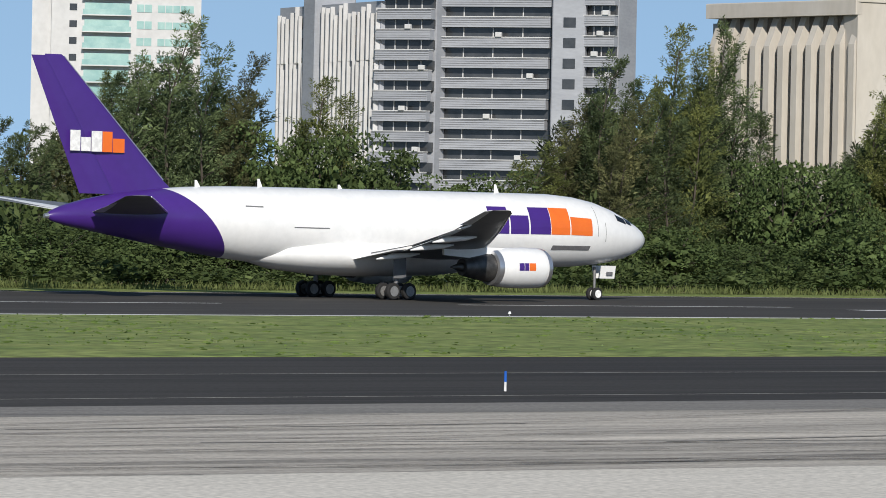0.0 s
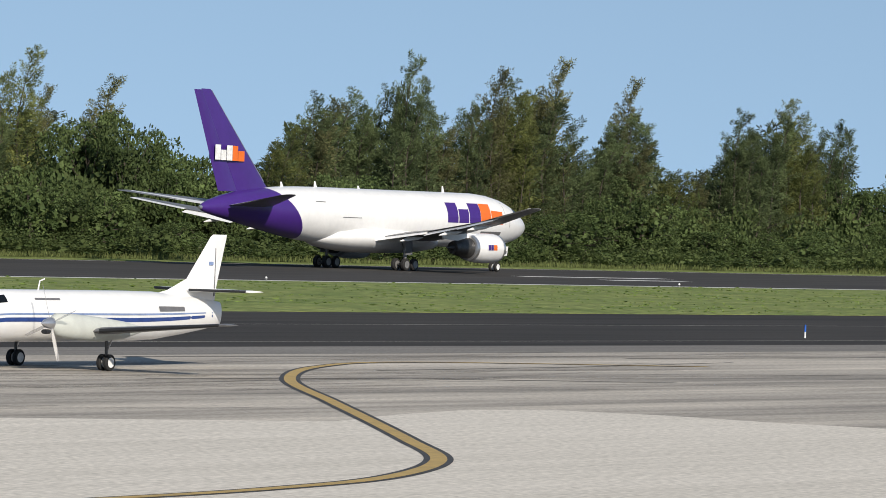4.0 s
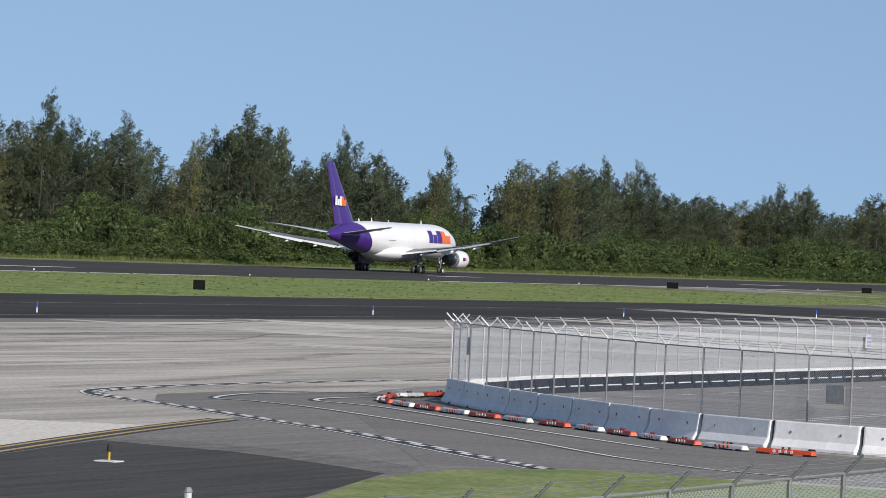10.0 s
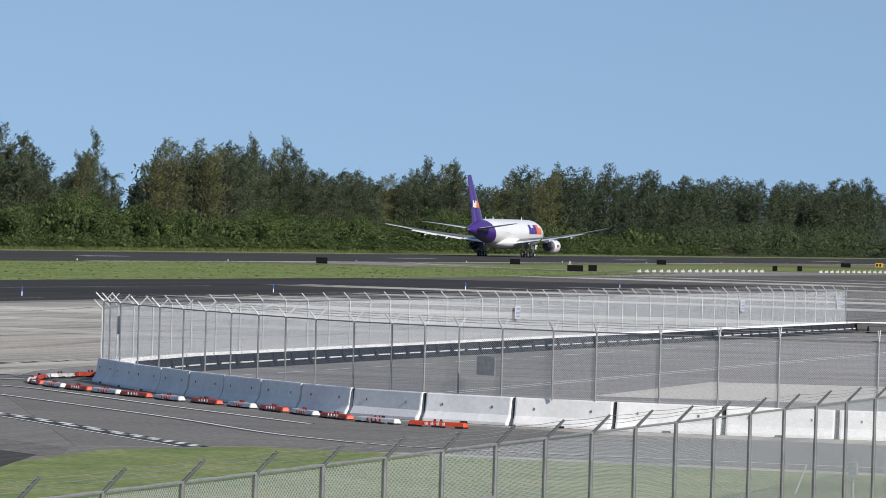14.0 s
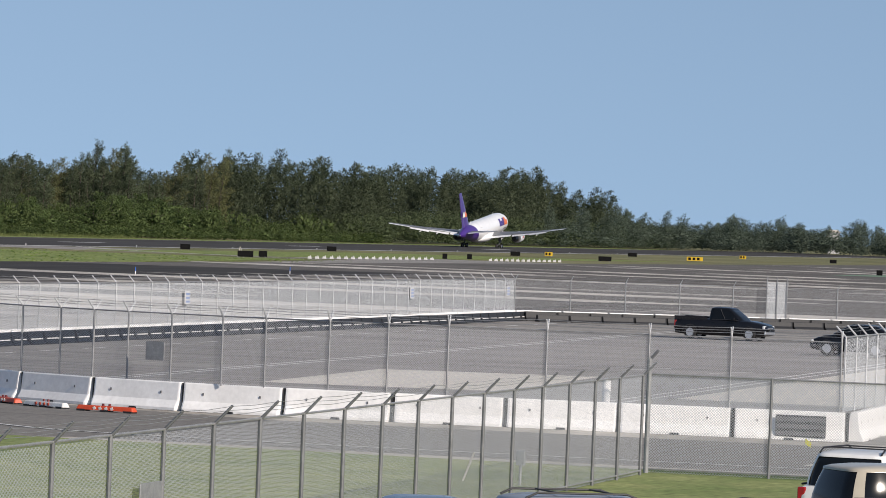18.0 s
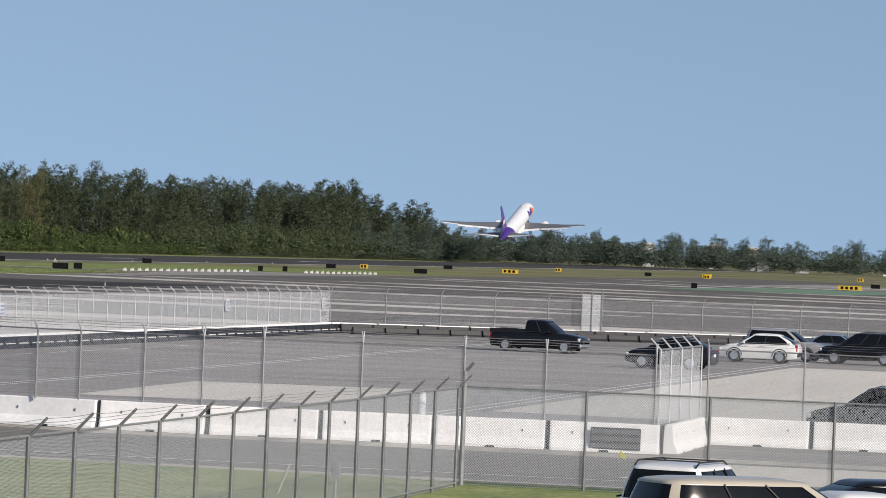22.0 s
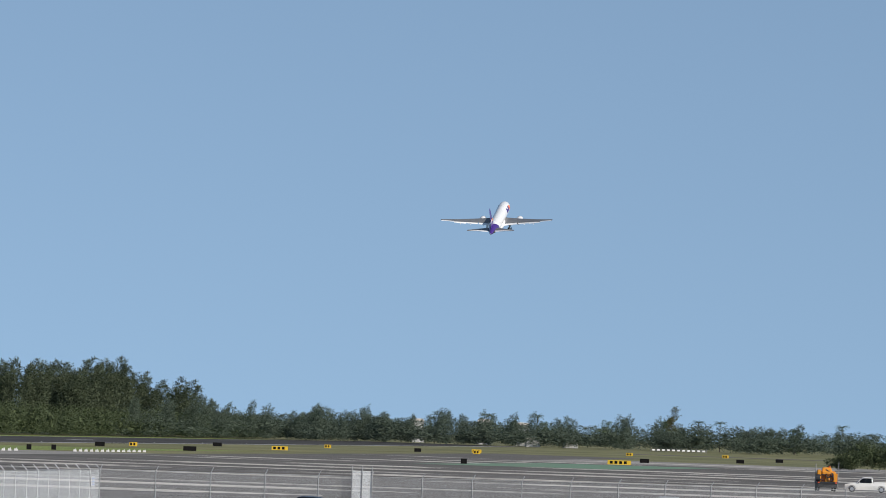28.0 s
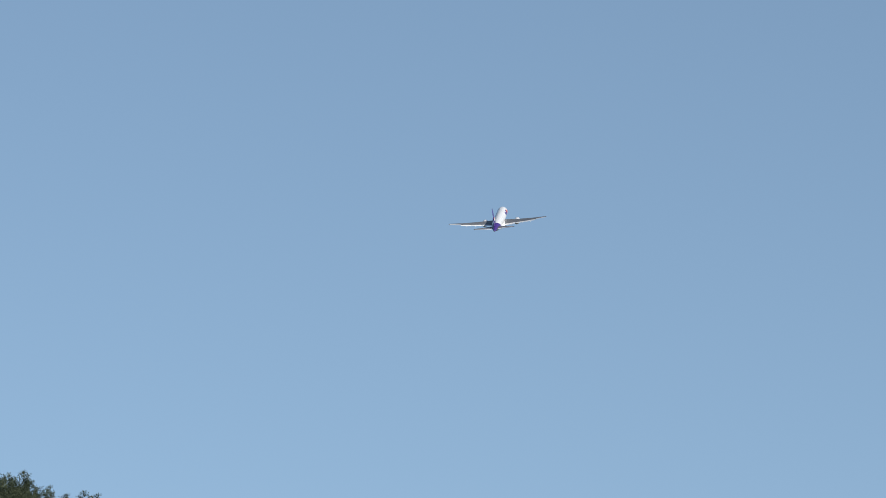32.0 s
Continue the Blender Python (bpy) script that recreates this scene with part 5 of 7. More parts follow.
        add("plug", Shape().rings([ring(3.6, 0.34), ring(2.9, 0.24), ring(2.3, 0.04)]), DARKMET, engine)
        add("pylon", Shape().rings([[(ex - w, y, z0), (ex + w, y, z0), (ex + w, y, z1), (ex - w, y, z1)] for y, w, z0, z1 in ((8.8, 0.05, 3.6, 3.8), (6.8, 0.2, 3.2, 3.75), (4.2, 0.24, 3.0, 3.8), (1.6, 0.1, 3.2, 3.7))]), JETWHITE, jet, smooth=False)
        for k, (u0, u1, c) in enumerate(((0, 0.3, 0), (0.33, 0.57, 0), (0.6, 1.0, 1))):
            s = Shape()
            arc = []
            for i in range(5):
                a = -0.12 + 0.36 * i / 4
                arc.append([(ex + 1.47 * math.cos(a), 7.4 + 1.5 * u, ez + 1.47 * math.sin(a)) for u in (u0, u1)])
            for i in range(4):
                s.quad(arc[i][0], arc[i][1], arc[i + 1][1], arc[i + 1][0])
            add("name_block", s, (DEEPP, ORANGE)[c], engine, "small plain block of the engine name", smooth=False)
        st = add("stabilizer", lifting([(0.9, -17.2, 6.2, 5.7, 0.09), (1.6, -17.7, 5.8, 5.78, 0.09), (9.5, -24.6, 2.1, 6.78, 0.085), (9.85, -25.1, 1.4, 6.83, 0.04)]), WINGGREY, jet, "swept grey tailplane")
        add("elevator", lifting([(1.5, -22.3, 1.6, 5.82, 0.12, 0.10), (9.0, -25.0, 1.0, 6.78, 0.12, 0.06)]), JETWHITE, st, "white elevator")
        add("stabilizer_edge", Shape().tube([(1.7, -17.7, 5.8), (9.5, -24.62, 6.78)], [0.08, 0.05], 6), ALU, st, "bare metal leading edge")
        # Main gear, hinged at the wing.
        gear = part("main_gear", Shape().tube([(0, 0, -0.1), (0, 0, -1.9), (0, 0, -2.45)], [0.2, 0.17, 0.12], 10), STRUT, jet, "main landing gear leg with four wheels", smooth=True, at=pose(4.65 * sd, 0, 3.05))
        part("bogie_beam", Shape().tube([(0, 0.9, -2.46), (0, -0.9, -2.46)], 0.13, 8), DARKMET, gear)
        part("drag_brace", Shape().tube([(0, 0.1, -1.5), (-0.9 * sd, 0.6, -0.1)], 0.07, 6), STRUT, gear)
        part("gear_door", Shape().box(-0.06, 0.06, -0.55, 0.55, -1.55, 0.05, taper=0.02, m=pose(0.42 * sd, 0, 0)), WINGGREY, gear, "grey gear door")
        wm = wheel(0.59, 0.42, HUB)
        for wy in (0.71, -0.71):
            for wx in (-0.57, 0.57):
                part("wheel", wm, RUBBER, gear, "black twin-bogie tyre with a grey hub", at=pose(wx, wy, -2.46))
            part("axle", Shape().tube([(-0.5, wy, -2.46), (0.5, wy, -2.46)], 0.08, 8), DARKMET, gear)
    nose = part("nose_gear", Shape().tube([(0, 0, 0), (0, 0, -1.3), (0, 0, -1.95)], [0.13, 0.1, 0.08], 10), STRUT, jet, "nose landing gear leg with two wheels", smooth=True, at=pose(0, 22.3, 2.45))
    nm = wheel(0.47, 0.32, LETTERW)
    for wx in (-0.3, 0.3):
        part("wheel", nm, RUBBER, nose, "black nose tyre with a white hub", at=pose(wx, 0, -1.98))
    part("axle", Shape().tube([(-0.3, 0, -1.98), (0.3, 0, -1.98)], 0.06, 8), DARKMET, nose)
    for sd in (1, -1):
        part("nose_gear_door", Shape().box(-0.03, 0.03, -0.7, 0.7, -0.85, 0.1, m=pose(0.5 * sd, 0.9, 0, 0, 10 * sd)), JETWHITE, nose, "white nose gear door")
    part("fleet_number_bar", Shape().box(0.535, 0.55, 0.7, 1.3, -0.6, -0.35), GREYTXT, nose)
    return jet


JET = cargo_jet()


# ---- small turboprop ----
def turboprop():
    """Slim commuter freighter, 18 m long. Local axes as the jet's; the origin lies under the main wheels."""
    p = thing("turboprop_plane", "small white twin turboprop with a blue stripe, taxiing", "airplane")
    prof = [(8.9, 1.75, 0.03, 0.03), (8.7, 1.75, 0.22, 0.2), (8.0, 1.80, 0.48, 0.42), (7.0, 1.90, 0.68, 0.58), (6.2, 1.98, 0.78, 0.66), (5.6, 2.10, 0.84, 0.80), (5.0, 2.16, 0.87, 0.86), (4.4, 2.18, 0.88, 0.88), (-3.2, 2.18, 0.88, 0.88),
            (-5.0, 2.2, 0.83, 0.84), (-6.6, 2.24, 0.68, 0.70), (-8.0, 2.27, 0.45, 0.55), (-9.0, 2.30, 0.14, 0.40)]
    skin = lambda y, a, k=1.0: (lambda f: (f(2) * k * math.cos(a), y, f(1) + f(3) * k * math.sin(a)))(lambda c: float(np.interp(y, [q[0] for q in prof][::-1], [q[c] for q in prof][::-1])))
    part("fuselage", Shape().rings([[skin(q[0], 2 * math.pi * k / 28) for k in range(28)] for q in prof]), JETWHITE, p, "slim white fuselage", smooth=50)

    def band(name, y0, y1, a0, a1, material, label="", n=10, sd=1):
        s = Shape()
        for i in range(n):
            ya, yb = y0 + (y1 - y0) * i / n, y0 + (y1 - y0) * (i + 1) / n
            for k in range(5):
                b0, b1 = a0 + (a1 - a0) * k / 5, a0 + (a1 - a0) * (k + 1) / 5
                q = [skin(ya, b0, 1.018), skin(yb, b0, 1.018), skin(yb, b1, 1.018), skin(ya, b1, 1.018)]
                s.quad(*[(x * sd, y, z) for x, y, z in q])
        part(name, s, material, p, label)

    for sd in (1, -1):
        band("cheatline", 7.6, -8.2, -0.20, -0.04, BLUEST, "dark blue cheatline", 16, sd)
        band("pale_cheatline", 7.0, -8.2, 0.06, 0.13, PALEBLUE, "pale blue cheatline", 16, sd)
        for a, b, c, d in ((6.15, 5.66, 0.66, 1.2), (5.58, 5.02, 0.55, 0.95), (4.94, 4.4, 0.55, 0.92)):
            band("cockpit_window", a, b, c, d, GLASS, "dark cockpit window", 3, sd)
        band("operator_bar", 2.6, 1.0, 0.66, 0.76, GREYTXT, "small grey operator name bar", 4, sd)
        band("registration_bar", -4.6, -6.2, 0.2, 0.42, GREYTXT, "grey registration bar", 4, sd)
    fin = part("fin", Shape().rings([[(t, y, z) for t, y in ((0, le), (th, le - 0.3 * (le - te)), (th * 0.6, te + 0.3), (0, te), (-th * 0.6, te + 0.3), (-th, le - 0.3 * (le - te)))] for z, le, te, th in ((2.75, -4.0, -8.7, 0.1), (3.1, -5.9, -8.75, 0.1), (3.5, -7.0, -8.85, 0.09), (5.0, -8.35, -9.3, 0.06), (5.08, -8.5, -9.3, 0.02))]), JETWHITE, p, "swept white fin")
    part("rudder_line", Shape().box(-0.085, 0.085, -8.61, -8.59, 2.9, 4.6), WINGGREY, fin)
    part("fin_emblem", Shape().box(-0.11, 0.11, -8.45, -8.22, 4.0, 4.12), PALEBLUE, fin, "small pale emblem bar")
    part("aerial", Shape().tube([(0, 1.6, 3.0), (0, 1.5, 3.35), (0, 1.2, 3.42)], [0.04, 0.03, 0.03], 6), JETWHITE, p)
    for sd in (1, -1):
        st = lifting([(0.1, -6.9, 1.9, 3.1, 0.1), (2.4, -7.8, 1.1, 3.12, 0.09)]).moved(Matrix.Diagonal((sd, 1, 1, 1)))
        part("stabilizer", st, JETWHITE, p, "white tailplane", smooth=40)
        part("stabilizer_boot", Shape().tube([(0.2 * sd, -6.95, 3.12), (2.4 * sd, -7.82, 3.13)], 0.05, 6), BLACKB, p, "black rubber leading edge")
        wing = part("wing", lifting([(0.5, 1.5, 2.7, 1.62, 0.14), (2.9, 1.35, 2.3, 1.75, 0.13), (8.6, 0.75, 1.15, 2.15, 0.11), (8.75, 0.6, 0.8, 2.16, 0.06)]).moved(Matrix.Diagonal((sd, 1, 1, 1))), WINGGREY, p, "straight low wing", smooth=40)
        part("wing_boot", Shape().tube([(3.2 * sd, 1.3, 1.78), (8.6 * sd, 0.74, 2.15)], [0.08, 0.05], 6), BLACKB, wing, "black rubber leading edge")
        nx = 2.35
        nac = part("nacelle", Shape().rings([[(nx * sd + w * math.cos(a), y, z + v * math.sin(a)) for a in (2 * math.pi * k / 18 for k in range(18))] for y, w, v, z in ((3.55, 0.2, 0.22, 2.0), (3.3, 0.33, 0.38, 1.96), (2.4, 0.38, 0.43, 1.9), (0.6, 0.38, 0.42, 1.8), (-0.9, 0.28, 0.3, 1.77), (-2.0, 0.08, 0.08, 1.8))]), NACELLE, p, "pale greyish engine nacelle", smooth=50)
        part("intake", Shape().rings([[(nx * sd + 0.15 * math.cos(a), y, 1.72 + 0.08 * math.sin(a)) for a in (2 * math.pi * k / 12 for k in range(12))] for y in (3.42, 3.2)]), BLACKB, nac, "dark engine intake")
        prop = part("propeller", Shape().rings([[(r * math.cos(a), y, r * math.sin(a)) for a in (2 * math.pi * k / 14 for k in range(14))] for y, r in ((0.5, 0.02), (0.3, 0.14), (0.0, 0.2), (-0.08, 0.2))]), ALU, p, "bright spinner with four turning blades", smooth=50, at=pose(nx * sd, 3.62, 2.0))
        for k in range(4):
            b = Shape().rings([[(-c * 0.5, 0.03, r), (c * 0.5, -0.05, r), (c * 0.5, -0.02, r), (-c * 0.5, 0.06, r)] for r, c in ((0.15, 0.05), (0.5, 0.085), (0.95, 0.085), (1.33, 0.04))])
            part("blade", b.moved(pose(0, 0, 0, 0, 90 * k, 0)), BLADE, prop, "pale thin blade")
        PROPS.append((prop, nx * sd))
        leg = part("main_gear", Shape().tube([(0, 0, 0.35), (0, 0, -0.65), (0, 0, -0.8)], [0.07, 0.06, 0.05], 8), DARKMET, p, "main gear leg with twin wheels", smooth=True, at=pose(nx * sd, 0, 1.08))
        part("brace", Shape().tube([(0, 0, -0.5), (0, -0.5, 0.3)], 0.035, 6), ALU, leg)
        wm = wheel(0.28, 0.2, LETTERW)
        for wx in (-0.17, 0.17):
            part("wheel", wm, RUBBER, leg, "small black tyre", at=pose(wx, 0, -0.8))
    nose = part("nose_gear", Shape().tube([(0, 0, 0.3), (0, 0.1, -0.7)], [0.06, 0.05], 8), DARKMET, p, "nose gear leg with twin wheels", smooth=True, at=pose(0, 6.0, 0.95))
    nm = wheel(0.24, 0.15, LETTERW)
    for wx in (-0.13, 0.13):
        part("wheel", nm, RUBBER, nose, "small black tyre with a white hub", at=pose(wx, 0.1, -0.71))
    part("nose_gear_door", Shape().box(-0.45, 0.45, -0.9, 0.8, -0.02, 0.15), JETWHITE, nose)
    for ob in p.children:
        if "gear" not in ob.name:
            ob.location.z -= 0.4
        # The nose ahead of the main wheels is short.
        if ob.location.y > 0.5:
            ob.location.y *= 0.85
        else:
            for v in ob.data.vertices:
                v.co.y *= 0.85 if v.co.y > 0 else 1.0
    return p


PROPS = []
METRO = turboprop()
METRO.scale = (0.84, 0.98, 1.0)


# ---- barriers and fences ----
def along(pts, spacing):
    """Places and headings at even steps along a line in the plan."""
    v = [Vector((*p, 0)) for p in pts]
    lens = [(b - a).length for a, b in zip(v, v[1:])]
    total = sum(lens)
    n = max(1, round(total / spacing))
    out = []
    for k in range(n + 1):
        d, i = total * k / n, 0
        while i < len(lens) - 1 and d > lens[i]:
            d -= lens[i]
            i += 1
        out.append(v[i] + (v[i + 1] - v[i]) * (d / lens[i]))
    return out


def heading(d):
    return math.degrees(math.atan2(d.y, d.x))


def barrier_mesh(n, material, tall=1.0):
    prof = [(-0.30, 0), (-0.30, 0.08), (-0.17, 0.30), (-0.11, 0.80), (-0.09, 0.83), (0.09, 0.83), (0.11, 0.80), (0.17, 0.30), (0.30, 0.08), (0.30, 0)]
    s = Shape().rings([[(x, y * k, z * tall) for y, z in prof] for x, k in ((-n / 2, 0.9), (-n / 2 + 0.05, 1), (n / 2 - 0.05, 1), (n / 2, 0.9))])
    return s.mesh("barrier", material)


def barrier_row(path, label, group, material, seg=3.3, hook=True, tall=1.0, stripe=False):
    pts = along(path, seg)
    n = (pts[1] - pts[0]).length
    me, rng = barrier_mesh(n - 0.15, material, tall), random.Random(len(pts))
    pin = Shape().tube([(0, 0, 0.0), (0, 0, 0.82 * tall)], 0.055, 6).mesh("joint_pin", BLACKB)
    eye = Shape().box(-0.02, 0.02, -0.012, 0.012, -0.035, 0.035).mesh("lifting_eye", GREYTXT)
    foot = Shape().box(-0.14, 0.14, -0.02, 0.02, 0, 0.06, taper=0.02).mesh("drain_slot", BLACKB)
    dash = Shape().box(-n * 0.36, n * 0.36, -0.01, 0.01, -0.025, 0.025, m=pose(0, 0, 0, -14)).mesh("reflective_stripe", WHITEB)
    for a, b in zip(pts, pts[1:]):
        c, r = (a + b) / 2, heading(b - a)
        ob = new("plastic_barrier" if stripe else "concrete_barrier", me)
        ob.matrix_basis = pose(c.x, c.y, 0.01, 0, 0, r + rng.uniform(-0.7, 0.7))
        tagged(ob, label, "barrier", group)
        part("joint_pin", pin, BLACKB, ob, "dark joint pin", at=pose(n / 2, 0, 0))
        if stripe:
            part("reflective_stripe", dash, WHITEB, ob, "white reflective stripe", at=pose(0, -0.185, 0.24))
        if hook:
            for sx in (-0.28, 0.28):
                part("lifting_eye", eye, GREYTXT, ob, at=pose(sx * n, -0.155, 0.52))
            part("drain_slot", foot, BLACKB, ob, at=pose(0, -0.305, 0))


def fence(name, label, path, spacing, z0, h, wire, arms, group="", post_r=0.03, rail=True, arm_dir=None, mid=False):
    f = thing(name, label, "fence", group=group)
    pts = along(path, spacing) if spacing else [Vector((*p, 0)) for p in path]
    steel = GALVD if wire is WIREFORE else GALVL if wire is WIREFINE else GALV
    post_r = 0.022 if wire is WIREFINE else post_r
    post = Shape().tube([(0, 0, z0), (0, 0, z0 + h)], post_r, 8).mesh("post", steel)
    for i, p in enumerate(pts):
        d = (pts[min(i + 1, len(pts) - 1)] - pts[max(i - 1, 0)]).normalized()
        r = heading(d)
        po = part("post", post, GALV, f, at=pose(p.x, p.y, 0, 0, 0, r))
        for sg in arms:
            s = Shape().tube([(0, 0, z0 + h - 0.03), (0, sg * 0.30, z0 + h + 0.29)], [0.028, 0.022], 6)
            part("arm", s, GALVD if steel is GALVD else GALVL, po, "angled barbed wire arm")
    for i, (a, b) in enumerate(zip(pts, pts[1:])):
        d, s = b - a, Shape()
        n = d.length
        s.quad((0, 0.045, z0 + 0.03), (n, 0.045, z0 + 0.03), (n, 0.045, z0 + h), (0, 0.045, z0 + h), uv=[(0, 0), (n, 0), (n, h), (0, h)])
        m = pose(a.x, a.y, 0, 0, 0, heading(d))
        part("mesh_panel", s, wire, f, "woven wire mesh", at=m)
        if rail:
            part("top_rail", Shape().tube([(0, 0, z0 + h - 0.02), (n, 0, z0 + h - 0.02)], 0.022, 6), GALV, f, at=m)
            if mid:
                part("bottom_rail", Shape().tube([(0, 0, z0 + 0.12), (n, 0, z0 + 0.12)], 0.02, 6), GALV, f, at=m)
        for sg in arms:
            s = Shape()
            for k in (0.45, 0.7, 0.95):
                s.tube([(0, sg * 0.3 * k, z0 + h + 0.29 * k), (n / 2, sg * 0.3 * k, z0 + h + 0.29 * k - 0.02), (n, sg * 0.3 * k, z0 + h + 0.29 * k)], 0.0045, 4, cap=False)
            part("barbed_wire", s, GALV, f, at=m)
    return f, pts


FRONT = [(-61.4, 165), (-57.6, 158.8), (-53.6, 153.4), (-49.6, 148.6), (-46.4, 144.9), (-42.4, 142.4), (-38.3, 141.0), (-34, 140.7), (-28, 141.3), (-20.2, 141.9)]
REAR = [(-61.6, 165.6), (-63.3, 172), (-64.3, 182), (-64.4, 240), (-64.4, 304.5)]
FARR = [(-64.4, 304.5), (-56.1, 311.6), (-48.4, 318.3), (-36.2, 329.6), (-25, 340.5), (25, 388)]
INNER = [(-20.2, 151.3), (-8, 151.4), (12, 151.8)]


def stations(pts, lengths):
    """Places at given lengths along a line in the plan."""
    run = np.cumsum([0] + [math.dist(a, b) for a, b in zip(pts, pts[1:])])
    return [(float(np.interp(d, run, [p[0] for p in pts])), float(np.interp(d, run, [p[1] for p in pts]))) for d in lengths]


FRONT_POSTS = stations(FRONT, (0.4, 1.55, 3.4, 6.5, 9.2, 11.9, 14.3, 16.6, 19.0, 21.3, 23.7, 26.05, 27.8, 29.3, 30.65, 32.2, 34.0, 35.35, 37.3, 39.05, 40.8, 43.65, 46.6, 48.95, 52.1))


def enclosure():
    barrier_row(FRONT, "white painted concrete jersey barrier under the fence", "jersey barriers", CONCB)
    barrier_row([(-20.1, 142.5), (-20.3, 150.9)], "white painted concrete jersey barrier at a fence corner", "jersey barriers", CONCB)
    barrier_row(INNER, "white painted concrete jersey barrier under the fence", "jersey barriers", CONCB)
    barrier_row(REAR, "white painted concrete jersey barrier under the rear fence", "jersey barriers", CONCB, hook=False, tall=0.74)
    barrier_row([(x + 0.75, y) for x, y in REAR[1:]], "black plastic traffic barrier with a white stripe", "black barriers", BLACKB, 2.3, hook=False, tall=0.66, stripe=True)
    for off in (0.9, 2.0):
        barrier_row([(x + off, y - 1.5 * off) for x, y in FARR], "plain black plastic traffic barrier", "black barriers", BLACKB, 2.3, hook=False, tall=0.7 if off < 1 else 0.52)
    barrier_row([(x + 0.1, y - 0.2) for x, y in FARR], "white concrete barrier under the far fence", "jersey barriers", CONCB, hook=False, tall=0.74)
    front, pts = fence("chain_link_fence", "galvanised chain link fence with V-shaped barbed wire arms on barriers", FRONT_POSTS, 0, 0.8, 2.05, WIRE, (-1, 1), "lot fences")
    fence("chain_link_fence", "galvanised chain link fence return panel", [(-20.4, 142.4), (-20.4, 151.2)], 2.2, 0.8, 2.2, WIREFINE, (1,), "lot fences")
    fence("chain_link_fence", "galvanised chain link fence on an inner barrier", INNER, 2.9, 0.8, 2.1, WIRETHIN, (-1,), "lot fences")
    rear, _ = fence("chain_link_fence", "bright fine-mesh fence with slanting arms along the lot", REAR, 2.87, 0.6, 1.98, WIREFINE, (1,), "lot fences")
    fence("chain_link_fence", "sparse galvanised fence with slanting arms", FARR, 3.9, 0.6, 1.95, WIRETHIN, (-1,), "lot fences", post_r=0.04)
    gate = thing("wire_gate", "bright wire mesh gate in the far fence", "gate", pose(-50.4, 315.6, 0.1, 0, 0, 20))
    for x in (0, 0.65, 1.3):
        part("post", Shape().tube([(x, 0, 0.0), (x, 0, 3.1)], 0.04, 8), GALV, gate)
    part("mesh_panel", Shape().quad((0, 0.05, 0.3), (1.3, 0.05, 0.3), (1.3, 0.05, 2.8), (0, 0.05, 2.8), uv=[(0, 0), (1.3, 0), (1.3, 2.5), (0, 2.5)]), WIREFINE, gate, "woven wire mesh")
    # Notices on the fences.
    board = lambda w, h: Shape().box(-w / 2, w / 2, -0.02, 0.02, 0, h)
    for k, (x, y, r, z) in enumerate(((-60.0, 162.7, 121, 1.75), (-64.35, 229, 90, 1.5), (-64.4, 276, 90, 1.5), (-64.4, 302, 90, 1.5))):
        nb = thing("notice_board", "small white notice with pale blue bars on the fence", "sign", pose(x, y, z, 0, 0, r - 180), "fence notices")
        wide = 0.45 if k == 0 else 0.85
        part("board", board(wide, 0.62).moved(pose(0, 0.1, 0)), BLDW, nb)
        for j in range(3):
            part("text_bar", Shape().box(-0.4 * wide, 0.4 * wide, 0.125, 0.13, 0.08 + j * 0.18, 0.17 + j * 0.18), PALEBLUE, nb)
    gb = thing("notice_board", "grey blank board on the chain link fence", "sign", pose(-40.6, 141.55, 1.4, 0, 0, -20))
    part("board", Shape().box(-0.34, 0.34, -0.06, -0.03, 0.05, 0.6, bevel=0.02), GALV, gb)
    ls = thing("notice_board", "pale grey notice on the lawn fence", "sign", pose(-21.42, 74.6, 0.75, 0, 0, 90), "fence notices")
    part("board", Shape().box(-0.6, 0.6, -0.03, -0.01, 0.1, 0.85, bevel=0.01), GALV, ls)
    fg = thing("marker_flag", "small yellow marker flag at the road", "flag", pose(-20.2, 134.0, 0.012))
    part("wire", Shape().tube([(0, 0, 0), (0, 0, 0.34)], 0.012, 6), GALV, fg)
    part("pennant", Shape().rings([[(0, -0.01, 0.2), (0, 0.01, 0.2), (0, 0.01, 0.36), (0, -0.01, 0.36)], [(0.17, -0.03, 0.12), (0.17, -0.015, 0.12), (0.17, -0.015, 0.26), (0.17, -0.03, 0.26)]]), SIGNFLAG, fg, "bright yellow pennant")
    vent = thing("barrier_gate", "dark louvred opening panel in the white barrier", "gate", pose(-21.5, 141.85, 0, 0, 0, 3))
    part("panel", Shape().box(-0.72, 0.72, -0.36, -0.31, 0.1, 0.72), BLACKB, vent)
    for j in range(3):
        part("slat", Shape().box(-0.7, 0.7, -0.4, -0.36, 0.14 + j * 0.2, 0.26 + j * 0.2), GREYTXT, vent)
    bo = thing("bollard", "pale round bollard behind the white barrier", "bollard", pose(-27.5, 143.4, 0.012))
    part("pole", Shape().tube([(0, 0, 0), (0, 0, 1.38)], 0.12, 12), CONCB, bo)
    part("cap", Shape().tube([(0, 0, 1.37), (0, 0, 1.43), (0, 0, 1.47)], [0.125, 0.11, 0.03], 12), GALVL, bo)
    # Foreground fence with its corner.
    fence("chain_link_fence", "tall galvanised chain link fence with angled arms beside the lawn", [(-21.5, 43.3), (-21.5, 116.7)], 2.936, 0.0, 2.4, WIREFORE, (-1,), "lawn fence", post_r=0.036, mid=True)
    fence("chain_link_fence", "tall galvanised chain link fence with angled arms beside the lawn", [(-21.6, 118), (8, 118.2)], 2.96, 0.0, 2.4, WIREFORE, (), "lawn fence", post_r=0.036, mid=True)
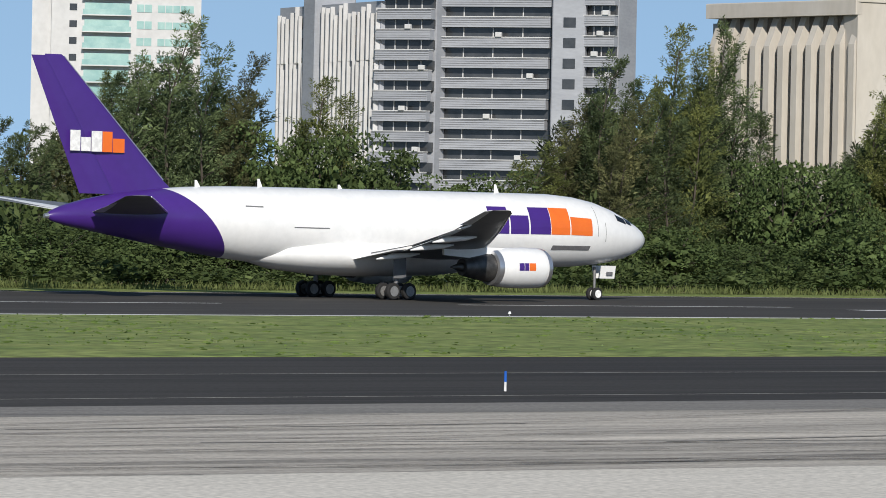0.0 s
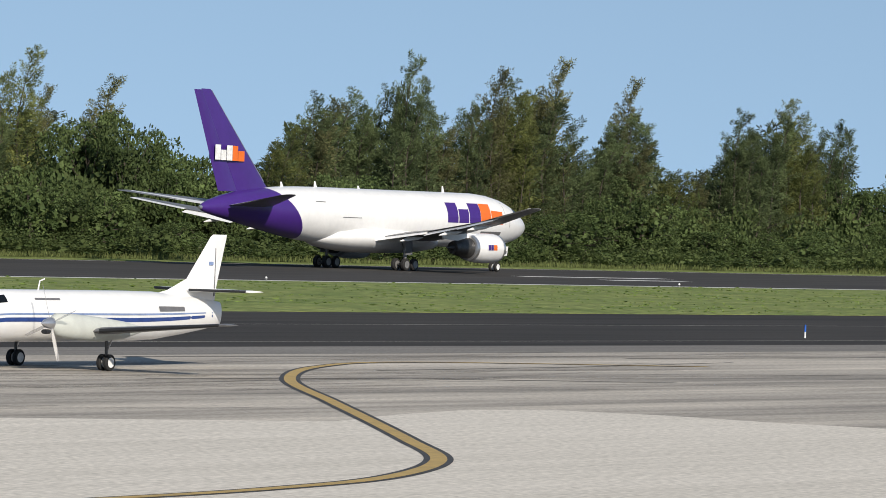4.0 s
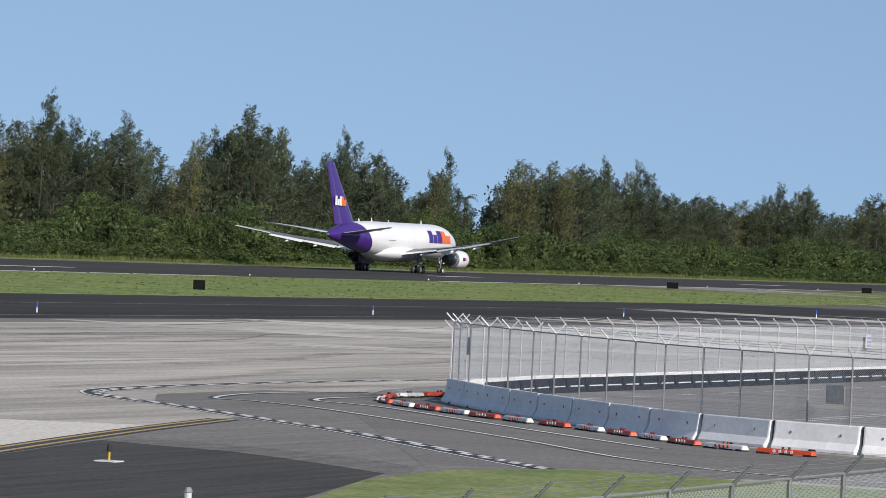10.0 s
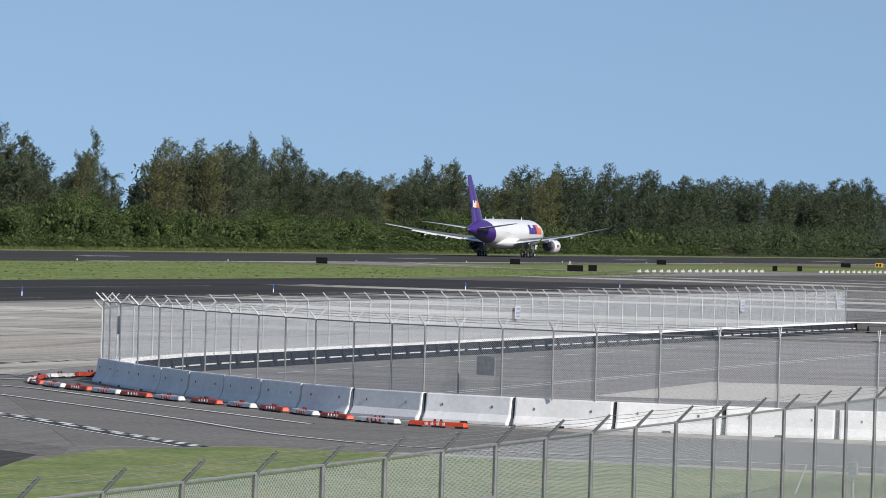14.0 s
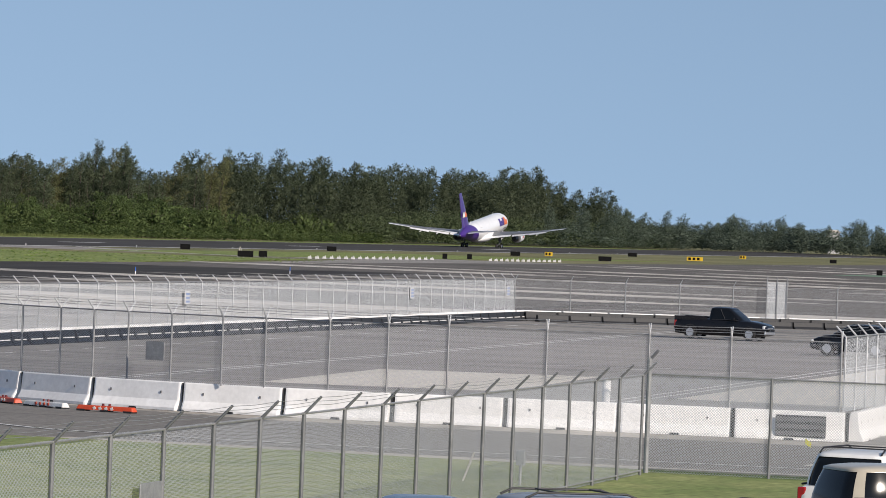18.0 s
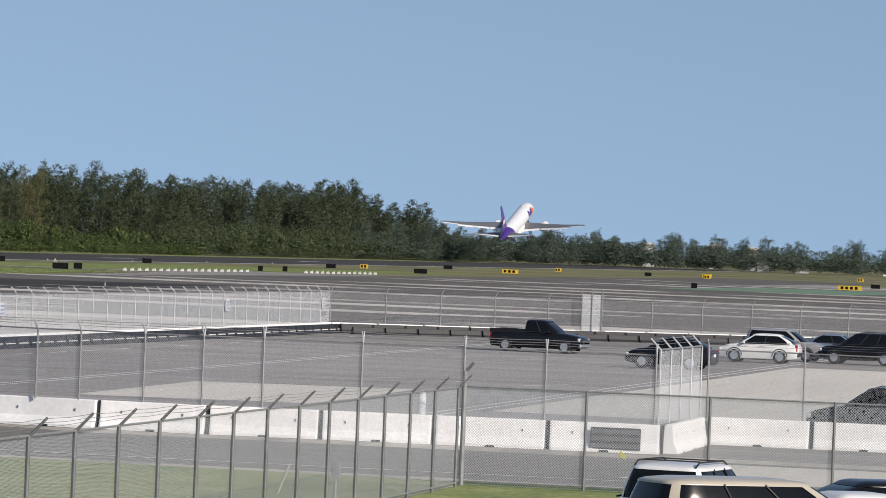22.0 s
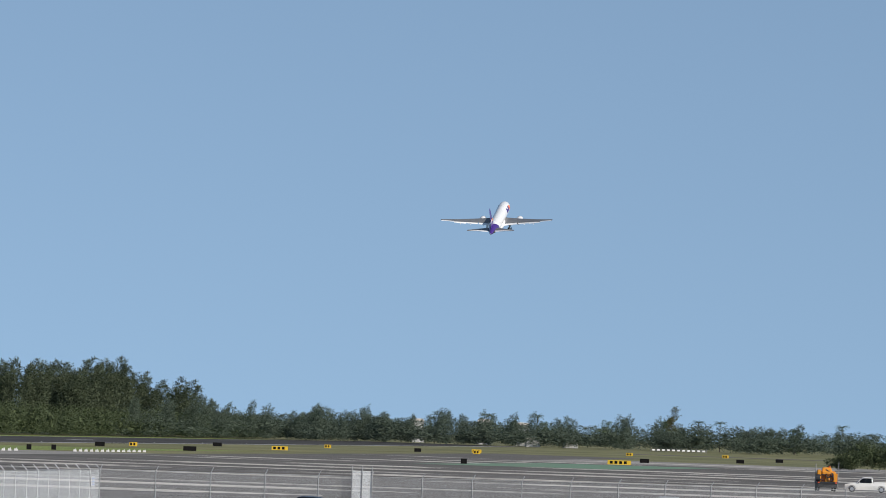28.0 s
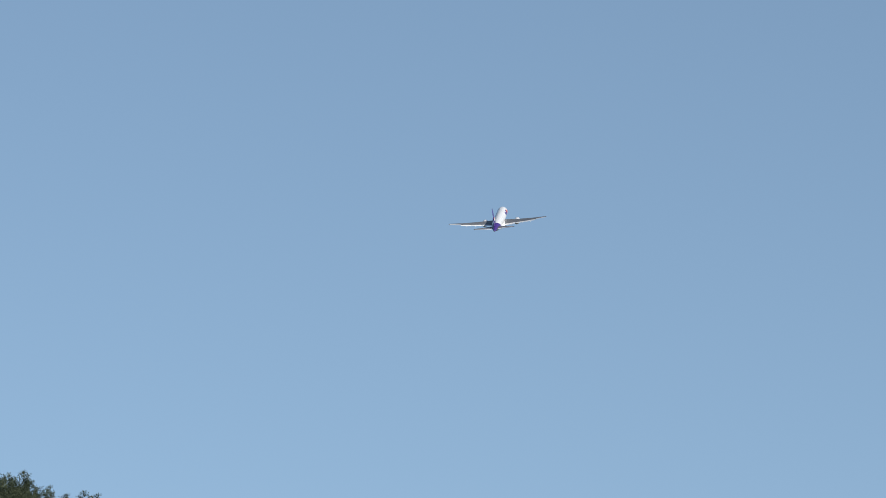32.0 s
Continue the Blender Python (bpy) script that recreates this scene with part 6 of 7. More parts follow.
    cp = thing("corner_post", "stout fence corner post with a dark tip", "post", pose(-21.6, 118.0, 0))
    part("pole", Shape().tube([(0, 0, 0), (0, 0, 2.75)], 0.06, 10), GALV, cp)
    part("tip", Shape().tube([(0, 0, 2.7), (0.2, 0, 2.95)], 0.035, 6), GREYTXT, cp)
    tp = thing("fence_post", "stout tall galvanised post in the lawn fence", "post", pose(-21.5, 49.85, 0))
    part("pole", Shape().tube([(0, 0, 0), (0, 0, 2.88)], 0.042, 10), GALVL, tp)
    part("cap", Shape().tube([(0, 0, 2.88), (0, 0, 2.93)], [0.055, 0.03], 10), GALV, tp)
    st = thing("stake", "pale wooden stake leaning in the lawn", "post", pose(-24.3, 110.0, 0, 0, 20, 0))
    part("shaft", Shape().tube([(0, 0, 0), (0, 0, 0.72)], 0.025, 6), BLDC, st)
    bx = thing("utility_box", "small grey utility box on a post", "box", pose(-22.9, 109.6, 0))
    part("post", Shape().tube([(0, 0, 0), (0, 0, 0.5)], 0.035, 6), GALV, bx)
    part("box", Shape().box(-0.1, 0.1, -0.07, 0.07, 0.45, 0.78, bevel=0.02), GALV, bx)


LAMPD = mat("dark red lamp", (0.16, 0.02, 0.02), 0.3, amount=0.1)


def barricades():
    path = [(-63.4, 171), (-63.9, 166.3), (-62.9, 161.8), (-60.7, 158.2), (-57.6, 154.6), (-54.2, 150.9), (-51.2, 148.2), (-48.1, 144.8), (-44.6, 140.4), (-42.3, 138.5), (-39.8, 137.6)]
    pts = along(path, 2.5)
    for i, (a, b) in enumerate(zip(pts, pts[1:])):
        c = (a + b) / 2
        white = i % 2
        bar = thing("low_barricade", "low white plastic barricade with red stripes" if white else "low orange plastic barricade with pale stripes", "barricade", pose(c.x, c.y, 0.012, 0, 0, heading(b - a) + (i * 37 % 9 - 4)), "low barricades")
        part("body", Shape().box(-0.98, 0.98, -0.14, 0.14, 0.04, 0.165, taper=0.04, bevel=0.03), WHITEB if white else ORANGEB, bar)
        for k in (-0.8, 0.0, 0.8):
            part("foot", Shape().box(k - 0.14, k + 0.14, -0.15, 0.15, 0, 0.055), BLACKB, bar, "dark rubber foot")
        for k in (-0.3, -0.1, 0.1, 0.3):
            part("stripe", Shape().box(-0.045, 0.045, -0.135, -0.118, 0.055, 0.145, m=pose(k, 0.0, 0, 0, -25, 0)), ORANGEB if white else WHITEB, bar, "slanting reflective stripe")
        for k in (-0.12, 0.1):
            part("lamp", Shape().tube([(k, 0, 0.15), (k, 0, 0.23)], [0.045, 0.035], 8), LAMPD, bar, "small dark red lamp")


def airfield_signs():
    def sign(name, label, x, y, w, h, face, turn, bars=0):
        s = thing(name, label, "sign", pose(x, y, 0, 0, 0, turn), "airfield signs")
        part("panel", Shape().box(-w / 2, w / 2, -0.1, 0.1, 0.15, 0.15 + h, bevel=0.02), face, s)
        for k in (-0.35, 0.35):
            part("leg", Shape().tube([(w * k, 0, 0), (w * k, 0, 0.2)], 0.04, 6), GALV, s)
        for b in range(bars):
            part("legend_bar", Shape().box(-w * 0.4 + b * w * 0.8 / bars, -w * 0.4 + (b + 0.62) * w * 0.8 / bars, -0.12, -0.1, 0.3, 0.02 + h), SIGNBLK, s)

    for x, y, w in ((-166.2, 160.1, 0.95), (-175, 406, 1.05), (-218, 674, 1.6), (-217, 771, 1.6), (-218, 871, 1.7), (-202, 954, 1.9), (-207, 1104, 2.0), (-171, 1167, 1.6), (-181, 674, 2.2), (-181.4, 685, 1.2),
                    (-180, 795, 0.8), (-179, 809, 0.8), (-174.6, 904, 2.4), (-93.6, 1148, 1.8), (-92, 1248, 1.9), (-112, 817, 1.0), (-103.5, 1028, 1.9)):
        sign("airfield_sign", "black back of an airfield sign on short legs", x, y, w, 0.85, SIGNBLK, math.degrees(math.atan2(-x, y)))
    for x, y, w, n in ((-180.8, 1035, 3.4, 3), (-204, 996, 1.6, 2), (-199, 1207, 1.6, 2), (-157, 1167, 1.6, 2), (-165, 1226, 2.4, 3), (-99.4, 940, 4.4, 4), (-140, 1350, 1.8, 2), (-120, 1420, 1.8, 2)):
        sign("airfield_sign", "yellow airfield guidance sign with black legend bars", x, y, w, 0.8, SIGNYEL, math.degrees(math.atan2(-x, y)), n)
    for y in (107.4, 165, 221.7, 278, 334.3, 390.8, 447, 504):
        mk = thing("edge_marker", "thin blue taxiway edge marker with a white foot", "marker", pose(-130.5, y, 0), "edge markers")
        part("stem", Shape().tube([(0, 0, 0), (0, 0, 0.34)], 0.045, 8), LETTERW, mk)
        part("sleeve", Shape().tube([(0, 0, 0.32), (0, 0, 0.68)], [0.05, 0.045], 8), LAMPB, mk, "blue reflective sleeve")
    for y in range(130, 1300, 60):
        rl = thing("runway_light", "small white runway edge light", "light", pose(-230.6, y, 0), "runway lights")
        part("stem", Shape().tube([(0, 0, 0), (0, 0, 0.2)], 0.04, 6), GALV, rl)
        part("lens", Shape().tube([(0, 0, 0.2), (0, 0, 0.34)], [0.11, 0.05], 8), LETTERW, rl)
    for k in range(19):
        t = k / 18
        tb = thing("taxiway_closure_block", "small white closure block on the pavement", "barricade", pose(-180.2 + t * 1.5, 707 + t * 73, 0), "closure blocks")
        part("block", Shape().box(-0.26, 0.26, -0.2, 0.2, 0, 0.34, taper=0.06), WHITEB, tb)
        part("lamp", Shape().tube([(0.12, 0, 0.32), (0.12, 0, 0.5)], 0.05, 6), WHITEB, tb)
    for k in range(14):
        t = k / 13
        tb = thing("taxiway_closure_block", "small white closure block on the pavement", "barricade", pose(-175 + t * 3.7, 807 + t * 39, 0), "closure blocks")
        part("block", Shape().box(-0.26, 0.26, -0.2, 0.2, 0, 0.34, taper=0.06), WHITEB, tb)
        part("lamp", Shape().tube([(0.12, 0, 0.32), (0.12, 0, 0.5)], 0.05, 6), WHITEB, tb)
    tri = thing("survey_tripod", "pale tripod beside a black sign", "tripod", pose(-183, 678.5, 0))
    for a in (0, 2.1, 4.2):
        part("leg", Shape().tube([(0.55 * math.cos(a), 0.55 * math.sin(a), 0), (0, 0, 1.5)], 0.06, 6), BLDC, tri)
    for x, y in ((-49.5, 109.9), (-45.2, 87.5)):
        bc = thing("ground_beacon", "yellow post light with a black head on a concrete pad", "light", pose(x, y, 0.01), "ground beacons")
        part("pad", Shape().box(-0.28, 0.28, -0.28, 0.28, 0, 0.03, bevel=0.01), BLDW, bc)
        part("post", Shape().tube([(0, 0, 0.02), (0, 0, 0.26)], 0.03, 8), SIGNYEL, bc)
        part("head", Shape().tube([(0, 0, 0.25), (0, 0, 0.36), (0, 0, 0.42)], [0.07, 0.065, 0.03], 10), BLACKB, bc)
    al = thing("approach_light_bar", "white approach light panels on grey posts", "light bar", pose(-168, 1790, 0, 0, 0, 8))
    for k in range(12):
        part("post", Shape().tube([(-10 + k * 1.8, 0, 0), (-10 + k * 1.8, 0, 1.7)], 0.1, 6), GALVD, al)
    for k in range(11):
        part("panel", Shape().box(-9.6 + k * 1.8, -8.6 + k * 1.8, -0.2, 0.2, 0.55, 1.15), LETTERW, al, "white light panel")
    pole = thing("dead_trunk", "pale bare dead trunk at the wood's edge", "tree", pose(-319, 562, 0, 0, 4, 0))
    part("trunk", Shape().tube([(0, 0, 0), (0.05, 0, 6), (0.1, 0, 9.6)], [0.16, 0.12, 0.07], 6), BLDC, pole)
    part("branch", Shape().tube([(0.7, 0, 5.5), (0.85, 0, 9.9)], [0.09, 0.05], 6), BLDC, pole)
    sb = thing("notice_board", "pale blue notice on posts in the parking lot", "sign", pose(-29.5, 309, 0, 0, 0, 0))
    part("board", Shape().box(-0.6, 0.6, -0.03, 0.03, 1.55, 2.05), BLDG, sb)
    for x in (-0.5, 0.5):
        part("post", Shape().tube([(x, 0.05, 0), (x, 0.05, 2.05)], 0.03, 6), GALV, sb)


# ---- vehicles ----
def paint(name, c):
    return mat(name, c, 0.22, 0.0, colour2=tuple(x * 0.9 for x in c), scale=0.8, fine=6, amount=0.04, coat=0.15, spec=0.3)


CARWHITE, CARBLACK, CARGREY = paint("white car paint", (0.72, 0.72, 0.71)), paint("black car paint", (0.007, 0.007, 0.009)), paint("silver grey car paint", (0.28, 0.28, 0.29))
CARBEIGE, CARNAVY, CARSLATE = paint("beige car paint", (0.44, 0.40, 0.33)), paint("navy car paint", (0.02, 0.03, 0.07)), paint("slate blue car paint", (0.14, 0.18, 0.24))
TRUCKOR = paint("orange truck paint", (0.62, 0.25, 0.03))
LAMPR = mat("red lamp lens", (0.4, 0.015, 0.02), 0.15, amount=0.05)
LAMPW = mat("clear lamp lens", (0.7, 0.72, 0.74), 0.12, amount=0.05)
CARWHEEL = wheel(0.36, 0.25, ALU, True)


def car(label, kind, colour, at, group="parked cars", rack=False):
    """Body with wheel arches, glasshouse with pillars, roof, lamps, bumpers and wheels. y points ahead."""
    L, W, hood, belt, roof, cab, top, deck = {
        "suv": (4.75, 1.92, 1.06, 1.12, 1.72, (-2.22, 1.25), (-1.95, 0.45), 1.12),
        "van": (5.1, 2.0, 1.05, 1.1, 1.76, (-2.45, 1.75), (-2.2, 0.75), 1.1),
        "crossover": (4.4, 1.8, 0.98, 1.06, 1.55, (-2.05, 1.2), (-1.2, 0.35), 1.1),
        "estate": (4.7, 1.85, 0.98, 1.02, 1.5, (-2.2, 1.25), (-1.9, 0.4), 1.02),
        "sedan": (4.75, 1.83, 0.9, 0.96, 1.43, (-1.85, 1.15), (-1.0, 0.25), 0.98),
        "pickup": (5.35, 1.86, 1.06, 1.12, 1.74, (-0.75, 1.35), (-0.6, 0.6), 1.08)}[kind]
    c = thing({"pickup": "pickup_truck", "van": "minivan"}.get(kind, "car"), label, "pickup" if kind == "pickup" else "car", at, group)
    h = L / 2
    rows = [(-h, 0.45, 0.82, deck - 0.22), (-h + 0.12, 0.3, 0.93, deck - 0.03), (-h + 0.6, 0.26, 1.0, deck), (cab[0] + 0.4, 0.24, 1.0, belt), (0, 0.24, 1.0, belt), (cab[1] - 0.1, 0.24, 1.0, belt - 0.02), (cab[1] + 0.3, 0.25, 0.99, hood + 0.02), (h - 0.35, 0.28, 0.94, hood - 0.1), (h - 0.08, 0.34, 0.86, hood - 0.2), (h, 0.45, 0.76, hood - 0.34)]
    rows.sort()
    rings = []
    for y, zb, k, zt in rows:
        w = W / 2 * k
        rings.append([(-w * 0.94, y, zb), (-w, y, zb + 0.2), (-w, y, zt - 0.22), (-w * 0.95, y, zt - 0.05), (-w * 0.86, y, zt), (w * 0.86, y, zt), (w * 0.95, y, zt - 0.05), (w, y, zt - 0.22), (w, y, zb + 0.2), (w * 0.94, y, zb)])
    body = part("body", Shape().rings(rings), colour, c, smooth=35)
    wb, wt = W / 2 * 0.92, W / 2 * 0.74
    (c0, c1), (t0, t1) = cab, top

    def loop(k, grow=0.0, lift=0.0, shrink=1.0):
        """A rounded outline of the glasshouse at a height from sill (0) to roof edge (1)."""
        w = (wb + (wt - wb) * k ** 1.35) * shrink + grow
        y0, y1 = c0 + 0.05 + (t0 - c0 - 0.05) * k ** 1.6, c1 + (t1 - c1) * k ** 1.15
        m, half = (y0 + y1) / 2, (y1 - y0) / 2 * shrink + grow
        z = belt - 0.03 + (roof - 0.05 - belt + 0.03) * k + lift
        pts = []
        for a in (2 * math.pi * q / 40 for q in range(40)):
            e = 0.34
            pts.append((w * math.copysign(abs(math.cos(a)) ** e, math.cos(a)), m + half * math.copysign(abs(math.sin(a)) ** e, math.sin(a)), z))
        return pts

    levels = (0.0, 0.25, 0.5, 0.75, 1.0)
    part("glasshouse", Shape().rings([loop(k) for k in levels]), GLASS, c, "dark tinted windows", smooth=60)
    part("roof", Shape().rings([loop(0.96, 0.012), loop(1.0, 0.014, 0.012), loop(1.0, 0, 0.05, 0.93), loop(1.0, 0, 0.085, 0.72), loop(1.0, 0, 0.10, 0.3)]), colour, c, smooth=60)

    def strip(name, q0, q1, material):
        """A pillar between two places round the glasshouse."""
        rings = [[tuple(Vector(loop(k, g)[q0 % 40])) for g in (0.014,)] + [tuple(Vector(loop(k, 0.014)[q % 40])) for q in range(q0 + 1, q1 + 1)] for k in levels]
        part(name, Shape().rings(rings, cap=False, closed=False), material, c, smooth=60)

    wide = 2 if kind in ("sedan", "crossover") else 1
    for q0, q1, mt in ((3, 5, colour), (15, 17, colour), (25 - wide, 26, colour), (34, 35 + wide, colour)):
        strip("pillar", q0, q1, mt)
    for sd in (-1, 1):
        for u in ((0.5,) if kind in ("sedan", "pickup", "crossover") else (0.36, 0.64)):
            foot, head = (Vector((sd * (wb + 0.012), c0 + (c1 - c0) * (u + 0.02), belt - 0.02)), Vector((sd * (wt + 0.016), t0 + (t1 - t0) * u, roof - 0.05)))
            part("door_pillar", Shape().tube([tuple(foot), tuple((foot + head) / 2 + Vector((sd * 0.018, 0, 0))), tuple(head)], 0.02, 6), BLACKB, c)
        for y in (-0.05 * L, 0.14 * L):
            part("door_handle", Shape().box(-0.015, 0.015, -0.1, 0.1, 0, 0.03, m=pose(sd * (W / 2 + 0.006), y, belt - 0.16)), colour, c)
        part("window_sill_trim", Shape().tube([(sd * (wb + 0.03), c0 + 0.3, belt - 0.01), (sd * (wb + 0.035), (c0 + c1) / 2, belt), (sd * (wb + 0.03), c1 - 0.25, belt - 0.02)], 0.02, 6), BLACKB, c)
        part("mirror", Shape().box(-0.1, 0.1, -0.05, 0.05, 0, 0.14, bevel=0.02, m=pose(sd * (W / 2 + 0.08), c1 - 0.45, belt - 0.02)), colour, c)
        part("headlight", Shape().box(-0.16, 0.16, -0.1, 0.04, 0, 0.16, bevel=0.03, m=pose(sd * W * 0.36, h - 0.1, hood - 0.36)), LAMPW, c, "clear headlight")
        part("tail_light", Shape().box(-0.08, 0.08, -0.04, 0.1, -0.16, 0.2, bevel=0.02, m=pose(sd * W * 0.415, -h + 0.08, deck - 0.25)), LAMPR, c, "red tail light")
        for y in (h - 0.92, -h + 1.0):
            part("wheel", CARWHEEL, RUBBER, c, "black tyre with a silver rim", at=pose(sd * (W / 2 - 0.11), y, 0.37))
            part("wheel_arch", Shape().rings([[(sd * (W / 2 + 0.012), y + r * math.cos(a), 0.37 + r * math.sin(a)) for r in (0.39, 0.44)] for a in (math.pi * k / 10 for k in range(11))], cap=False, closed=False), BLACKB, body, "dark wheel arch")
        if rack:
            part("roof_rail", Shape().tube([(sd * wt * 0.85, t0 + 0.1, roof), (sd * wt * 0.85, t0 + 0.3, roof + 0.085), (sd * wt * 0.85, t1 - 0.5, roof + 0.085), (sd * wt * 0.85, t1 - 0.25, roof)], 0.018, 6), BLACKB, c, "black roof rail")
    if rack:
        for y in (0.3, 0.7):
            part("cross_bar", Shape().tube([(-wt * 0.85, t0 + (t1 - t0) * y, roof + 0.085), (wt * 0.85, t0 + (t1 - t0) * y, roof + 0.085)], 0.014, 6), BLACKB, c)
    part("grille", Shape().box(-0.45, 0.45, -0.04, 0.03, 0, 0.24, m=pose(0, h - 0.03, hood - 0.55)), ALU if kind == "pickup" else BLACKB, c, "front grille")
    part("bumper", Shape().box(-W * 0.42, W * 0.42, -0.08, 0.07, 0.38, 0.58, bevel=0.04, m=pose(0, h - 0.06, 0)), BLACKB if kind != "pickup" else ALU, c)
    part("bumper", Shape().box(-W * 0.42, W * 0.42, -0.07, 0.08, 0.4, 0.62, bevel=0.04, m=pose(0, -h + 0.06, 0)), BLACKB if kind != "pickup" else ALU, c)
    part("number_plate", Shape().box(-0.16, 0.16, -0.02, 0.01, 0, 0.14, m=pose(0, -h - 0.01, 0.7)), LETTERW, c)
    if kind == "pickup":
        s = Shape()
        s.box(-W / 2 * 0.86, W / 2 * 0.86, -h + 0.2, c0 - 0.1, belt - 0.02, belt + 0.012)
        part("bed_floor", s, BLACKB, c, "dark load bed")
        for sd in (-1, 1):
            part("bed_wall", Shape().box(-0.05, 0.05, -h + 0.05, c0, belt - 0.1, belt + 0.13, bevel=0.015, m=pose(sd * W / 2 * 0.9, 0, 0)), colour, c)
        part("tailgate", Shape().box(-W * 0.44, W * 0.44, -0.04, 0.04, belt - 0.5, belt + 0.12, bevel=0.015, m=pose(0, -h + 0.08, 0)), colour, c)
    return c


def vehicles():
    g = 0.012
    car("black pickup truck with chrome grille parked by the far barrier", "pickup", CARBLACK, pose(-45.8, 272.5, g, 0, 0, -100))
    car("black sport utility car parked behind a fence panel", "crossover", CARBLACK, pose(-34.7, 246, g, 0, 0, 82))
    car("white crossover car in the parking lot", "crossover", CARWHITE, pose(-33.4, 271, g, 0, 0, 88))
    car("silver grey car behind a white one", "suv", CARGREY, pose(-33.0, 279, g, 0, 0, -97))
    car("dark grey sedan in the parking lot", "sedan", CARSLATE, pose(-31.0, 289, g, 0, 0, -95))
    car("black sport utility car with silver rims", "suv", CARBLACK, pose(-28.4, 277, g, 0, 0, 84), rack=True)
    car("dark grey pickup truck beside a black car", "pickup", CARBLACK, pose(-26.6, 291, g, 0, 0, -98))
    car("black sport utility car behind the inner fence", "suv", CARBLACK, pose(-15.6, 159.5, g, 0, 0, 80), rack=True)
    car("white sport utility car with dark windows on the lawn's edge", "suv", CARWHITE, pose(-13.0, 95.8, g, 0, 0, -9), "near cars", True)
    car("beige minivan with dark windows", "van", CARBEIGE, pose(-10.9, 89.2, g, 0, 0, -54), "near cars")
    car("beige estate car with a roof rack", "estate", CARBEIGE, pose(-9.7, 81.0, g, 0, 0, -48), "near cars", True)
    car("white sedan beside a minivan", "sedan", CARWHITE, pose(-9.2, 92.8, g, 0, 0, -58), "near cars")
    car("black sedan beside a white one", "sedan", CARBLACK, pose(-9.4, 98.4, g, 0, 0, -60), "near cars")
    car("black crossover car with black roof rails", "crossover", CARBLACK, pose(-12.1, 77.9, g, 0, 0, -8), "near cars", True)
    car("silver grey estate car with black roof rails", "estate", CARGREY, pose(-14.8, 78.6, g, 0, 0, -58), "near cars", True)
    car("slate blue sedan by the fence", "sedan", CARSLATE, pose(-17.2, 77.0, g, 0, 0, -65), "near cars")
    car("white service pickup with dark door panel on the far apron", "pickup", CARWHITE, pose(-33.0, 588, g, 0, 0, 92), "airfield vehicles")
    tr = thing("utility_truck", "orange utility truck with machinery and hoses on its tail", "truck", pose(-37.75, 586, g, 0, 0, 8), "airfield vehicles")
    part("chassis", Shape().box(-1.0, 1.0, -2.6, 2.9, 0.55, 0.95, bevel=0.05), BLACKB, tr)
    part("tail_guard", Shape().box(-1.15, 1.15, -2.78, -2.6, 0.42, 0.92, bevel=0.03), BLACKB, tr, "black underrun guard")
    part("cab", Shape().box(-1.1, 1.1, 1.5, 2.9, 0.95, 2.3, taper=0.12, bevel=0.12), TRUCKOR, tr, "orange cab")
    part("windscreen", Shape().box(-0.9, 0.9, 2.72, 2.86, 1.6, 2.15), GLASS, tr)
    part("deck", Shape().box(-1.2, 1.2, -2.65, 1.3, 0.95, 1.12, bevel=0.03), BLACKB, tr)
    part("tank", Shape().box(-1.1, 1.1, -1.7, 1.2, 1.12, 2.35, taper=0.06, bevel=0.14), TRUCKOR, tr, "orange tank")
    part("hood", Shape().box(-0.65, 0.6, -1.9, -0.5, 2.3, 2.78, taper=0.12, bevel=0.1), TRUCKOR, tr, "raised orange engine hood")
    for x0, x1, z0, z1 in ((-1.18, -0.72, 1.15, 2.5), (0.7, 1.18, 1.15, 2.1), (-0.6, 0.55, 2.0, 2.32), (-0.25, 0.3, 1.15, 1.6)):
        part("machine_panel", Shape().box(x0, x1, -2.5, -1.72, z0, z1, bevel=0.06), TRUCKOR, tr, "orange machine panel")
    for k, (cx, cz, r) in enumerate(((-0.5, 1.62, 0.42), (0.42, 1.5, 0.36), (0.1, 1.85, 0.3))):
        ring = [(cx + r * math.cos(q * 0.52 + k), -2.56 - 0.05 * k, cz + r * 0.8 * math.sin(q * 0.52 + k)) for q in range(11)]
        part("hose", Shape().tube(ring, 0.055, 6), BLACKB, tr, "coiled black hose")
    part("hose_reel", Shape().tube([(-0.86, -2.55, 1.55), (-1.3, -2.55, 1.55)], 0.42, 14), BLACKB, tr, "black hose reel")
    part("boom", Shape().tube([(0.9, -2.4, 1.1), (0.55, -2.45, 2.1), (-0.2, -2.3, 2.55)], [0.09, 0.09, 0.07], 8), BLACKB, tr, "folded dark boom")
    part("ladder_rail", Shape().tube([(1.2, -2.5, 0.3), (1.32, -2.2, 3.4)], 0.045, 6), GALVD, tr)
    for x in (-1.0, 1.0):
        part("tail_light", Shape().box(x - 0.1, x + 0.1, -2.82, -2.77, 0.95, 1.08), ORANGEB, tr, "red tail light")
    part("beacon", Shape().tube([(0.3, -1.4, 2.75), (0.3, -1.4, 2.95)], 0.1, 8), ORANGEB, tr)
    for x in (-0.95, 0.95):
        for y in (2.1, -1.2, -2.0):
            part("wheel", CARWHEEL, RUBBER, tr, "black truck tyre", at=pose(x, y, 0.38))
    ov = thing("tripod_light", "thin pale mast beside the orange truck", "mast", pose(-38.95, 586.5, 0))
    part("mast", Shape().tube([(0, 0, 0), (0, 0, 3.2)], 0.05, 6), GALV, ov)


enclosure()
barricades()
airfield_signs()
vehicles()


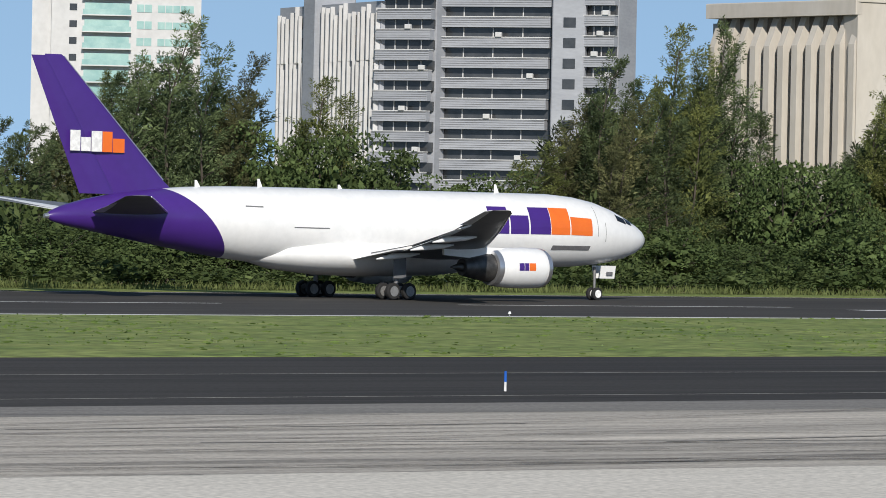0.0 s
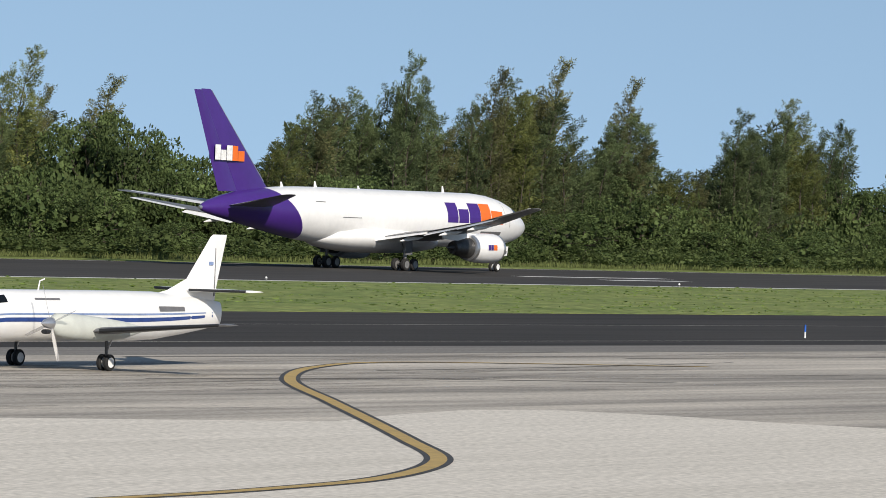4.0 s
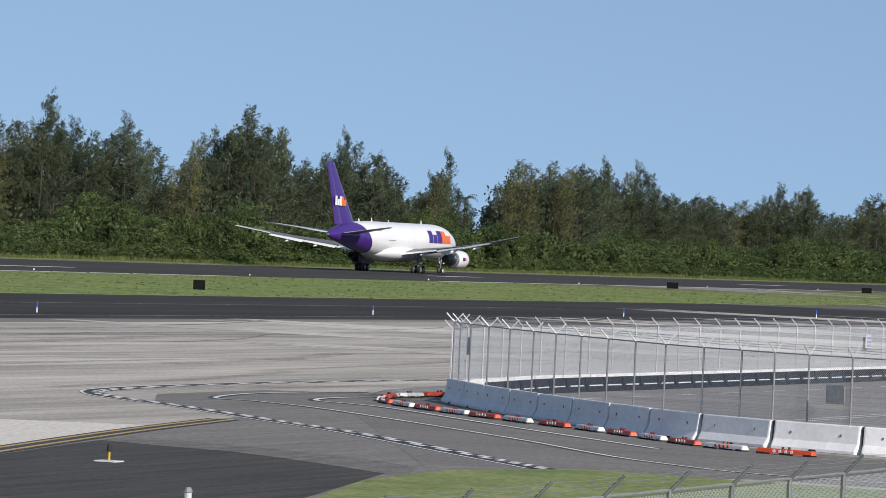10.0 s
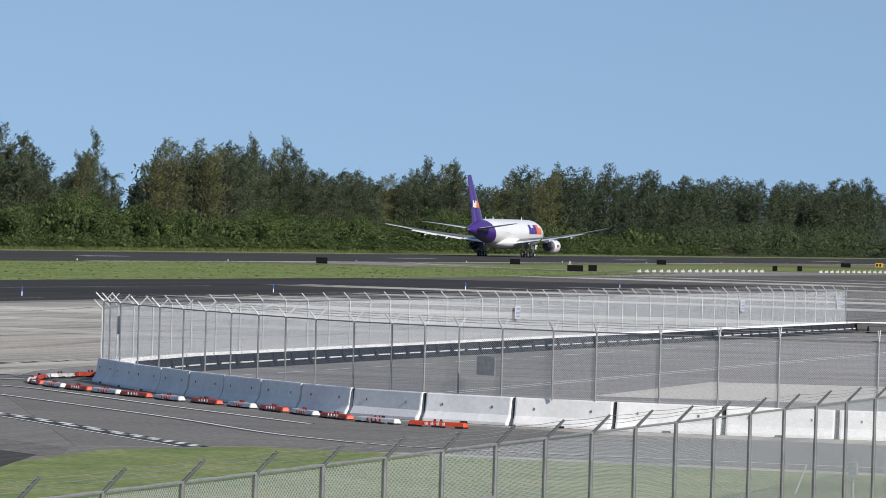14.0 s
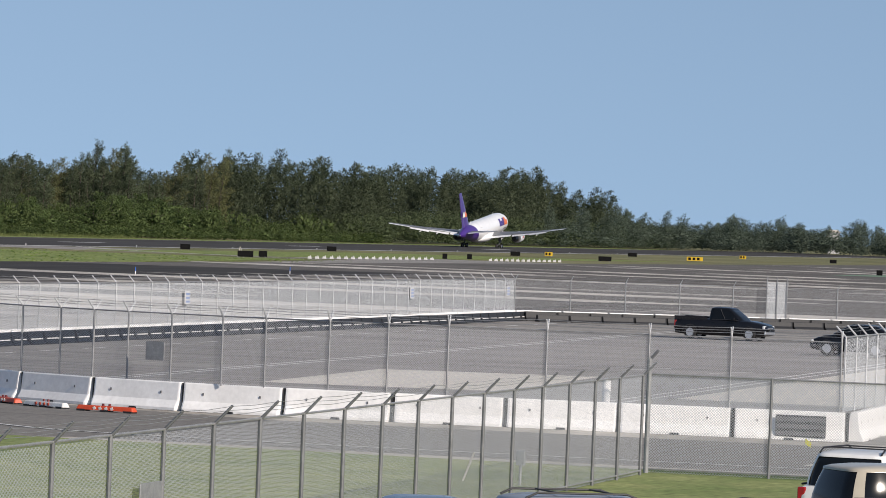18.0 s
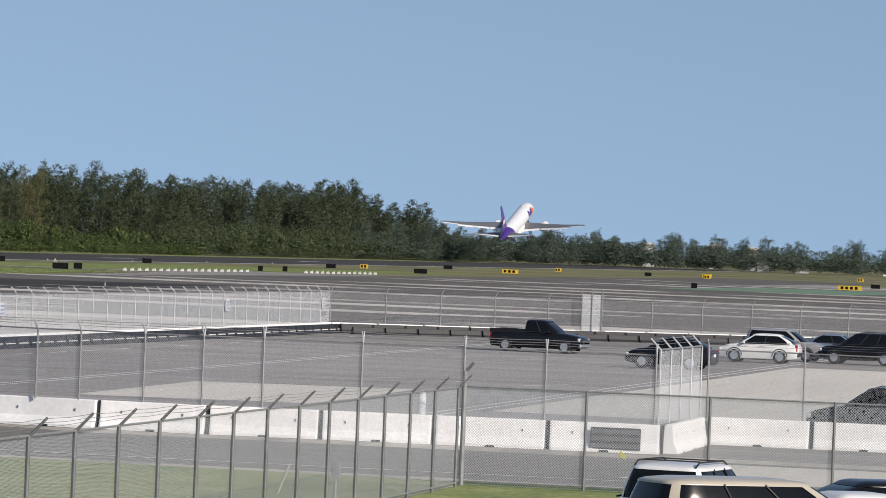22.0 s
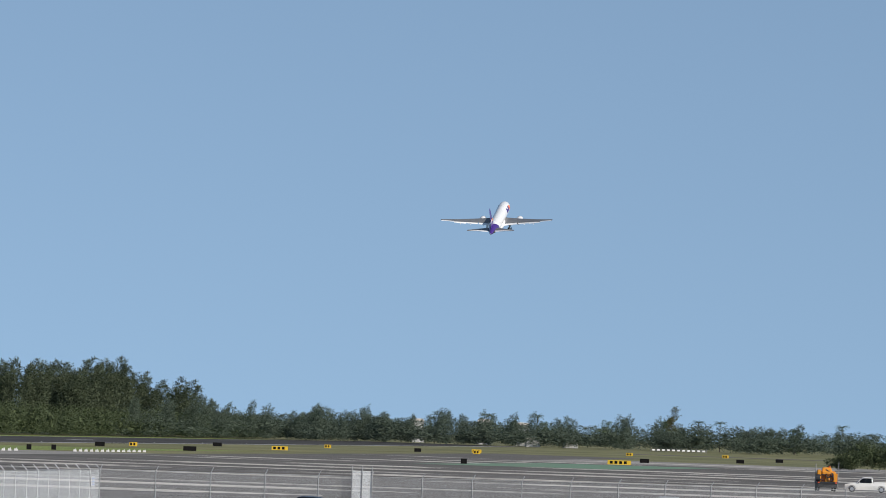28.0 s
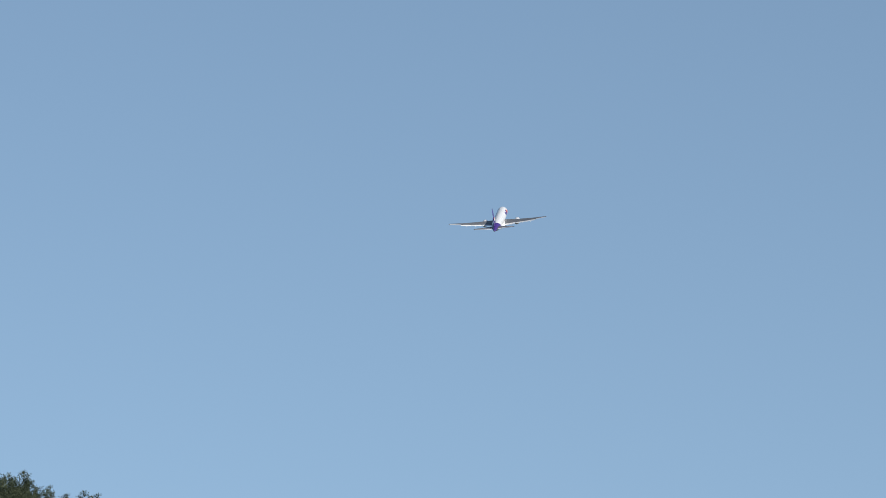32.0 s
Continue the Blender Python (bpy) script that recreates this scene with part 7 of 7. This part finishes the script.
# ---- motion ----
def motions():
    # Jet: seconds, distance along the runway, height, pitch, bank, heading.
    run = [(0, 218.3, 0, 0), (1, 259.2, 0, 0), (2.5, 325.0, 0, 0), (4, 395.4, 0, 0), (4.5, 420.2, 0, 0), (5.5, 471.3, 0, 0), (6.5, 524.8, 0, 0), (9, 667.7, 0, 0), (11, 793, 0, 0), (13, 924.5, 0, 0), (14.5, 1029.6, 0, 0),
           (15.5, 1101.0, 0, 0.4), (16.5, 1174.0, 0, 1.8), (17.5, 1249.0, 0, 4), (18.3, 1311.0, 0, 6), (19, 1366.0, 0.1, 7.9), (20, 1446.0, 1.3, 9.5), (21, 1530.0, 3.7, 11), (22, 1615.0, 8.6, 13),
           (23, 1698.3, 16.3, 14.5), (24.2, 1797.8, 30.3, 14.7), (25.5, 1905.0, 48.3, 15), (27.5, 2075.0, 82.0, 17), (28, 2108.0, 90.5, 17.2), (30, 2262.0, 124.6, 17), (31, 2338.0, 142.4, 16.4), (31.5, 2377.0, 149.2, 16), (32, 2426.0, 158.6, 16)]
    bank = lambda t: float(np.interp(t, (19, 25, 28, 30, 31, 32), (0.3, 1.0, 1.5, 2.0, 3.2, 5.6)))
    aside = lambda t: float(np.interp(t, (16.5, 19, 21, 23, 25, 28, 30, 32), (-282.25, -281.3, -281.1, -280.2, -279.2, -277.4, -274.2, -272)))
    walk(JET, [(t, pose(aside(t), y, z, pitch, -bank(t), 0)) for t, y, z, pitch in run])
    # Small plane: rolls along the apron against the jet's direction.
    path = [(0, -106.5, 163.3), (2.5, -107.3, 145.0), (3.3, -107.4, 138.9), (4, -107.6, 133.1), (4.5, -107.7, 129.0), (8, -108.6, 102), (14, -109, 58), (32, -111, -80)]
    walk(METRO, [(t, pose(x, y, 0, 0, 0, 180)) for t, x, y in path])
    for prop, x in PROPS:
        steps = [(k * 0.1, k * 77.0) for k in range(20, 50)]
        rows = [(0, steps[0][1] - 60), *steps, (32, steps[-1][1] + 60)]
        walk(prop, [(t, pose(x, 3.08, 1.6, 0, a, 0)) for t, a in rows])
    # The main gear folds inwards late in the climb.
    for ob in JET.children:
        if ob.name.startswith("main_gear"):
            sd = 1 if ob.location.x > 0 else -1
            at = ob.location.copy()
            walk(ob, [(t, pose(*at, 0, sd * a, 0)) for t, a in ((0, 0), (28.6, 0), (30, 30), (31, 75), (32, 82))])


motions()
